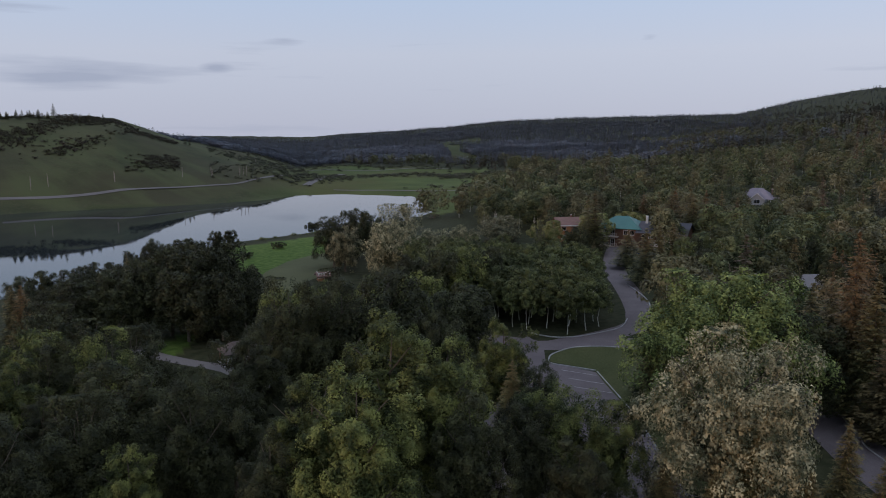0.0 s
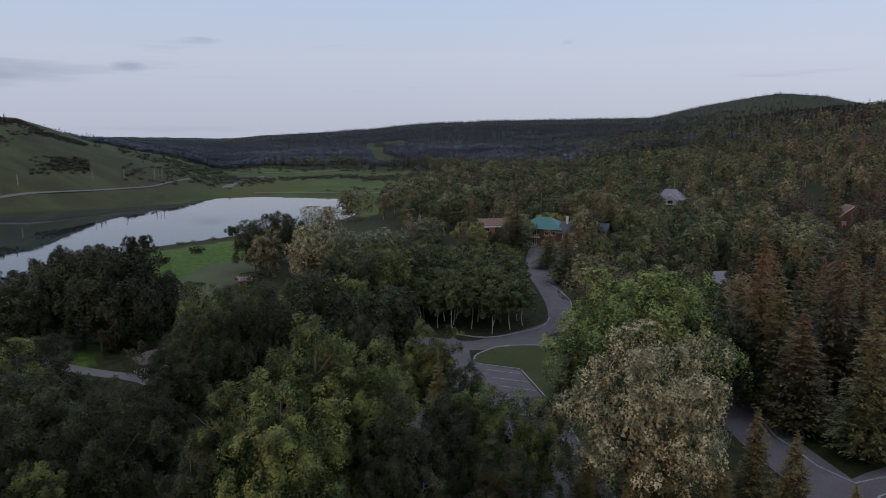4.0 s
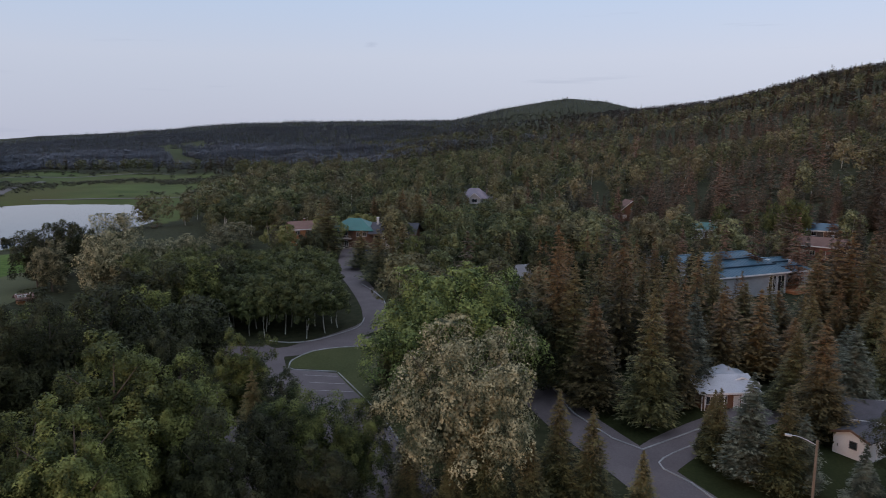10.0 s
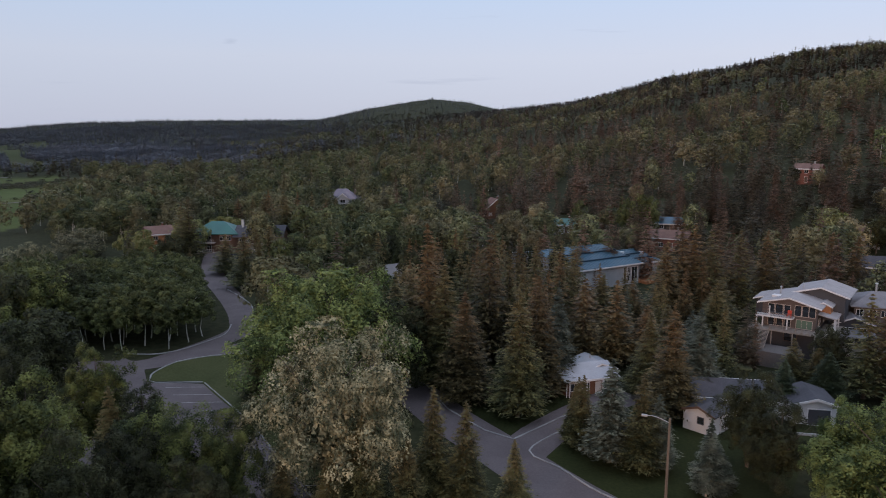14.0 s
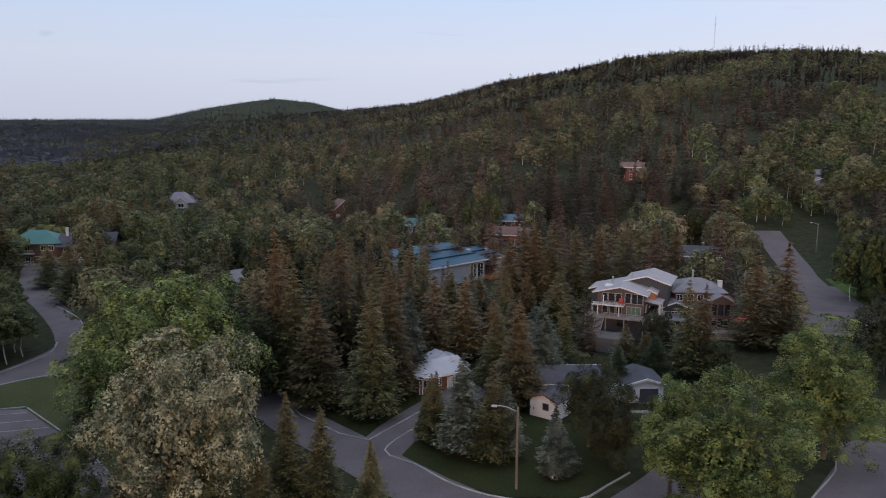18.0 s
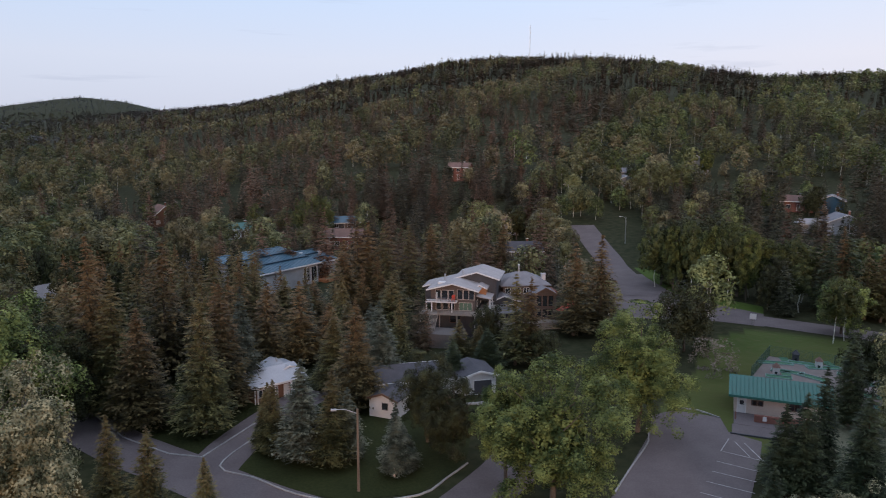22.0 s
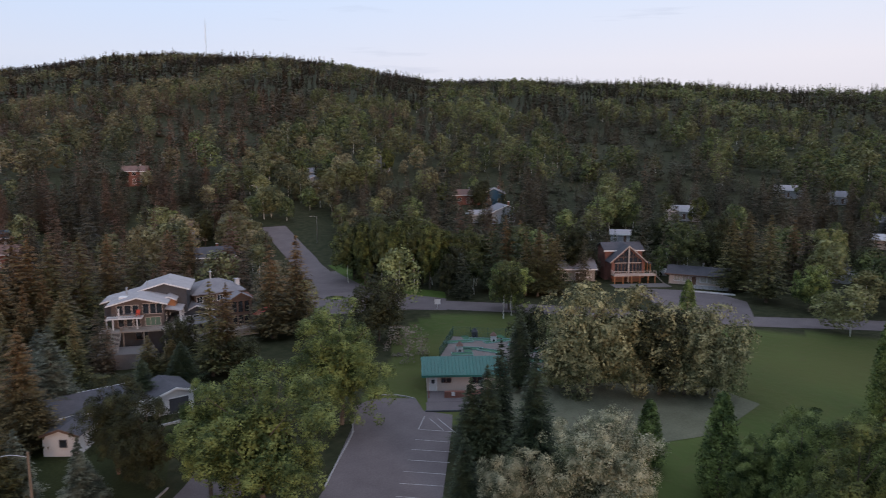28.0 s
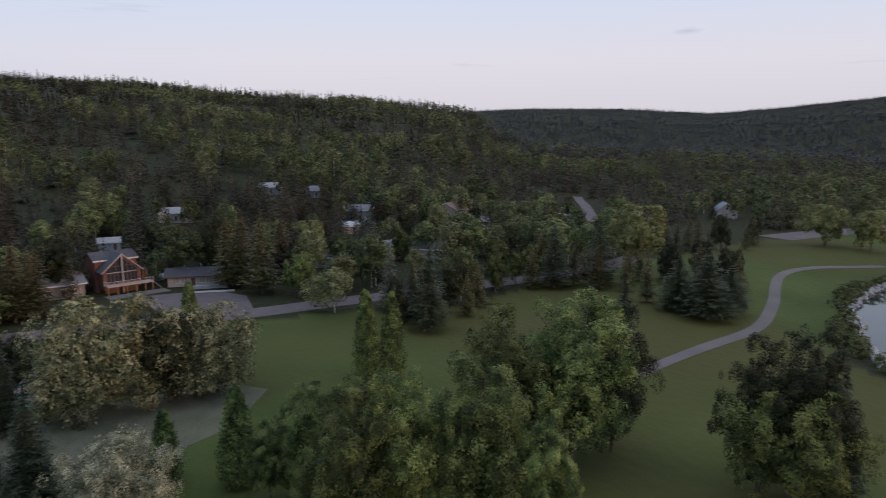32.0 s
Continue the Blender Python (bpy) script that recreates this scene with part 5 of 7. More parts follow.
def free(x, y, h, margin=2.0):
    ok = lake_distance(x, y) > 4
    for poly in PAVED:
        q = np.array(poly)
        near = (x > q[:, 0].min() - 9) & (x < q[:, 0].max() + 9) & (y > q[:, 1].min() - 9) & (y < q[:, 1].max() + 9)
        if near.any():
            for dx, dy in ((0, 0), (margin, 0), (-margin, 0), (0, margin), (0, -margin)):
                ok &= ~(near & in_poly(x + dx, y + dy, poly))
    ok &= ~(in_poly(x, y, MEADOW) & (np.sin(x / 31) * np.cos(y / 23) + 0.5 * np.sin(x / 11) > -0.3))
    for poly in (FLATS, PARK, PARK_FAR, *NO_WOODS):
        ok &= ~in_poly(x, y, poly)
    az, r = np.degrees(np.arctan2(x, y)), np.hypot(x, y)
    top = (ground_height(x, y) + h - EYE_HEIGHT) / r
    for haz, half, hr, hz in HOLES:
        ok &= ~((np.abs(az - haz) < half + np.minimum(30.0 / r, 0.2)) & (r < hr + 8) & (top > (hz - EYE_HEIGHT) / hr))
    return ok

# ---------------------------------------------------------------- buildings
def facing(x, y, swing=0.0):
    """The turn of a house whose front (-y) looks at the car parks, swung to its left by so many degrees."""
    return -math.degrees(math.atan2(x, y)) + swing


def clear_view(x, y, w, z):
    az, r = math.degrees(math.atan2(x, y)), math.hypot(x, y)
    HOLES.append((az, math.degrees(0.5 * w / r) + 0.15, r, z))


def gabled(ob, x0, x1, y0, y1, z0, h, wall, roof, pitch=0.4, eave=0.5, axis="x", thick=0.22, trim=None, roof_name="roof"):
    """Walls with their gables as one prism, two roof slopes, and the boards along the eaves."""
    bm = bmesh.new()
    mx, my = (x0 + x1) / 2, (y0 + y1) / 2
    if axis == "x":
        top = h + (y1 - y0) / 2 * pitch
        prof = [(y0, z0), (y1, z0), (y1, h), (my, top), (y0, h)]
        a, b = [bm.verts.new((x0, p, q)) for p, q in prof], [bm.verts.new((x1, p, q)) for p, q in prof]
    else:
        top = h + (x1 - x0) / 2 * pitch
        prof = [(x0, z0), (x1, z0), (x1, h), (mx, top), (x0, h)]
        a, b = [bm.verts.new((p, y0, q)) for p, q in prof], [bm.verts.new((p, y1, q)) for p, q in prof]
    bm.faces.new(a)
    bm.faces.new(b[::-1])
    for i in range(5):
        j = (i + 1) % 5
        bm.faces.new((a[i], b[i], b[j], a[j]))
    bmesh.ops.recalc_face_normals(bm, faces=bm.faces)
    part("wall", bm, wall, ob)
    up = thick + 0.02
    for s in (-1, 1):
        bm = bmesh.new()
        if axis == "x":
            ye = my + s * ((y1 - y0) / 2 + eave)
            slab(bm, [(x0 - eave, my, top + up), (x1 + eave, my, top + up), (x1 + eave, ye, h - eave * pitch + up), (x0 - eave, ye, h - eave * pitch + up)], thick)
        else:
            xe = mx + s * ((x1 - x0) / 2 + eave)
            slab(bm, [(mx, y0 - eave, top + up), (mx, y1 + eave, top + up), (xe, y1 + eave, h - eave * pitch + up), (xe, y0 - eave, h - eave * pitch + up)], thick)
        r = part(roof_name, bm, roof, ob)
        if trim:
            bm = bmesh.new()
            if axis == "x":
                box(bm, x0 - eave, ye - 0.05 + s * 0.03, h - eave * pitch - 0.06, x1 + eave, ye + 0.05 + s * 0.03, h - eave * pitch + up + 0.02)
            else:
                a0, b0 = Vector((mx, 0, top + up - thick / 2)), Vector((xe, 0, h - eave * pitch + up - thick / 2))
                for yy in (y0 - eave - 0.04,):
                    d = (b0 - a0)
                    q = slab(bm, [(a0.x, yy - 0.05, a0.z + 0.14), (b0.x, yy - 0.05, b0.z + 0.14), (b0.x, yy + 0.05, b0.z + 0.14), (a0.x, yy + 0.05, a0.z + 0.14)], 0.28)
            part("fascia", bm, trim, r, "pale fascia board")
    return top


def hipped(ob, x0, x1, y0, y1, z0, h, wall, roof, pitch=0.4, eave=0.5):
    part("wall", boxed(x0, y0, z0, x1, y1, h), wall, ob)
    my = (y0 + y1) / 2
    e, run = eave, (y1 - y0) / 2 + eave
    zt, zb = h + (run - e) * pitch + 0.2, h - e * pitch + 0.2
    ra, rb = (x0 - e + run * 0.85, my, zt), (x1 + e - run * 0.85, my, zt)
    c = [(x0 - e, y0 - e, zb), (x1 + e, y0 - e, zb), (x1 + e, y1 + e, zb), (x0 - e, y1 + e, zb)]
    for pts in ([c[0], c[1], rb, ra], [c[2], c[3], ra, rb], [c[1], c[2], rb], [c[3], c[0], ra]):
        bm = bmesh.new()
        slab(bm, pts, 0.18)
        part("roof", bm, roof, ob)
    return zt


def opening(ob, side, u, z, w, h, wall_at, name="window", pane_mat=None, casing=None, bars=1):
    """A window or door in a wall: frame, pane and, if wide, a bar. side: -y, +y, -x or +x; u: its middle along the wall."""
    casing, pane_mat = casing or white_trim, pane_mat or glass
    m = {"-y": pose(u, wall_at, z), "+y": pose(u, wall_at, z, 0, 0, 180), "-x": pose(wall_at, u, z, 0, 0, -90), "+x": pose(wall_at, u, z, 0, 0, 90)}[side]
    t = 0.09
    bm = bmesh.new()
    for a in ((-w / 2 - t, -0.06, -t, -w / 2, 0.05, h + t), (w / 2, -0.06, -t, w / 2 + t, 0.05, h + t), (-w / 2, -0.06, h, w / 2, 0.05, h + t), (-w / 2, -0.08, -t, w / 2, 0.05, 0)):
        box(bm, *a, m=m)
    for k in range(bars):
        q = -w / 2 + w * (k + 1) / (bars + 1)
        box(bm, q - 0.03, -0.04, 0, q + 0.03, 0.0, h, m=m)
    f = part(name, bm, casing, ob)
    part("pane" if name == "window" else "leaf", boxed(-w / 2, -0.02, 0, w / 2, 0.03, h, m=m), pane_mat, f)
    return f


def railing(ob, p, q, z, mat, h=1.0, gap=1.2, slim=0.05, glazed=None):
    p, q = Vector((*p, z)), Vector((*q, z))
    n = max(1, round((q - p).length / gap))
    top = bmesh.new()
    for k in (h, h * 0.12):
        tube(top, p + Vector((0, 0, k)), q + Vector((0, 0, k)), slim, slim, 4)
    r = part("railing", top, mat, ob)
    for k in range(n + 1):
        c = p.lerp(q, k / n)
        part("post", boxed(c.x - slim, c.y - slim, z, c.x + slim, c.y + slim, z + h), mat, r)
    if not glazed:
        bal = bmesh.new()
        m = int((q - p).length / 0.3)
        for k in range(m):
            c = p.lerp(q, (k + 0.5) / m)
            box(bal, c.x - 0.02, c.y - 0.02, z + 0.12 * h, c.x + 0.02, c.y + 0.02, z + h)
        part("balusters", bal, mat, r)
    return r


def chimney(ob, x, y, z0, z1, mat, w=0.5):
    c = part("chimney", boxed(x - w / 2, y - w / 2, z0, x + w / 2, y + w / 2, z1), mat, ob)
    part("cap", boxed(x - w / 2 - 0.08, y - w / 2 - 0.08, z1 + 0.003, x + w / 2 + 0.08, y + w / 2 + 0.08, z1 + 0.12), steel, c)


def vent(ob, x, y, z, h=0.9, r=0.14):
    bm = tube(bmesh.new(), (x, y, z - 0.5), (x, y, z + h), r, r, 8)
    tube(bm, (x, y, z + h), (x, y, z + h + 0.12), r * 1.7, r * 1.2, 8)
    part("flue", bm, steel, ob, "round metal flue with a cowl")


def seams(ob, x0, x1, y0, z0, y1, z1, n, mat):
    """Raised seams down a metal roof slope."""
    d = Vector((0, y1 - y0, z1 - z0))
    bm = bmesh.new()
    tube(bm, (0, 0, 0), d, 0.04, 0.04, 4)
    me = bpy.data.meshes.new("seam")
    bm.to_mesh(me)
    bm.free()
    me.materials.append(mat)
    for k in range(n):
        o = new("seam", me)
        o.parent = ob
        o.location = (x0 + (x1 - x0) * (k + 0.5) / n, y0, z0 + 0.02)


SCREENS = []  # houses that stand half hidden behind trees


def cottage(name, x, y, swing, w, d, h, wall, roof, label, front="side", pitch=0.42, seen=0.5, storeys=1, trim=None, chim=True, category="house"):
    """A village house: gable to the side or to the front, windows on each storey, a door and a chimney."""
    z = level(x, y)
    ob = thing(name, x, y, z, facing(x, y, swing), label, category, "houses of the village")
    top = gabled(ob, -w / 2, w / 2, -d / 2, d / 2, -1.2, h, wall, roof, pitch, 0.55, "x" if front == "side" else "y", trim=trim or white_trim)
    step = h / storeys
    n = max(2, int(w / 3.0))
    for k in range(storeys):
        for i in range(n):
            u = -w / 2 + w * (i + 0.5) / n
            if k == 0 and i == n // 2:
                opening(ob, "-y", u, 0.1, 0.95, 2.05, -d / 2, "door", brown_trim, bars=0)
            else:
                opening(ob, "-y", u, k * step + 0.95, 1.3, 1.15, -d / 2, pane_mat=warm_glass if (i + k) % 3 == 0 else glass)
        for s, at in (("-x", -w / 2), ("+x", w / 2)):
            for u in (-d * 0.22, d * 0.22):
                opening(ob, s, u, k * step + 0.95, 1.1, 1.1, at)
    if front == "front" and pitch > 0.5:
        opening(ob, "-y", 0, h + 0.3, 1.0, 1.0, -d / 2)
    if chim:
        chimney(ob, w * 0.2, 0.8, top - 1.2, top + 0.8, red_brick if wall is not red_brick else concrete)
    clear_view(x, y, w * (0.42 - 0.25 * seen), z + h * (0.8 + 0.4 * seen))
    if seen > 0.6:
        SCREENS.append((x, y, w, h))
    return ob


def deck_house(x, y):
    """Three levels on a slope: stairs and a timber deck below, a white balcony, a glazed gable, pale roofs."""
    ob = thing("deck_house", x, y, level(x, y) + 2.4, facing(x, y, -10), "two-storey dark house with pale shingle roofs, white balcony and timber decks", "house")
    part("basement", boxed(-5.5, 0.3, -4.0, 5.0, 12, 3.1), dark_paint, ob)
    top = gabled(ob, -5.6, 4.6, 0, 12, 3.1, 7.9, umber, roof_pale, 0.26, 0.9, "y", trim=white_trim)
    gabled(ob, -0.6, 8.4, 7.5, 17.0, 4.0, 9.3, dark_paint, roof_pale, 0.3, 0.9, "y", trim=white_trim)
    gabled(ob, -8.2, -5.7, 6.0, 12.5, 3.0, 7.2, dark_paint, roof_pale, 0.3, 0.6, "y", trim=white_trim)
    gabled(ob, 3.6, 6.4, 4.0, 7.2, 5.6, 7.6, orange_wood, roof_pale, 0.45, 0.35, "y", trim=white_trim)
    for u, w in ((-3.9, 1.1), (-2.4, 1.3), (-0.9, 1.1)):
        opening(ob, "-y", u, 5.75, w, 1.95, -0.02, casing=beige, bars=0)
    for u in (1.1, 2.5, 3.7):
        opening(ob, "-y", u, 5.8, 1.15, 2.1, -0.02, casing=beige, bars=0)
    for u in (-3.8, -2.2, -0.7):
        opening(ob, "-y", u, 3.3, 1.1, 1.9, -0.02, casing=beige, bars=0)
    opening(ob, "-y", 2.4, 3.3, 2.9, 1.7, -0.02, pane_mat=plain("greenish_glass", (0.10, 0.15, 0.11), 0.1, 0, 0.8), casing=beige, bars=2)
    for u, z in ((3.0, 3.5), (8.5, 3.5)):
        opening(ob, "+x", u, z, 1.5, 1.6, 4.62)
    opening(ob, "-y", 0.0, 0.3, 2.4, 1.9, 0.28, "door", glass, brown_trim, 1)
    b = part("balcony", boxed(-6.4, -2.2, 5.3, 0.6, -0.02, 5.55), white_trim, ob, "white balcony slab")
    railing(b, (-6.3, -2.1), (0.5, -2.1), 5.55, dark_paint, 0.95, 1.7, 0.03)
    for u in (-6.2, -5.0, -0.4):
        part("column", boxed(u - 0.1, -2.1, 3.1, u + 0.1, -1.9, 5.3), white_trim, ob)
    part("column", boxed(-3.9, -2.15, 5.55, -3.7, -1.95, 7.6), white_trim, ob)
    part("roof", slab(bmesh.new(), [(4.6, 1.0, 6.5), (8.0, 1.0, 5.9), (8.0, 7.0, 5.9), (4.6, 7.0, 6.5)], 0.2), roof_pale, ob)
    for v in (1.3, 3.0, 6.6):
        part("column", boxed(7.5, v - 0.12, 3.1, 7.74, v + 0.12, 5.72), white_trim, ob)
    d = part("deck", boxed(-7.5, -3.6, 2.85, 8.6, -0.05, 3.05), weathered, ob, "weathered timber deck")
    part("deck", boxed(4.62, -0.05, 2.85, 8.6, 8.0, 3.05), weathered, ob)
    railing(d, (-7.4, -3.5), (-5.2, -3.5), 3.05, weathered)
    railing(d, (-3.2, -3.5), (8.5, -3.5), 3.05, weathered)
    for u in (-7.3, -2.9, 1.0, 5.0, 8.3):
        part("post", boxed(u - 0.1, -3.5, -4.0, u + 0.1, -3.3, 2.85), weathered, d)
    st = part("stairs", boxed(-5.15, -3.7, 2.6, -5.0, -3.6, 3.0), weathered, ob)
    for k in range(15):
        part("tread", boxed(-5.0, -3.9 - 0.29 * k, 2.84 - 0.19 * k, -3.4, -3.62 - 0.29 * k, 2.9 - 0.19 * k), weathered, st)
    for u in (-5.1, -3.3):
        bm = bmesh.new()
        slab(bm, [(u - 0.05, -3.6, 2.95), (u + 0.05, -3.6, 2.95), (u + 0.05, -8.0, 0.1), (u - 0.05, -8.0, 0.1)], 0.3)
        part("stringer", bm, weathered, st)
        railing(st, (u, -3.6), (u, -3.7), 2.9, weathered)
    part("terrace", boxed(-7, -9.5, -4.0, 3, -3.7, 0.05), gravel, ob)
    vent(ob, -3.6, 6.5, 9.2)
    vent(ob, 0.2, 9.5, 9.9)
    part("skylight", boxed(-4.6, 3.0, 8.35, -3.0, 4.6, 8.85), white_trim, ob)
    chair = thing("garden_chair", 0, 0, 0, 0, "red plastic chair on the white balcony", "chair")
    chair.matrix_basis = ob.matrix_basis @ pose(-0.2, -0.9, 4.44)
    part("seat", boxed(-0.3, -0.3, 0.4, 0.3, 0.3, 0.48), red_paint, chair)
    part("backrest", boxed(-0.3, 0.22, 0.48, 0.3, 0.3, 1.1), red_paint, chair)
    for a in (-0.26, 0.26):
        for c in (-0.26, 0.26):
            part("leg", boxed(a - 0.03, c - 0.03, 0, a + 0.03, c + 0.03, 0.4), red_paint, chair)
    ob.scale = (0.80, 0.80, 0.80)
    clear_view(x, y, 9, level(x, y) + 2.4)


def terrace_house(x, y):
    """The neighbour: hipped grey roofs in steps, a glazed side, a red slide of tarpaulin."""
    ob = thing("terrace_house", x, y, level(x, y) + 1.3, facing(x, y, 14), "two-storey house with stepped pale grey roofs and timber terrace", "house")
    hipped(ob, -4, 6, 2, 11, -3.5, 7.2, umber, roof_grey, 0.42, 0.7)
    gabled(ob, -7.5, -1.5, -1, 7, -3.5, 4.2, dark_paint, roof_grey, 0.4, 0.8, "y", trim=white_trim)
    gabled(ob, 2.0, 7.0, -1.5, 4, -3.5, 5.6, umber, roof_grey, 0.55, 0.6, "y", trim=brown_trim)
    for u in (3.2, 4.5, 5.8):
        opening(ob, "-y", u, 3.0, 1.0, 2.3, -1.52, casing=brown_trim, bars=0)
        opening(ob, "-y", u, 0.3, 1.0, 2.0, -1.52, casing=brown_trim, bars=0)
    for u in (-6.3, -4.6, -2.9):
        opening(ob, "-y", u, 2.0, 1.2, 1.4, -1.02)
    for u in (-3.0, -0.8, 1.2):
        opening(ob, "-y", u, 5.2, 1.1, 1.2, 1.98)
    part("roof", slab(bmesh.new(), [(-8.5, -4.0, 2.3), (-1.0, -4.0, 2.3), (-1.0, -1.0, 3.1), (-8.5, -1.0, 3.1)], 0.18), roof_grey, ob)
    for u in (-8.2, -4.8, -1.3):
        part("column", boxed(u - 0.1, -3.9, -3, u + 0.1, -3.7, 2.2), weathered, ob)
    part("deck", boxed(-8.6, -4.2, -3.0, 7.4, -1.02, 0.02), weathered, ob)
    vent(ob, 0.5, 6.5, 9.4, 1.4, 0.2)
    chimney(ob, 6.2, 6.5, 6.5, 8.6, white_paint, 0.9)
    part("awning", slab(bmesh.new(), [(7.6, -2.0, 1.7), (12.4, 0.5, 3.0), (12.4, 3.0, 3.0), (7.6, 0.5, 1.7)], 0.1), red_paint, ob, "bright red awning")
    part("balcony", boxed(6.02, 3.0, 4.2, 8.6, 8.0, 5.2), red_brick, ob, "dark red balcony front")
    for u in (8.0, 12.2):
        part("post", boxed(u - 0.05, 0.6, -3, u + 0.05, 0.7, 1.7), weathered, ob)
    ob.scale = (0.88, 0.88, 0.88)
    clear_view(x, y, 12, level(x, y) + 4.0)
    clear_view(55.8, 113.0, 5, 2.0)


def gable_house(x, y):
    """Charcoal roof over a tall glazed gable, a raised deck on posts in front."""
    ob = thing("gable_house", x, y, level(x, y), facing(x, y, 20), "log house with charcoal roof, tall glazed gable and raised deck", "house")
    ob.scale = (0.78, 0.78, 1.0)
    top = gabled(ob, -5.4, 5.4, 0, 10, 1.0, 5.4, red_brick, roof_dark, 0.68, 0.8, "y", trim=beige)
    gabled(ob, -6.2, 6.2, 4.5, 12.5, 0.0, 7.6, red_brick, roof_dark, 0.36, 0.6, "x", trim=white_trim)
    part("basement", boxed(-4.8, 0.4, -1.0, 4.8, 10, 2.0), brown_wood, ob)
    part("roof", slab(bmesh.new(), [(5.0, 0.5, 5.2), (8.2, 0.5, 4.6), (8.2, 6.0, 4.6), (5.0, 6.0, 5.2)], 0.2), roof_dark, ob)
    for v in (0.8, 3.2, 5.7):
        part("column", boxed(7.6, v - 0.12, 2.2, 7.85, v + 0.12, 4.4), orange_wood, ob)
    for u in (-3.9, -2.75, -1.6, -0.55, 0.95, 2.1, 3.2, 4.2):
        opening(ob, "-y", u, 2.4, 0.85, 2.3, -0.02, casing=brown_wood, bars=0)
    bm = bmesh.new()
    for z0, z1 in ((4.95, 9.0),):
        v = [bm.verts.new(p) for p in ((-4.6, -0.04, 4.95), (4.6, -0.04, 4.95), (4.6, -0.04, 5.35), (0, -0.04, 8.5), (-4.6, -0.04, 5.35))]
        bm.faces.new(v)
    glz = part("gable_glazing", bm, glass, ob, "dark glazing filling the gable")
    for u, top in ((-3.2, 6.3), (-1.6, 7.4), (1.6, 7.4), (3.2, 6.3)):
        part("mullion", boxed(u - 0.08, -0.12, 4.95, u + 0.08, -0.045, top), brown_wood, glz)
    part("transom", boxed(-4.3, -0.13, 4.8, 4.3, -0.045, 4.98), beige, glz)
    part("transom", boxed(-3.0, -0.13, 6.3, 3.0, -0.045, 6.45), brown_wood, glz)
    part("post", boxed(-0.18, -0.75, -1.0, 0.18, -0.4, 9.0), beige, ob, "pale king post up to the ridge")
    d = part("deck", boxed(-5.6, -3.4, 1.95, 8.2, -0.05, 2.2), beige, ob, "pale timber deck")
    railing(d, (-5.5, -3.3), (8.1, -3.3), 2.2, beige, 1.0, 2.0, 0.05)
    railing(d, (-5.5, -3.3), (-5.5, -0.1), 2.2, beige)
    for u in (-5.3, -2.6, 0.2, 2.9, 5.6, 7.9):
        part("post", boxed(u - 0.13, -3.3, -1.0, u + 0.13, -3.04, 1.95), orange_wood, d)
    st = part("stairs", boxed(8.2, -3.0, 1.9, 8.4, -1.6, 2.1), weathered, ob)
    for k in range(10):
        part("tread", boxed(8.4 + 0.28 * k, -3.0, 1.8 - 0.2 * k, 8.68 + 0.28 * k, -1.6, 1.86 - 0.2 * k), weathered, st)
    part("terrace", boxed(-7, -9, -0.8, 11, -3.5, 0.12), gravel, ob)
    clear_view(x, y, 14, level(x, y) + 1.2)


def bungalow(x, y):
    ob = thing("bungalow", x, y, level(x, y), facing(x, y, -6), "low bungalow with charcoal roof, cream walls and a glass-fenced deck", "house")
    gabled(ob, -6.5, 6.5, 0, 8, -1.0, 2.7, beige, roof_dark, 0.3, 0.9, "x", trim=brown_trim)
    for u in (-4.6, -2.6, 1.6, 3.2, 4.8):
        opening(ob, "-y", u, 0.9, 1.4, 1.3, -0.02, pane_mat=warm_glass)
    opening(ob, "-y", -0.6, 0.05, 1.1, 2.1, -0.02, "door", brown_wood, bars=0)
    d = part("deck", boxed(-1.5, -4.0, -0.4, 8, -0.02, -0.1), weathered, ob)
    r = railing(d, (-1.4, -3.9), (7.9, -3.9), -0.1, steel, 1.0, 1.6, 0.03, True)
    for k in range(6):
        part("pane", boxed(-1.3 + 1.55 * k, -3.92, 0.0, 0.15 + 1.55 * k, -3.88, 0.85), grey_wall, r)
    part("retaining_wall", boxed(-2, -8.4, -1.0, 9.5, -8.0, 0.35), white_paint, ob, "low pale retaining wall")
    vent(ob, 1, 4, 3.9)
    clear_view(x, y, 14, level(x, y) + 0.3)


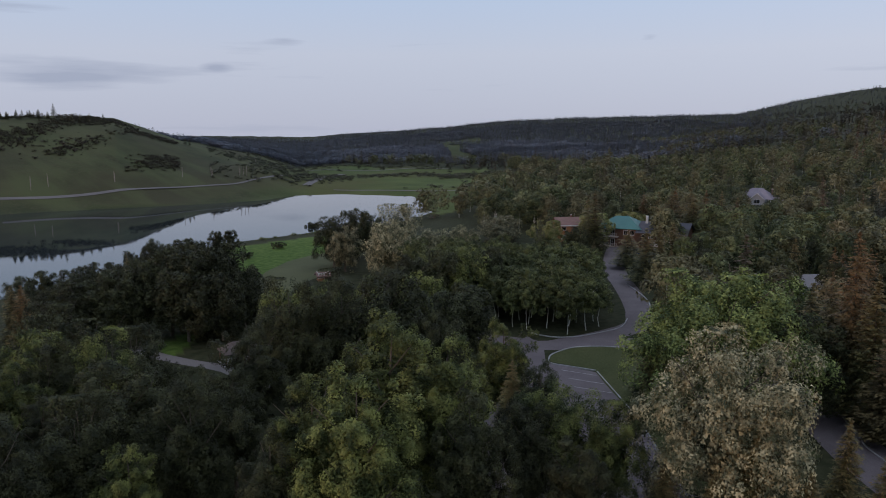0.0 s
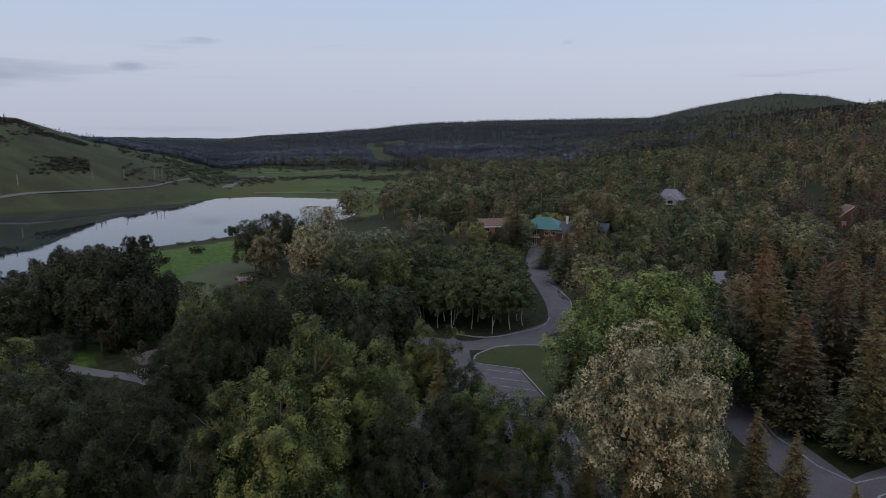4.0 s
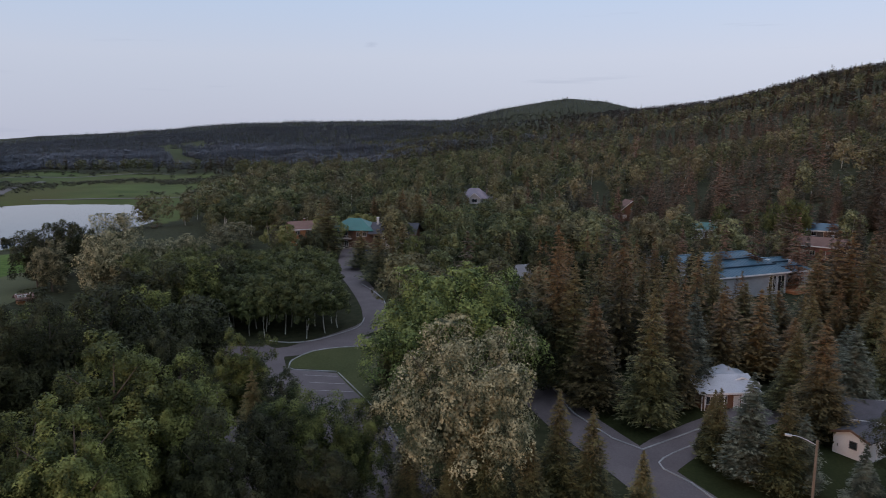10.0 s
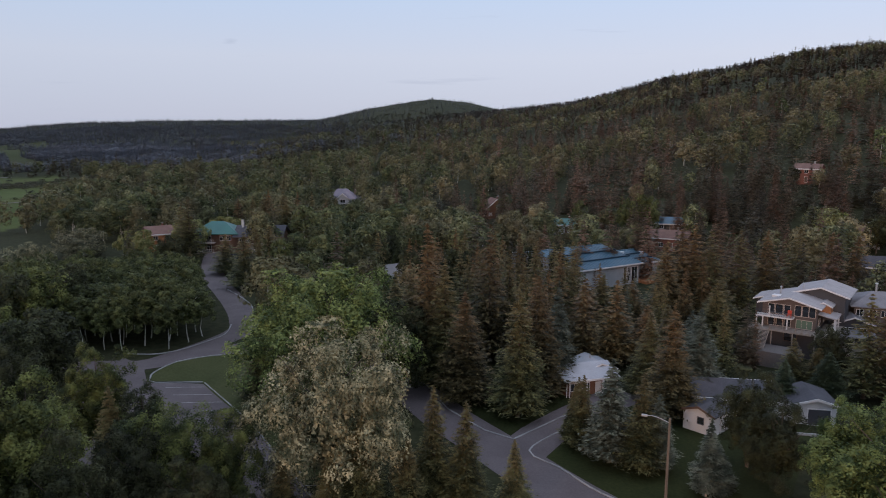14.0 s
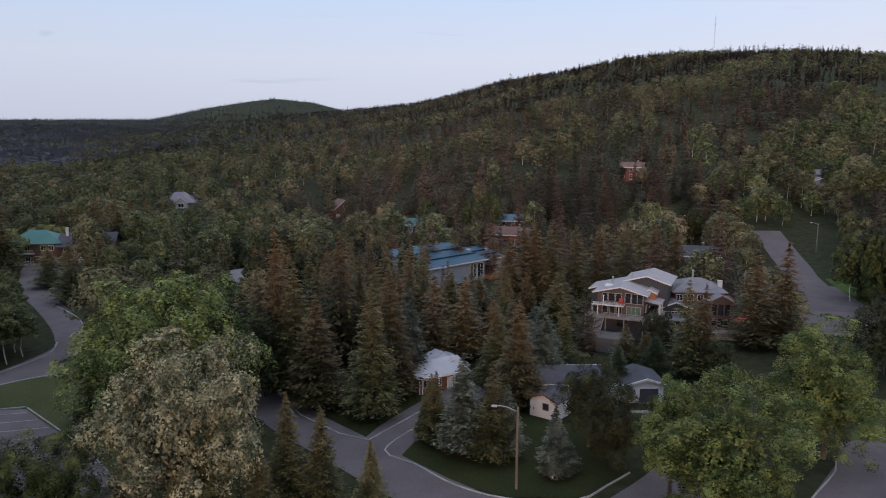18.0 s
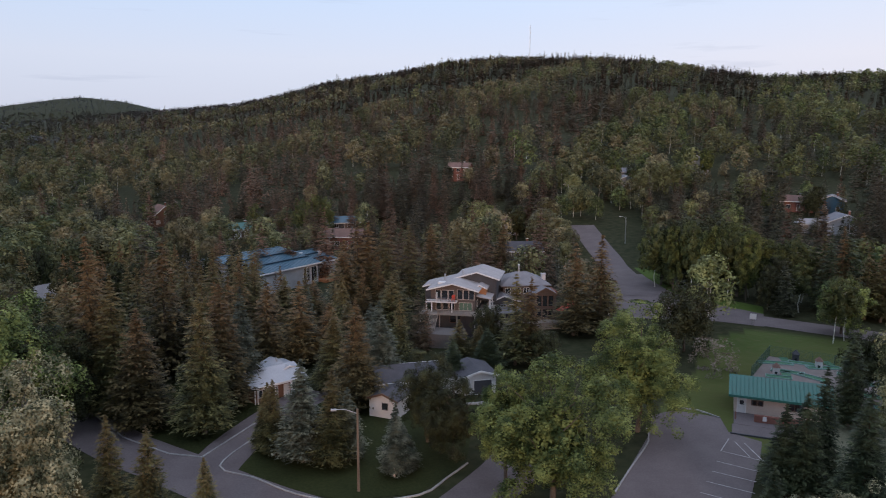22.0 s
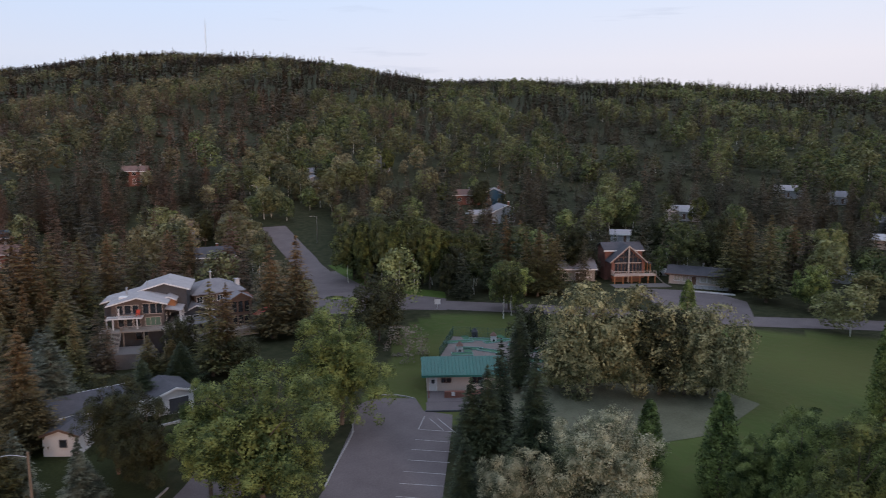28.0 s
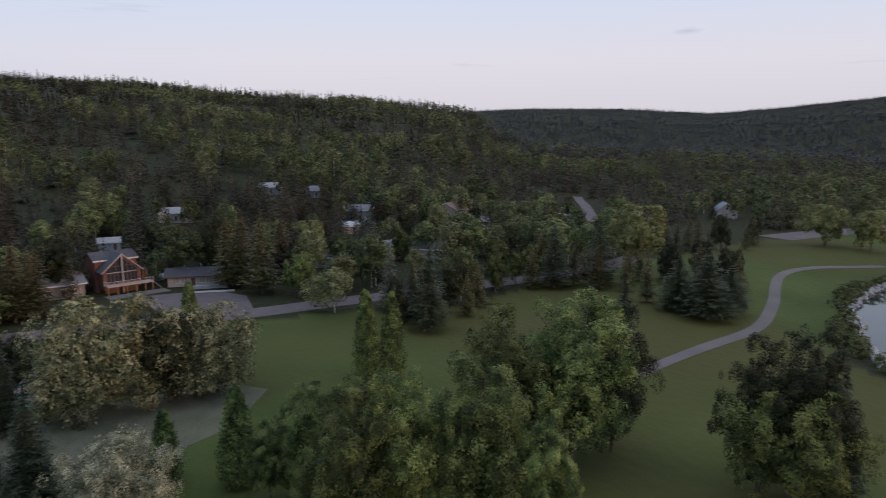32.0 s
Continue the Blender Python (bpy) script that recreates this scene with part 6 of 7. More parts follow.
def hall(x, y):
    """Two blocks under low metal roofs laid in three steps, turned half away from the car parks."""
    ob = thing("community_hall", x, y, level(x, y), facing(x, y, 47), "long grey hall with stepped blue metal roofs and orange deck", "hall")
    for x0, x1, y0, y1, h, pitch in ((-15, 6, 0, 27, 5.0, 0.19), (6.2, 16.5, 3, 20, 4.1, 0.19)):
        top = gabled(ob, x0, x1, y0, y1, -1, h, grey_wall, roof_blue, pitch, 0.7, "x", trim=white_trim)
        my = (y0 + y1) / 2
        seams(ob, x0 - 0.5, x1 + 0.5, my, top + 0.27, y0 - 0.6, h + 0.15, int((x1 - x0) * 1.2), roof_blue)
        for k in (1, 2):
            f = k / 3
            yy, zz = y0 - 0.7 + (my - y0 + 0.7) * f, h + 0.12 + (top - h + 0.12) * f
            part("roof_step", boxed(x0 - 0.7, yy - 0.3, zz, x1 + 0.7, yy + 0.25, zz + 0.28), roof_step, ob, "dark ledge between two courses of roofing")
        part("ridge_cap", boxed(x0 - 0.7, my - 0.2, top + 0.2, x1 + 0.7, my + 0.2, top + 0.34), roof_blue, ob)
    for u in (1.2, 2.4):
        opening(ob, "-y", u, 0.8, 0.8, 3.4, -0.02)
    opening(ob, "-y", 4.4, 0.6, 1.9, 3.6, -0.02, bars=1)
    for u in (8.0, 10.5, 13.5):
        opening(ob, "-y", u, 1.0, 1.2, 1.6, 2.98)
    for u in (9, 14):
        opening(ob, "+x", u, 1.2, 1.4, 1.2, 16.52)
    vent(ob, 9.0, 8.5, 5.2, 1.0, 0.4)
    vent(ob, 14.5, 7.0, 5.0, 1.0, 0.32)
    d = part("deck", boxed(6.2, -2.5, -0.2, 14.5, 2.9, 0.6), orange_wood, ob, "orange stained deck")
    railing(d, (6.3, -2.4), (14.4, -2.4), 0.6, orange_wood, 1.0, 1.4)
    clear_view(x, y, 16, level(x, y) + 5.0)


def lodge(x, y):
    ob = thing("lodge", x, y, level(x, y), facing(x, y, -14), "lodge with green metal roof, dark brown walls and balconies", "lodge")
    t = hipped(ob, -13, 0, 1, 12, -1, 6.0, brown_wood, roof_green, 0.5, 0.9)
    gabled(ob, 0.2, 14, 0, 12, -1, 5.0, brown_wood, roof_dark, 0.42, 0.8, "x", trim=brown_trim)
    part("wall", boxed(5.0, -0.25, -1, 13.8, -0.02, 2.9), white_paint, ob, "white rendered lower wall")
    for z in (0.2, 3.2):
        b = part("balcony", boxed(-13.4, -1.2, z - 0.2, -6.0, 0.98, z), beige, ob)
        railing(b, (-13.3, -1.1), (-6.1, -1.1), z, beige)
        for u in (-12, -10, -8):
            opening(ob, "-y", u, z + 0.1, 1.2, 2.0, 0.98, "door", glass)
    for u in (-4, -2):
        opening(ob, "-y", u, 3.8, 1.2, 1.3, 0.98)
    for u in (2, 4, 7, 10):
        opening(ob, "-y", u, 3.3, 1.2, 1.2, -0.02)
    opening(ob, "-y", 12.2, 2.2, 1.6, 1.7, -0.27)
    chimney(ob, 1.5, 5.0, 6.0, 9.4, white_paint, 0.7)
    st = part("stairs", boxed(4.9, -1.4, 2.6, 5.1, -0.3, 2.9), brown_wood, ob)
    for k in range(12):
        part("tread", boxed(5.1 + 0.4 * k, -1.4, 2.6 - 0.24 * k, 5.5 + 0.4 * k, -0.3, 2.66 - 0.24 * k), brown_wood, st)
    clear_view(x, y, 12, level(x, y) + 4.0)


def manor(x, y):
    ob = thing("manor_house", x, y, level(x, y) - 1.8, facing(x, y, -10), "large pale house with several grey roofs among trees", "house")
    hipped(ob, -8, 6, 0, 11, -1, 4.6, grey_wall, roof_lilac, 0.75, 0.6)
    gabled(ob, -2.5, 3.5, -2.5, 6, -1, 4.4, grey_wall, roof_lilac, 0.85, 0.5, "y", trim=white_trim)
    hipped(ob, 6.2, 13, 1, 9, -1, 3.4, grey_wall, roof_lilac, 0.55, 0.6)
    for z in (0.3, 2.5):
        for u in (-6.6, -4.4, 5.0):
            opening(ob, "-y", u, z, 1.2, 1.4, -0.02)
        opening(ob, "-y", 0.5, z, 2.4, 1.6, -2.52)
    chimney(ob, 5.5, 5, 6.0, 8.6, umber, 0.7)
    clear_view(x, y, 10, level(x, y) + 5.0)


def kiosk(x, y):
    """Ticket kiosk at the end of the car park: green metal roof, red-brown counter, paved porch."""
    ob = thing("kiosk", x, y, 0, facing(x, y, 4), "beige kiosk with green metal roof, white door and red-brown counter", "kiosk")
    t = gabled(ob, -4.6, 6.4, 0, 6.5, -0.3, 2.7, beige, roof_green, 0.38, 0.75, "x", trim=roof_green)
    seams(ob, -5.2, 7.0, 3.25, t + 0.3, -0.7, 2.75, 24, roof_green)
    opening(ob, "-y", -3.7, 0.1, 0.95, 2.05, -0.02, "door", white_paint, bars=0)
    opening(ob, "-y", -3.7, 1.2, 0.5, 0.6, -0.07, casing=white_trim, bars=0)
    for u in (-2.2, -1.45):
        opening(ob, "-y", u, 1.35, 0.55, 0.6, -0.02, casing=brown_trim, bars=0)
    opening(ob, "-y", 2.6, 1.2, 1.8, 0.9, -0.02, casing=brown_trim, bars=1)
    part("counter", boxed(-2.2, -2.9, -0.1, 3.4, -2.5, 1.0), red_brick, ob, "red-brown boarded counter front")
    part("notice", boxed(-1.2, -2.93, 0.35, -0.75, -2.905, 0.95), white_trim, ob)
    part("porch", boxed(-4.6, -4.4, -0.3, 6.0, -0.03, 0.1), asphalt, ob)
    part("step", boxed(-4.8, -7.6, -0.3, 5.0, -4.45, 0.09), asphalt, ob)
    part("kerb", boxed(-5.0, -7.85, -0.3, 5.0, -7.62, 0.2), dark_paint, ob)
    for u in (-4.4,):
        part("post", boxed(u - 0.08, -2.8, 0.1, u + 0.08, -2.64, 1.1), red_brick, ob)
    clear_view(x, y, 10, 0.0)
    return ob


def cabin(x, y):
    ob = thing("cabin", x, y, level(x, y), facing(x, y, 28), "small cabin with pale metal roof and satellite dish", "cabin")
    gabled(ob, -5, 4, 0, 8, -0.5, 2.9, brown_wood, roof_white, 0.3, 0.8, "x", trim=white_trim)
    gabled(ob, 0.5, 5.5, 3, 9, -0.5, 3.2, brown_wood, roof_white, 0.34, 0.6, "y", trim=white_trim)
    for u in (-3.6, -1.4):
        opening(ob, "-y", u, 0.9, 1.3, 1.2, -0.02)
    opening(ob, "-y", 1.0, 0.05, 0.95, 2.0, -0.02, "door", white_paint, bars=0)
    opening(ob, "-y", 2.8, 0.9, 1.3, 1.2, -0.02)
    bm = tube(bmesh.new(), (2.6, -0.5, 3.0), (2.6, -0.5, 3.6), 0.04, 0.04, 6)
    tube(bm, (2.6, -0.55, 3.6), (2.45, -0.7, 3.72), 0.1, 0.42, 12)
    part("satellite_dish", bm, steel, ob)
    for u in (-5.3, 4.3):
        part("downpipe", boxed(u, -0.6, 0, u + 0.12, -0.48, 2.6), white_trim, ob)
    part("deck", boxed(-5, -2.4, -0.3, 4, -0.05, 0.05), weathered, ob)
    for u in (-4.8, -1.5, 1.5, 3.8):
        part("column", boxed(u - 0.08, -0.8, 0.05, u + 0.08, -0.64, 2.65), white_trim, ob)
    vent(ob, 2.6, 6.5, 4.0, 0.6, 0.12)
    ob.scale = (0.8, 0.8, 0.85)
    clear_view(x, y, 8, 2.4)


def shed(x, y):
    ob = thing("shed", x, y, level(x, y), facing(x, y, -28), "small white shed with dark roof and one window", "shed")
    gabled(ob, -2.0, 2.0, 0, 4.5, -0.3, 2.5, white_paint, roof_dark, 0.36, 0.22, "y", thick=0.12, trim=brown_trim)
    opening(ob, "-y", 0.3, 1.25, 0.7, 0.75, -0.02, casing=dark_paint, bars=0)
    opening(ob, "+x", 2.2, 0.05, 0.9, 1.9, 2.02, "door", white_paint, bars=0)
    clear_view(x, y, 4.2, 0.2)


def long_cabin(x, y):
    ob = thing("long_cabin", x, y, level(x, y), facing(x, y, 14), "low white cabin with slate-grey roof and open carport", "cabin")
    gabled(ob, -7, 4.5, 0, 7, -0.5, 2.6, white_paint, roof_dark, 0.32, 0.6, "x", trim=white_trim)
    for u in (-5, -2.2, 0.8):
        opening(ob, "-y", u, 0.9, 1.4, 1.1, -0.02)
    gabled(ob, 4.6, 9.4, -1.0, 5, -0.3, 2.7, white_paint, roof_dark, 0.3, 0.4, "y", thick=0.14, trim=white_trim)
    opening(ob, "-y", 7.4, 0.1, 2.6, 2.0, -1.02, "door", dark_paint, white_trim, 0)
    part("path_edge", boxed(-3.0, -4.6, -0.2, 9.0, -4.3, 0.3), concrete, ob)
    clear_view(x, y, 10, 2.6)


deck_house(39.6, 120.2)
terrace_house(54.7, 124.3)
gable_house(152.5, 101.7)
bungalow(161.4, 87.9)
hall(17.9, 173.4)
lodge(-93.8, 204.2)
manor(-100.7, 344.4)
KIOSK = (67.3, 72.3)
kiosk(*KIOSK)
cabin(6.9, 98.0)
shed(18.8, 86.6)
long_cabin(26.8, 92.3)
cottage("house", 37.8, 229.8, -12, 12, 9, 3.6, red_brick, roof_brown, "red-brown bungalow with brown hip roof and white windows", seen=0.2)
cottage("house", -119.9, 206.6, 12, 7.5, 9, 5.4, orange_wood, roof_brown, "orange timber two-storey house with cars outside", storeys=2, seen=0.4)
cottage("house", 99.6, 296.4, -12, 9, 8, 5.2, red_brick, roof_brown, "dark red two-storey house on the slope", storeys=2, seen=0.95)
cottage("house", 157.4, 257.2, 10, 8, 8, 3.0, grey_wall, roof_grey, "small pale grey house among spruces", "front", seen=0.95)
cottage("house", 209.6, 281.8, -10, 9, 8, 4.6, grey_wall, roof_grey, "pale grey gabled house among tall trees", "front", 0.6, seen=0.95)
cottage("house", 196.3, 208.9, 5, 13, 8, 3.4, red_brick, roof_brown, "brown-red bungalow with white trim", seen=0.95)
cottage("house", 205.5, 200.5, 0, 8, 8, 4.2, roof_blue, roof_grey, "blue-walled house with white trim", "front", seen=0.95)
cottage("house", 188.5, 179.4, 20, 12, 9, 3.2, grey_wall, roof_grey, "grey house with a pale gabled roof", "front", seen=0.95)
cottage("garage", 181.0, 184.2, 0, 5, 6, 2.6, grey_wall, roof_pale, "pale grey garage beside a drive", chim=False, category="garage")
cottage("house", 145.8, 115.2, 10, 12, 9, 3.2, weathered, roof_grey, "grey-brown bungalow with grey roof and white trim", seen=0.15)
cottage("garage", 197.4, 135.0, 0, 6, 5, 2.6, grey_wall, roof_pale, "small grey outbuilding with a pale roof", chim=False, category="garage")
cottage("house", 239.5, 136.7, 0, 11, 8, 3.0, grey_wall, roof_pale, "low house with a pale metal roof", seen=0.95)
cottage("house", 265.3, 74.6, -8, 15, 8, 4.4, grey_wall, roof_grey, "pale grey house with a long porch", seen=0.95)
cottage("garage", 246.3, 74.2, 5, 7, 6, 2.6, beige, roof_white, "beige garage with a pale roof", chim=False, category="garage")
cottage("house", 267.3, 40.5, -20, 11, 10, 6.2, beige, roof_brown, "tan two-storey house with orange trim", "front", 0.55, 0.2, 2)
cottage("house", 272.8, 28.0, 0, 7, 7, 3.0, roof_blue, roof_grey, "small blue-grey cabin with grey roof", seen=0.65)
cottage("house", 300.9, 0.2, -5, 10, 6, 3.2, grey_wall, roof_pale, "grey cabin with a flat pale roof", pitch=0.12, seen=0.95)
cottage("garage", 211.2, 50.4, 25, 9, 9, 3.2, white_paint, roof_grey, "large white garage with grey roof", chim=False, category="garage", seen=0.65)
cottage("house", 213.1, 36.2, -5, 20, 9, 3.0, grey_wall, roof_dark, "long low house with slate-grey roof", seen=0.70)
cottage("house", 194.2, 65.8, 5, 14, 8, 2.8, grey_wall, roof_grey, "low grey house behind spruces", seen=0.80)
cottage("house", 332.9, -72.6, 12, 9, 8, 3.4, grey_wall, roof_blue, "pale grey-gabled house with blue-grey roof", "front", 0.7, 1.0)
cottage("house", 213.6, 288.8, 0, 7, 6, 3.6, white_paint, roof_grey, "white gabled house up the slope", "front", 0.6, 1.0)
cottage("house", 165.6, 271.1, 8, 8, 7, 3.2, grey_wall, roof_grey, "pale grey cottage among aspens", seen=0.95)
cottage("house", 40.4, 252.2, 0, 13, 8, 2.6, dark_paint, roof_blue, "house with blue metal roof behind aspens", seen=0.75)
cottage("house", 5.2, 260.5, 0, 13, 8, 3.0, white_paint, roof_green, "low white building with teal roof", seen=0.65)
cottage("house", -22.1, 297.5, 20, 9, 8, 4.0, brown_wood, roof_brown, "brown cabin with steep roof in the woods", "front", 0.8, 0.97)
cottage("house", 87.7, 216.4, 0, 10, 8, 3.4, grey_wall, roof_brown, "house half hidden by aspens", seen=0.80)
cottage("house", 79.4, 183.6, 10, 11, 9, 5.0, dark_paint, roof_dark, "dark two-storey house behind spruces", storeys=2, seen=0.99)
cottage("house", 308.4, 128.8, 0, 11, 8, 3.0, grey_wall, roof_pale, "low house with pale roof among trees", seen=0.95)
cottage("house", 307.0, 107.0, 0, 9, 8, 3.0, grey_wall, roof_grey, "small pale grey house in the woods", seen=0.95)
cottage("cabin", -36.3, 168.7, 30, 10, 8, 2.8, grey_wall, roof_pale, "cabin with pale grey roof under spruces", seen=0.80, chim=False, category="cabin")


def shelter(x, y):
    ob = thing("picnic_shelter", x, y, level(x, y), facing(x, y, 15), "open picnic shelter with brown shingle roof on posts", "shelter")
    zt = 4.2
    c = [(-4, -3, 2.5), (4, -3, 2.5), (4, 3, 2.5), (-4, 3, 2.5)]
    a, b = (-1.6, 0, zt), (1.6, 0, zt)
    for pts in ([c[0], c[1], b, a], [c[2], c[3], a, b], [c[1], c[2], b], [c[3], c[0], a]):
        part("roof", slab(bmesh.new(), pts, 0.15), umber, ob)
    for u in (-3.5, 0, 3.5):
        for v in (-2.5, 2.5):
            part("post", boxed(u - 0.1, v - 0.1, -0.3, u + 0.1, v + 0.1, 2.45), brown_wood, ob)
    part("floor_slab", boxed(-4, -3, -0.3, 4, 3, 0.08), concrete, ob)
    part("table", boxed(-1, -0.4, 0.7, 1, 0.4, 0.78), brown_wood, ob)
    ob.scale = (0.75, 0.75, 0.8)
    clear_view(x, y, 5, 1.0)


shelter(-95.4, 63.3)
cottage("hut", -132.8, 112.7, 10, 2.6, 2.6, 1.4, orange_wood, roof_brown, "tiny orange hut with brown roof", trim=brown_trim, chim=False, category="hut")

# views kept open along the roads
for cx, cy in ((-57, 127), (-66, 143), (-54, 116), (-80, 163), (-105, 215), (100, 110), (108, 99), (119, 82), (94, 130), (90, 140), (129, 67), (137, 58), (-100.9, 58.6), (-106.2, 57.3)):
    clear_view(cx, cy, 7, 0.0)
clear_view(-142.4, 111.3, 18, 0.0)
clear_view(-174.9, 128.7, 26, -1.0)
for cx, cy, cz in ((-151.0, 181.8, 3.0), (-142.1, 205.0, 3.0), (-151.2, 146.6, 1.0), (-160.5, 167.2, 3.0)):
    clear_view(cx, cy, 12, cz)

for cx, cy in ((318.6, -14.2), (342.8, -13.3), (383.5, -11.8), (413.0, -10.8)):
    clear_view(cx, cy, 5, level(cx, cy))
for cx, cy in ((112.3, 205.3), (111.0, 199.5), (109.2, 192.3), (107.3, 185.0), (105.9, 178.6), (100.9, 164.4), (98.5, 153.9)):
    clear_view(cx, cy, 5, level(cx, cy))

# ---------------------------------------------------------------- groves filled at random between the trees above
def grove(poly, n, kinds, h0, h1, ratio, gap, seed):
    g = np.random.default_rng(seed)
    xs, ys = [p[0] for p in poly], [p[1] for p in poly]
    made = 0
    for _ in range(n * 12):
        x, y = g.uniform(min(xs), max(xs)), g.uniform(min(ys), max(ys))
        if made >= n:
            break
        if not in_poly(np.array([x]), np.array([y]), poly)[0] or lake_distance(np.array([x]), np.array([y]))[0] < 3:
            continue
        if any(math.hypot(x - t[0], y - t[1]) < gap + 0.25 * t[3] for t in TREES):
            continue
        if any(in_poly(np.array([x]), np.array([y]), p)[0] for p in PAVED):
            continue
        h = g.uniform(h0, h1)
        top, az = (level(x, y) + h - EYE_HEIGHT) / math.hypot(x, y), math.degrees(math.atan2(x, y))
        if any(abs(az - q[0]) < q[1] + 0.4 and math.hypot(x, y) < q[2] and top > (q[3] - EYE_HEIGHT) / q[2] for q in HOLES):
            continue
        tree(kinds[int(g.integers(0, len(kinds)))], round(x, 1), round(y, 1), h, h * ratio * g.uniform(0.85, 1.2))
        made += 1


grove([(-78.1, 105.3), (-69.5, 106.7), (-62.5, 108.7), (-58.0, 119.6), (-62.2, 130.6), (-73.6, 147.3), (-85.6, 149.4), (-104.7, 139.7), (-115.8, 125.5), (-96.1, 106.7)], 100, ["aspen"], 8.4, 11.0, 0.27, 2.2, 21)
grove([(-105.7, 90.5), (-92.5, 99.6), (-78.7, 101.2), (-70.7, 90.6), (-80.9, 80.7), (-95.0, 81.0)], 9, ["poplar", "dark"], 8, 10, 0.34, 4.5, 51)
grove([(-68.9, 157.4), (-34.9, 170.9), (-39.7, 193.5), (-78.0, 178.3)], 22, ["aspen", "dark", "spruce"], 8, 12, 0.22, 3.5, 52)
grove([(-121.1, 42.4), (-119.7, 59.6), (-146.3, 67.3), (-151.8, 54.0), (-139.5, 43.7)], 16, ["dark"], 8, 11, 0.3, 4.0, 22)
grove([(-139.0, 56.2), (-132.2, 69.6), (-122.1, 86.4), (-143.9, 101.4), (-184.0, 121.1), (-181.7, 99.9), (-162.5, 71.2)], 26, ["dark"], 7.5, 10.0, 0.27, 3.6, 23)
grove([(-100, 30), (-82, 62), (-70, 76), (-66, 50), (-52, 30), (-60, 10), (-90, 0)], 22, ["dark", "poplar", "dark"], 11, 14, 0.3, 5.0, 24)
grove([(-79.8, 56.7), (-101.7, 74.0), (-104.1, 92.0), (-90.1, 103.1), (-62.0, 89.8), (-47.2, 68.4)], 20, ["dark", "poplar"], 11, 14, 0.32, 4.5, 25)
grove([(-19.2, 101.2), (1.5, 107.5), (3.6, 126.6), (8.3, 143.9), (-29.4, 136.3), (-27.2, 116.9)], 26, ["rust", "spruce", "rust"], 13, 18, 0.17, 3.2, 26)
grove([(-29.4, 136.3), (8.3, 143.9), (4.2, 164.0), (-44.5, 167.0)], 24, ["rust", "spruce", "dark"], 11, 15, 0.18, 4.0, 27)
grove([(4.0, 117.8), (30.3, 122.0), (27.2, 148.4), (2.3, 149.9)], 18, ["spruce", "rust", "blue"], 10, 14, 0.18, 3.6, 28)
grove([(95.0, 131.8), (126.7, 103.7), (131.9, 112.3), (109.5, 132.6)], 14, ["aspen", "dark"], 9, 12, 0.22, 3.0, 29)
grove([(177.9, 5.1), (167.0, -10.9), (156.9, -21.1), (197.7, -24.7), (202.4, 4.3)], 10, ["spruce"], 8, 12, 0.2, 3.5, 31)
grove([(147.2, -23.2), (159.7, -40.3), (201.1, -48.7), (190.1, -28.0)], 12, ["spruce", "dark"], 8, 12, 0.22, 3.2, 32)
grove([(215.0, -17.0), (231.3, -59.0), (264.3, -72.8), (250.2, -19.6)], 14, ["spruce", "dark", "spruce"], 9, 13, 0.2, 4.0, 33)
grove([(128.5, 30.0), (134.1, 20.0), (151.7, 15.2), (149.2, 32.2)], 8, ["spruce", "dark"], 9, 12, 0.2, 3.2, 34)
grove([(156.1, 23.3), (164.9, 3.4), (193.6, 4.1), (182.3, 27.2)], 12, ["spruce", "dark", "poplar"], 8, 12, 0.22, 4.0, 35)

for k, (cx, cy, cw, ch) in enumerate(SCREENS):
    far = math.hypot(cx, cy)
    for side, back in ((-0.55, 7.0), (0.42, 8.5)):
        f = 1 - back / far
        tx, ty = cx * f + side * cw * cy / far, cy * f - side * cw * cx / far
        if not any(in_poly(np.array([tx]), np.array([ty]), p)[0] for p in PAVED):
            tree(("dark", "spruce", "aspen", "poplar")[(k + (side > 0)) % 4], round(tx, 1), round(ty, 1), 8.5 + (k * 7 % 5), 2.4 + 0.25 * (k % 4))

# ---------------------------------------------------------------- markings, mini golf, poles, cars
def strip(name, p, q, width, z, mat, parent=None):
    p, q = Vector((*p, z)), Vector((*q, z))
    d = (q - p).normalized()
    n = Vector((-d.y, d.x, 0)) * width / 2
    bm = bmesh.new()
    slab(bm, [p + n, p - n, q - n, q + n], 0.012)
    return part(name, bm, mat, parent)


for a, b in (((51.9, 63.4), (54.6, 59.9)), ((49.8, 61.5), (52.7, 58.0)), ((47.7, 59.7), (50.8, 56.0)), ((45.6, 57.8), (48.6, 54.2)), ((43.6, 55.9), (46.6, 52.4)),
             ((41.6, 54.0), (44.5, 50.4)), ((54.1, 65.5), (57.0, 61.8)), ((57.4, 68.2), (54.1, 65.5)), ((57.4, 67.2), (56.2, 63.1)), ((58.2, 66.5), (57.0, 62.2))):
    strip("bay_line", a, b, 0.11, 0.08, line_paint, lot_b)
a0, a1 = Vector((*(-54.4, 90.6), 0)), Vector((*(-48.6, 91.8), 0))
k0, k1 = Vector((*(-48.6, 93.7), 0)), Vector((*(-36.5, 81.4), 0))
along, across = (k1 - k0).normalized(), (a1 - a0).normalized()
for k in range(15):
    e = k0 + along * (1.6 + 3.6 * k) - across * 0.6
    strip("bay_line", (e - across * 5.4).to_2d(), e.to_2d(), 0.11, 0.08, line_paint, lot_a)

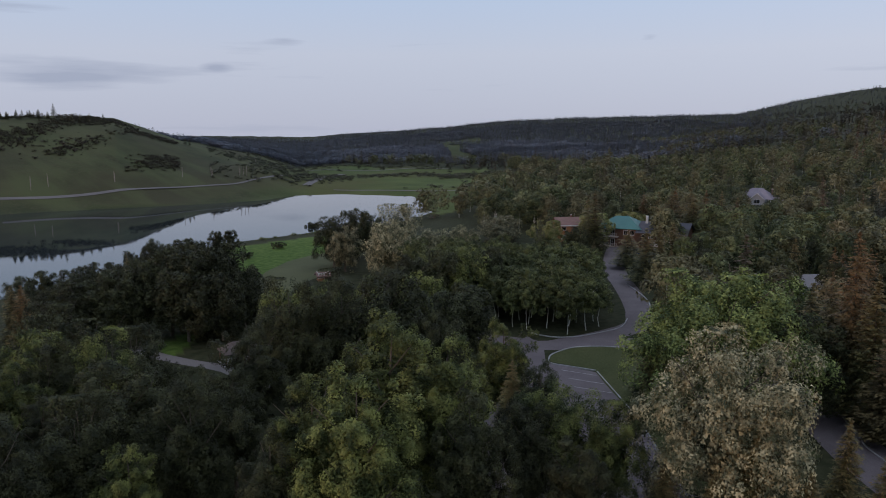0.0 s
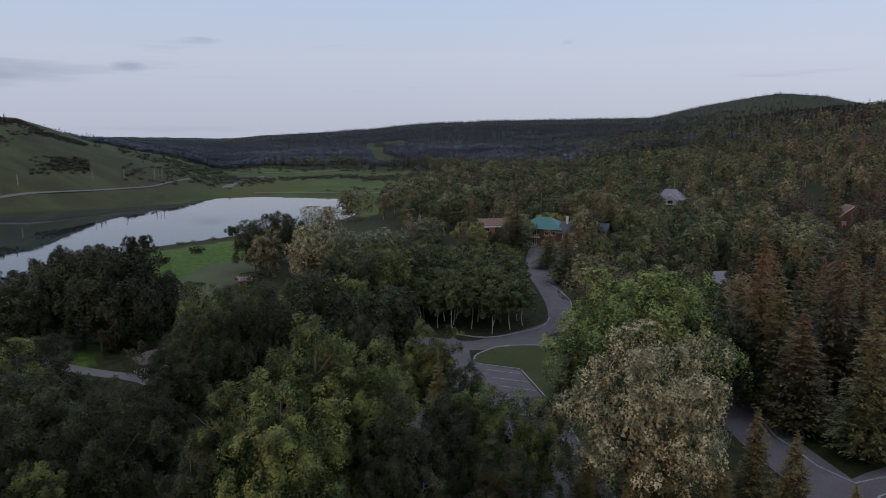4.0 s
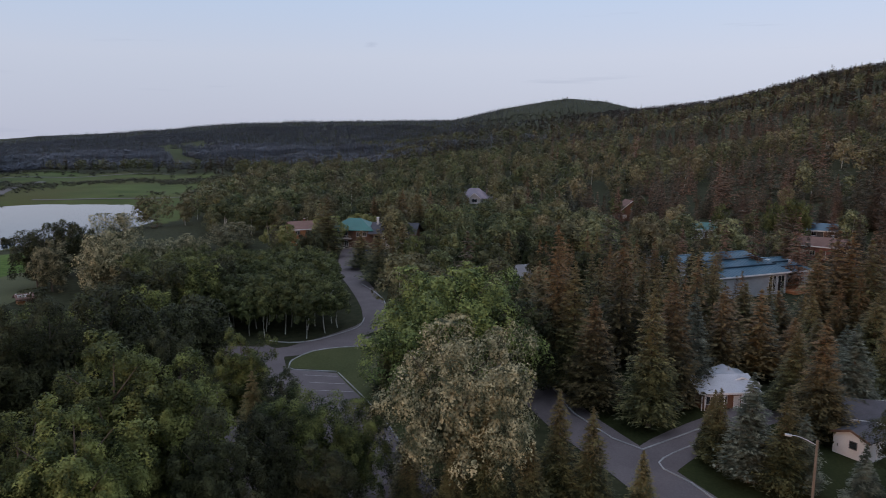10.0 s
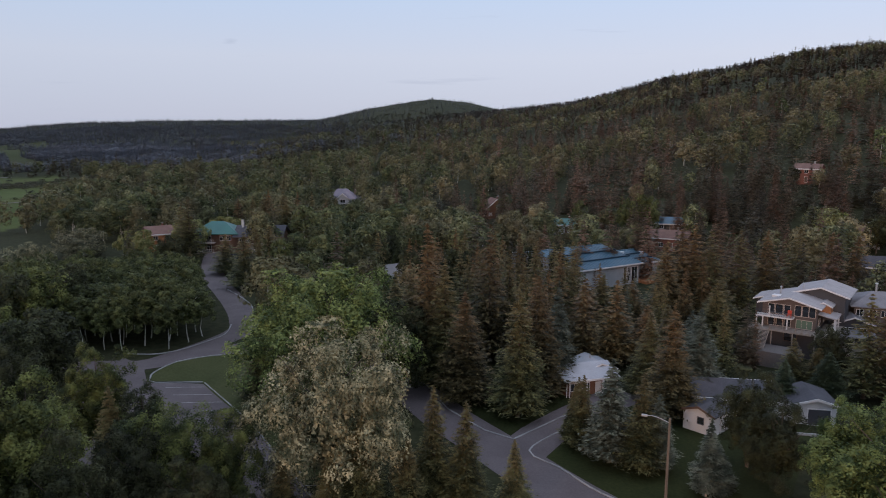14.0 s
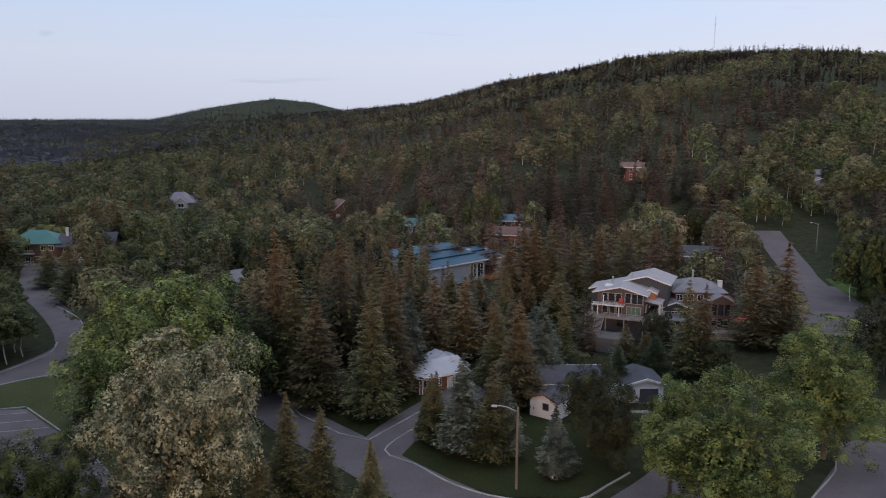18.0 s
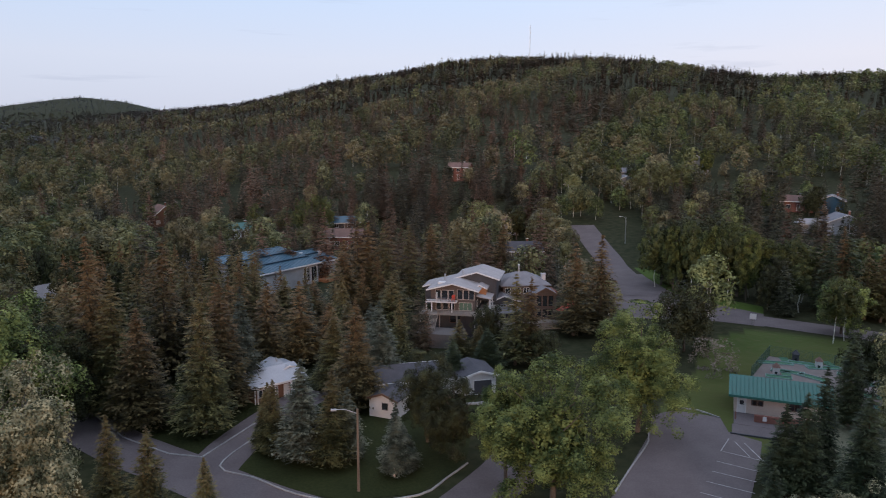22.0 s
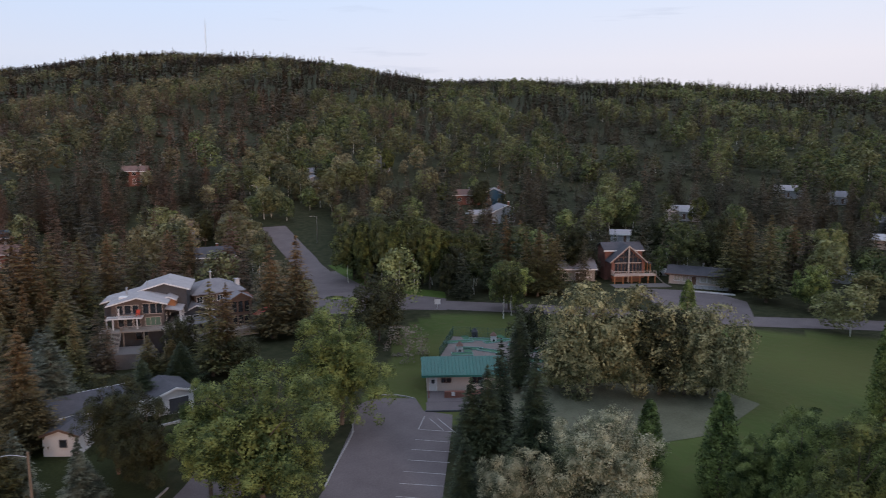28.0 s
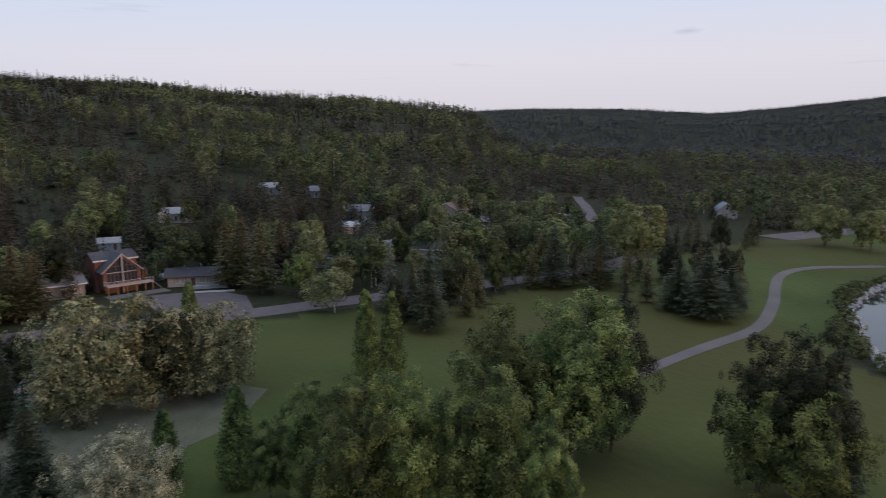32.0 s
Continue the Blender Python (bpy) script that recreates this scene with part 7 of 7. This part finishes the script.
turf = surface("worn_green_turf", (0.03, 0.10, 0.06), (0.06, 0.15, 0.09), 0.9, 0.5, 9.0, 0.2)
lane_edge = surface("pale_teal_lane_edging", (0.10, 0.19, 0.18), (0.20, 0.31, 0.29), 0.7, 0.6, 8.0, 0.1)
court_paving = surface("pinkish_court_paving", (0.11, 0.095, 0.09), (0.18, 0.155, 0.15), 0.9, 0.4, 5.0, 0.2)
fence_green = plain("dark_green_fence_wire", (0.02, 0.06, 0.05), 0.6)
COURT = [(75.5, 85.8), (85.9, 93.9), (98.1, 79.1), (83.4, 65.9)]
patch("mini_golf_court", COURT, 0.062, court_paving, "pale paved mini golf court inside a fence", "court")


def lane(x, y, turn, ln, w=1.3, bend=False):
    ob = thing("golf_lane", x, y, 0.066, turn, "mini golf lane of green turf with pale borders", "mini golf", "mini golf lanes")
    part("turf", boxed(-ln / 2, -w / 2, 0.002, ln / 2, w / 2, 0.03), turf, ob)
    for s in (-1, 1):
        part("border", boxed(-ln / 2 - 0.1, s * (w / 2 + 0.05) - 0.05, 0.0, ln / 2 + 0.1, s * (w / 2 + 0.05) + 0.05, 0.16), lane_edge, ob)
        part("border", boxed(s * (ln / 2 + 0.05) - 0.05, -w / 2, 0.0, s * (ln / 2 + 0.05) + 0.05, w / 2, 0.16), lane_edge, ob)
    if bend:
        part("turf", boxed(ln / 2 - w, w / 2 + 0.1, 0.002, ln / 2, w / 2 + 3.0, 0.03), turf, ob)
    return ob


for (lx, ly), ang, ln, bent in (((84.2, 90.5), -30, 5.0, True), ((82.7, 86.3), -48, 4.5, False), ((79.6, 84.7), -40, 3.5, True), ((84.3, 83.1), -70, 4.0, False), ((89.6, 86.2), -20, 5.0, True),
                                ((88.1, 89.0), -45, 4.0, False), ((91.5, 81.2), -48, 6.0, True), ((91.5, 76.7), -40, 5.0, False), ((86.1, 73.9), -50, 5.5, True), ((84.5, 69.6), -35, 4.0, False)):
    lane(lx, ly, ang, ln, 1.3, bent)
for (lx, ly), mat, lab in (((80.6, 86.4), white_paint, "white toy hut obstacle on the mini golf course"), ((89.3, 86.9), white_paint, "white toy tower on the mini golf course"), ((88.6, 91.0), dark_paint, "dark toy locomotive obstacle on the mini golf course")):
    ob = thing("golf_obstacle", lx, ly, 0.066, -40, lab, "obstacle", "mini golf obstacles")
    part("body", boxed(-0.5, -0.5, 0, 0.5, 0.5, 1.0), mat, ob)
    bm = bmesh.new()
    bmesh.ops.create_cone(bm, cap_ends=True, segments=4, radius1=0.85, radius2=0.05, depth=0.7, matrix=Matrix.Translation((0, 0, 1.36)) @ Matrix.Rotation(0.785, 4, "Z"))
    part("roof", bm, roof_brown if mat is white_paint else dark_paint, ob)
    part("doorway", boxed(-0.18, -0.53, 0, 0.18, -0.505, 0.4), glass, ob)


def wire_fence(pts, h=1.8):
    for (ax, ay), (bx, by) in zip(pts, pts[1:]):
        L = math.hypot(bx - ax, by - ay)
        ob = thing("wire_fence", ax, ay, 0.05, math.degrees(math.atan2(by - ay, bx - ax)), "dark green wire fence on thin posts", "fence", "fences round the court")
        n = max(1, round(L / 3))
        for k in range(n + 1):
            part("post", tube(bmesh.new(), (L * k / n, 0, -0.1), (L * k / n, 0, h + 0.05), 0.045, 0.045, 6), fence_green, ob)
        bm = bmesh.new()
        for k in range(10):
            z = 0.05 + h * k / 9
            box(bm, 0, -0.012, z - 0.012, L, 0.012, z + 0.012)
        for k in range(int(L / 0.22)):
            box(bm, 0.22 * k, -0.008, 0.05, 0.22 * k + 0.014, 0.008, h)
        part("wire_mesh", bm, fence_green, ob)


wire_fence([COURT[0], COURT[1], COURT[2]])
wire_fence([(82.8, 66.5), COURT[2]], 1.4)


def street_lamp(x, y, h, wooden=True, arm=2.0, turn=0.0):
    ob = thing("street_lamp", x, y, level(x, y), facing(x, y, turn), "wooden pole with a curved lamp arm" if wooden else "slim steel street lamp with a curved arm", "street lamp", "street lamps")
    part("pole", tube(bmesh.new(), (0, 0, -0.5), (0, 0, h), 0.15 if wooden else 0.1, 0.11 if wooden else 0.06, 8), pole_wood if wooden else steel, ob)
    bm, last = bmesh.new(), Vector((0, 0, h - 0.5))
    for k in range(1, 6):
        f = k / 5
        q = Vector((-arm * f, 0, h - 0.5 + 0.55 * math.sin(f * 1.9)))
        tube(bm, last, q, 0.03, 0.03, 6)
        last = q
    a = part("arm", bm, steel, ob)
    part("lamp_head", boxed(last.x - 0.45, -0.13, last.z - 0.1, last.x + 0.1, 0.13, last.z + 0.06), steel, a, "grey lamp head")
    return ob


def utility_pole(x, y, h, wires=True, pale=False):
    ob = thing("utility_pole", x, y, level(x, y), facing(x, y, 20), "weathered wooden utility pole" if not pale else "pale grey utility pole with no crossarm", "pole", "utility poles")
    part("pole", tube(bmesh.new(), (0, 0, -0.5), (0, 0, h), 0.16, 0.11, 8), weathered if pale else pole_wood, ob)
    if wires:
        part("crossarm", boxed(-1.1, -0.06, h - 0.7, 1.1, 0.06, h - 0.58), pole_wood, ob)
        for u in (-1.0, 0.4, 1.0):
            part("insulator", tube(bmesh.new(), (u, 0, h - 0.58), (u, 0, h - 0.4), 0.05, 0.03, 6), white_trim, ob)
    return ob


POLES = []
street_lamp(12.2, 68.3, 8.9, True, 2.2)
street_lamp(118.8, 193.1, 8.3, False, 1.6)
street_lamp(125.2, 244.6, 6.6, False, 1.6)
street_lamp(19.3, 261.6, 8.0, True, 2.0)
street_lamp(-11.6, 240.1, 8.5, True, 1.8)
utility_pole(45.5, 103.4, 7.0, False, True)
utility_pole(237.3, 58.7, 6.9, False, True)
utility_pole(259.6, 27.6, 7.6, True, False)
utility_pole(-11.2, 237.6, 7.5, True, False)
utility_pole(95.0, 296.8, 10.1, True, False)
utility_pole(-409.9, 150.8, 5.6, False, True)
utility_pole(-406.1, 158.0, 5.7, False, True)
utility_pole(-397.8, 190.0, 4.9, False, True)
utility_pole(-400.6, 232.7, 3.7, False, True)
utility_pole(-402.2, 254.1, 3.9, False, True)
utility_pole(-409.4, 279.4, 4.1, False, True)
utility_pole(-416.8, 289.9, 4.1, False, True)
POLES = [(19.3, 261.6, 8.0), (-11.6, 240.1, 8.5)]



def wire(p, q, sag=1.0):
    """A drooping cable between two pole tops."""
    p, q = Vector(p), Vector(q)
    bm, last = bmesh.new(), p
    for k in range(1, 9):
        f = k / 8
        c = p.lerp(q, f) - Vector((0, 0, sag * 4 * f * (1 - f)))
        tube(bm, last, c, 0.03, 0.03, 3)
        last = c
    ob = new("overhead_cable", bpy.data.meshes.new("overhead_cable"))
    bm.to_mesh(ob.data)
    bm.free()
    ob.data.materials.append(dark_paint)
    tagged(ob, "thin dark overhead cable between two poles", "cable", "overhead cables")


wire((*POLES[0][:2], level(*POLES[0][:2]) + POLES[0][2] - 0.5), (*POLES[1][:2], level(*POLES[1][:2]) + POLES[1][2] - 0.5))

for px, py in ((-405.2, 148.9), (-408.5, 158.8), (-397.0, 189.3), (-400.6, 232.7), (-400.4, 252.2), (-403.4, 274.8), (-404.1, 278.3), (-402.4, 279.7), (-480.4, 342.4)):
    utility_pole(px, py, 6.0, False, True)

# radio mast on the hilltop
mx, my = 635.9, 1435.5
mast = thing("radio_mast", mx, my, level(mx, my), 0, "tall thin steel lattice radio mast on the wooded hilltop", "mast")
MAST = 76.0
legs = [Vector((0.9 * math.cos(a), 0.9 * math.sin(a), 0)) for a in (0.3, 2.394, 4.489)]
for l0 in legs:
    part("leg", tube(bmesh.new(), l0, l0 * 0.8 + Vector((0, 0, MAST)), 0.16, 0.12, 5), steel, mast)
bm = bmesh.new()
for k in range(38):
    za, zb = MAST * k / 38, MAST * (k + 1) / 38
    for i in range(3):
        tube(bm, legs[i] * 0.95 + Vector((0, 0, za)), legs[(i + 1) % 3] * 0.95 + Vector((0, 0, zb)), 0.07, 0.07, 4)
part("bracing", bm, steel, mast)
part("antenna", tube(bmesh.new(), (0, 0, MAST), (0, 0, MAST + 5), 0.1, 0.05, 5), steel, mast)
part("dish", tube(bmesh.new(), (0, -1.0, MAST * 0.8), (0, -1.6, MAST * 0.8), 0.9, 1.1, 10), white_trim, mast)


def car(x, y, turn, paint, label, tall=0.0, z=None):
    """A parked car, 4.5 m long: body, glass, wheels, lamps."""
    ob = thing("car", x, y, (level(x, y) if z is None else z) + 0.06, turn, label, "car", "parked cars")
    bm = bmesh.new()
    prof = [(-2.25, 0.35), (-2.25, 0.8), (-2.1, 0.95), (-1.0, 1.0), (1.9, 1.02), (2.25, 0.9), (2.25, 0.35)]
    a, b = [bm.verts.new((u, -0.9, v)) for u, v in prof], [bm.verts.new((u, 0.9, v)) for u, v in prof]
    bm.faces.new(a)
    bm.faces.new(b[::-1])
    for i in range(len(prof)):
        j = (i + 1) % len(prof)
        bm.faces.new((a[i], b[i], b[j], a[j]))
    bmesh.ops.recalc_face_normals(bm, faces=bm.faces)
    bmesh.ops.bevel(bm, geom=bm.edges[:], offset=0.06, segments=2, affect="EDGES")
    body = part("body", bm, paint, ob)
    bm = bmesh.new()
    prof = [(-1.2, 1.0), (-0.6, 1.48 + tall), (1.3, 1.5 + tall), (1.95, 1.02)]
    a, b = [bm.verts.new((u, -0.82 + 0.12 * (v > 1.2), v)) for u, v in prof], [bm.verts.new((u, 0.82 - 0.12 * (v > 1.2), v)) for u, v in prof]
    bm.faces.new(a)
    bm.faces.new(b[::-1])
    for i in range(4):
        j = (i + 1) % 4
        bm.faces.new((a[i], b[i], b[j], a[j]))
    bmesh.ops.recalc_face_normals(bm, faces=bm.faces)
    part("windows", bm, glass, ob)
    part("roof", boxed(-0.55, -0.68, 1.49 + tall, 1.28, 0.68, 1.54 + tall), paint, ob)
    for u in (-1.4, 1.4):
        for v in (-0.86, 0.86):
            w = part("wheel", tube(bmesh.new(), (u, v - 0.1, 0.32), (u, v + 0.1, 0.32), 0.32, 0.32, 14), tyre_rubber, ob)
            part("rim", tube(bmesh.new(), (u, v - 0.11, 0.32), (u, v + 0.11, 0.32), 0.18, 0.18, 10), steel, w)
    for v in (-0.65, 0.65):
        part("headlight", boxed(-2.28, v - 0.16, 0.68, -2.2, v + 0.16, 0.82), white_trim, ob)
        part("tail_light", boxed(2.2, v - 0.14, 0.7, 2.28, v + 0.14, 0.86), red_paint, ob)
    return ob


tyre_rubber = plain("tyre_rubber", (0.02, 0.02, 0.02), 0.9)
car_blue = plain("dark_blue_car_paint", (0.02, 0.05, 0.14), 0.25, 0.3, 0.6)
car_white = plain("white_car_paint", (0.65, 0.66, 0.68), 0.3, 0.0, 0.6)
car_grey = plain("grey_car_paint", (0.18, 0.19, 0.2), 0.3, 0.4, 0.6)
car_red = plain("dark_red_car_paint", (0.16, 0.02, 0.02), 0.3, 0.2, 0.6)
car(-89.7, 191.6, 60, car_blue, "dark blue hatchback parked before the lodge")
car(-85.5, 205.1, 20, car_white, "white van parked beside the lodge", 0.4)
car(-129.8, 219.4, 10, car_white, "white car parked before the orange house", 0.2)
car(-122.9, 210.6, 15, car_grey, "grey car parked before the orange house")
car(-118.3, 209.8, 30, car_white, "white estate car on the lodge forecourt")
car(152.6, 238.7, 40, car_white, "white car parked under trees in the village", 0.2)
car(152.4, 233.4, 30, car_grey, "grey car parked under trees in the village")
car(287.9, -99.6, 80, car_grey, "dark grey car on the lakeside road", 0.3)
car(308.6, -123.0, 70, car_white, "white car on the lakeside road")
car(184.9, 192.5, 10, car_white, "white car on a village drive")

boat = thing("covered_boat", 167.6, 100.5, 0, 30, "small boat on a trailer under a pale cover", "boat")
bm = bmesh.new()
bmesh.ops.create_uvsphere(bm, u_segments=14, v_segments=8, radius=1.0, matrix=Matrix.Translation((0, 0, 1.0)) @ Matrix.Diagonal((2.4, 0.95, 0.7, 1)))
part("cover", bm, white_paint, boat)
part("trailer", boxed(-2.6, -0.5, 0.35, 3.4, 0.5, 0.45), steel, boat)
for v in (-0.8, 0.8):
    part("wheel", tube(bmesh.new(), (0.4, v - 0.1, 0.3), (0.4, v + 0.1, 0.3), 0.3, 0.3, 12), tyre_rubber, boat)

sign = thing("road_sign", 97.8, 111.8, 0.05, facing(*(97.8, 111.8)), "white square road sign on a short post", "sign")
part("post", boxed(-0.05, -0.03, -0.3, 0.05, 0.03, 1.2), steel, sign)
part("plate", boxed(-0.6, -0.06, 1.0, 0.6, -0.03, 2.1), white_trim, sign)
for sx, sy in ((16.4, 70.3), (16.7, 70.8)):
    post = thing("marker_post", sx, sy, 0.06, 0, "short pale wooden marker post on the grass", "post")
    part("post", boxed(-0.09, -0.09, -0.3, 0.09, 0.09, 1.1), beige, post)
    part("cap", boxed(-0.11, -0.11, 1.1, 0.11, 0.11, 1.16), white_trim, post)


def plant_woods():
    g = np.random.default_rng(5)
    near_s = [(*spruce_cloud(g, 16, 3.0, 20, 13, 8, 0.06, 0.62), 16, 3.0) for _ in range(5)]
    near_a = [(*canopy_cloud(g, 12, 3.2, b0, 10, 150, 0.26), 12, 3.2) for b0 in (0.8, 3.6, 0.8, 3.0, 0.6)]
    stem = [(np.array([[0.10 * math.cos(a) * s, 0.10 * math.sin(a) * s + lean * z, z] for z, s in ((-0.3, 1.2), (10.5, 0.4)) for a in (0, 2.094, 4.189)]), np.array([[0, 1, 4, 3], [1, 2, 5, 4], [2, 0, 3, 5]]), 12, 1.0) for lean in (0.02, -0.03, 0.05)]
    slope_s = [(*spruce_cloud(g, 16, 3.0, 15, 10, 3, 0.06, 1.0), 16, 3.0) for _ in range(5)]
    slope_a = [(*canopy_cloud(g, 12, 3.2, 0.8, 8, 50, 0.42), 12, 3.2) for _ in range(6)]
    mid_s = [(*spruce_cloud(g, 16, 2.6, 12, 7, 1, 0.08, 1.9), 16, 2.6) for _ in range(5)]
    mid_a = [(*canopy_cloud(g, 12, 3.4, 0.8, 6, 11, 0.85), 12, 3.4) for _ in range(6)]
    far_s = [(*spruce_cloud(g, 16, 5.0, 7, 6, 1, 0.05, 3.4), 16, 5.0) for _ in range(3)]
    bands = ((-37, 96, 112, 300, 2050, near_s, near_a, "village_woods"), (-46, 114, 300, 620, 4500, slope_s, slope_a, "slope_woods"),
             (-48, 116, 620, 1150, 12500, mid_s, mid_a, "hill_woods"), (-62, 116, 1150, 2050, 19000, mid_s, mid_a, "hilltop_woods"), (-62, 118, 2050, 3100, 11000, far_s, far_s, "distant_woods"),
             (-64, -48, 800, 1150, 4500, mid_s, mid_a, "valley_woods"), (-48, -17, 800, 1150, 6500, mid_s, mid_a, "valley_woods"), (-64, -16, 1150, 2050, 9000, far_s, far_s, "distant_woods"), (-64, -14, 1150, 3000, 9000, far_s, far_s, "distant_woods"), (84, 118, 1000, 2900, 13000, far_s, far_s, "distant_woods"))
    for az0, az1, r0, r1, n, sp, br, name in bands:
        x, y = polar_points(g, az0, az1, r0, r1, n)
        big = 1.0 if r1 < 700 else 0.85
        h = g.uniform(7.5, 15.5, n) * big
        keep = free(x, y, h)
        for tx, ty, th, tr in TREES:
            if r0 < 310:
                keep &= np.hypot(x - tx, y - ty) > tr + 1.5
        x, y, h = x[keep], y[keep], h[keep]
        patchy = np.sin(x / 61 + 1.3) * np.cos(y / 47) + 0.6 * np.sin(x / 23 - y / 31)
        az, rad = np.degrees(np.arctan2(x, y)), np.hypot(x, y)
        share = np.interp(az, [20, 50, 70], [-0.4, 0.0, -0.35]) if r1 < 320 else np.full(len(x), -0.3 if r1 < 700 else -0.55 if r1 < 1200 else -1.1)
        if r1 < 700:
            share = share + np.interp(az, [-16, -4], [1.25, 0.0])
        share = share - 1.6 * ((az > -6) & (az < 27) & (rad < 190))
        conifer = patchy + g.normal(0, 0.55, len(x)) > share
        # trees past these bounds take the needles painted blue for haze
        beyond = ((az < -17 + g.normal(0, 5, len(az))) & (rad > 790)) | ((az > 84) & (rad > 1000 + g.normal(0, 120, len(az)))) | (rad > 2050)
        tall = g.uniform(0.85, 1.35, len(h))
        r = h * np.where(conifer, tall, 1.0) * g.uniform(0.18, 0.25, len(h)) * (1.0 if r1 < 700 else 1.25 if r1 < 1200 else 1.5)
        h = np.where(rad > 1150, h * np.where(beyond, 0.55, 0.52), h * np.where(beyond, 0.6, 1.0))
        town_side = az > 33 + g.normal(0, 9, len(az))
        lake_side = az < -9 + g.normal(0, 3, len(az))
        if r1 < 700:
            q = ~conifer & (g.random(len(x)) < (0.9 if r1 < 320 else 0.3))
            scatter("aspen_trunks", stem, x[q], y[q], h[q] * 0.85, np.full(q.sum(), 1.0 if r1 < 320 else 1.4), birch_bark, "thin pale aspen trunks in the woods")
        for pick, needles, leaves, far_off in ((~beyond & lake_side, wood_needles_green, lake_leaves, False), (~beyond & ~lake_side & ~town_side, wood_needles if r1 < 1200 else hazed_hilltop_needles, wood_leaves if r1 < 1200 else hazed_hilltop_needles, False), (~beyond & town_side, wood_needles_green if r1 < 1200 else hazed_hilltop_needles, town_leaves if r1 < 1200 else hazed_hilltop_needles, False), (beyond, haze_blue_needles, haze_blue_needles, True)):
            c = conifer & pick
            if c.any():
                scatter(name, sp, x[c], y[c], (h * tall)[c], r[c], needles, "dense dark and rust-tinged spruce woods" if not far_off else "spruce woods on the distant hills, coloured blue for haze")
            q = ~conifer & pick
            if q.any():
                scatter(name, br, x[q], y[q], h[q] * 0.98, r[q] * (1.45 if br is not far_s else 1.2), leaves, "dense green aspen woods" if not far_off else "mixed woods on the distant hills, coloured blue for haze")


plant_woods()


def plant_scrub():
    """Low bushes on the bare hill and in the marsh at the head of the lake."""
    g = np.random.default_rng(31)
    bush = [(*crown_cloud(g, 2.5, 2.2, 0.2, 5, 3, 7, 0.34, 0.42, 0.25), 2.5, 2.2) for _ in range(4)]
    x, y = polar_points(g, -76, -50, 402, 625, 11000)
    m = np.sin(x / 19 + 2) * np.cos(y / 27) + 0.7 * np.sin(x / 9 + y / 13) + g.normal(0, 0.35, len(x))
    up_hill = np.clip((np.hypot(x, y) - 430) / 150, 0, 1)
    k = (m > 0.95 - 0.75 * up_hill) & (lake_distance(x, y) > 25) & (np.degrees(np.arctan2(x, y)) < -60)
    h = g.uniform(0.4, 1.5, len(x))
    scatter("hill_scrub", bush, x[k], y[k], h[k], h[k] * 1.3, scrub_leaves, "brownish low scrub in patches on the grassy hill")
    x, y = polar_points(g, -58, -28, 440, 830, 13000)
    m = np.sin(x / 43) * np.cos(y / 31 + 1) + 0.8 * np.sin(x / 21 - y / 90) + g.normal(0, 0.7, len(x))
    k = (m > 0.85) & (lake_distance(x, y) > 25) & (in_poly(x, y, FLATS))
    h = g.uniform(0.5, 1.7, len(x))
    scatter("marsh_scrub", bush, x[k], y[k], h[k], h[k] * 1.5, marsh_leaves, "grey-green willow scrub on the marshy flats")
    x, y = polar_points(g, -72, -30, 140, 300, 5000)
    d = lake_distance(x, y)
    k = (d > 0.5) & (d < 3 + 3 * np.sin(x / 9)) & (g.random(len(x)) < 0.5)
    h = g.uniform(0.3, 0.9, len(x))
    scatter("shore_reeds", bush, x[k], y[k], h[k], h[k] * 1.2, leaf_aspen, "reeds and low bushes along the lake shore")
    x, y = polar_points(g, 95, 116, 125, 260, 3000)
    d = lake_distance(x, y)
    k = (d > 0.3) & (d < 4 + 2 * np.sin(x / 7))
    h = g.uniform(0.8, 2.0, len(x))
    scatter("shore_reeds", bush, x[k], y[k], h[k], h[k] * 0.8, leaf_aspen, "bushes along the lake shore by the footpath")


plant_scrub()


def shore_rocks():
    """Stones along the water's edge below the footpath."""
    g = np.random.default_rng(41)
    bm = bmesh.new()
    bmesh.ops.create_icosphere(bm, subdivisions=1, radius=1.0)
    v = np.array([q.co[:] for q in bm.verts]) * g.uniform(0.75, 1.2, (len(bm.verts), 1)) + np.array([0, 0, 0.3])
    f = np.array([[w.index for w in q.verts] for q in bm.faces])
    bm.free()
    x, y = polar_points(g, 96, 114, 125, 230, 9000)
    d = lake_distance(x, y)
    k = (d > -1.0) & (d < 1.0)
    h = g.uniform(0.2, 0.6, len(x))
    scatter("shore_rocks", [(v, f, 1.0, 1.0)], x[k], y[k], h[k], h[k] * 1.2, concrete, "grey boulders along the water's edge")


shore_rocks()
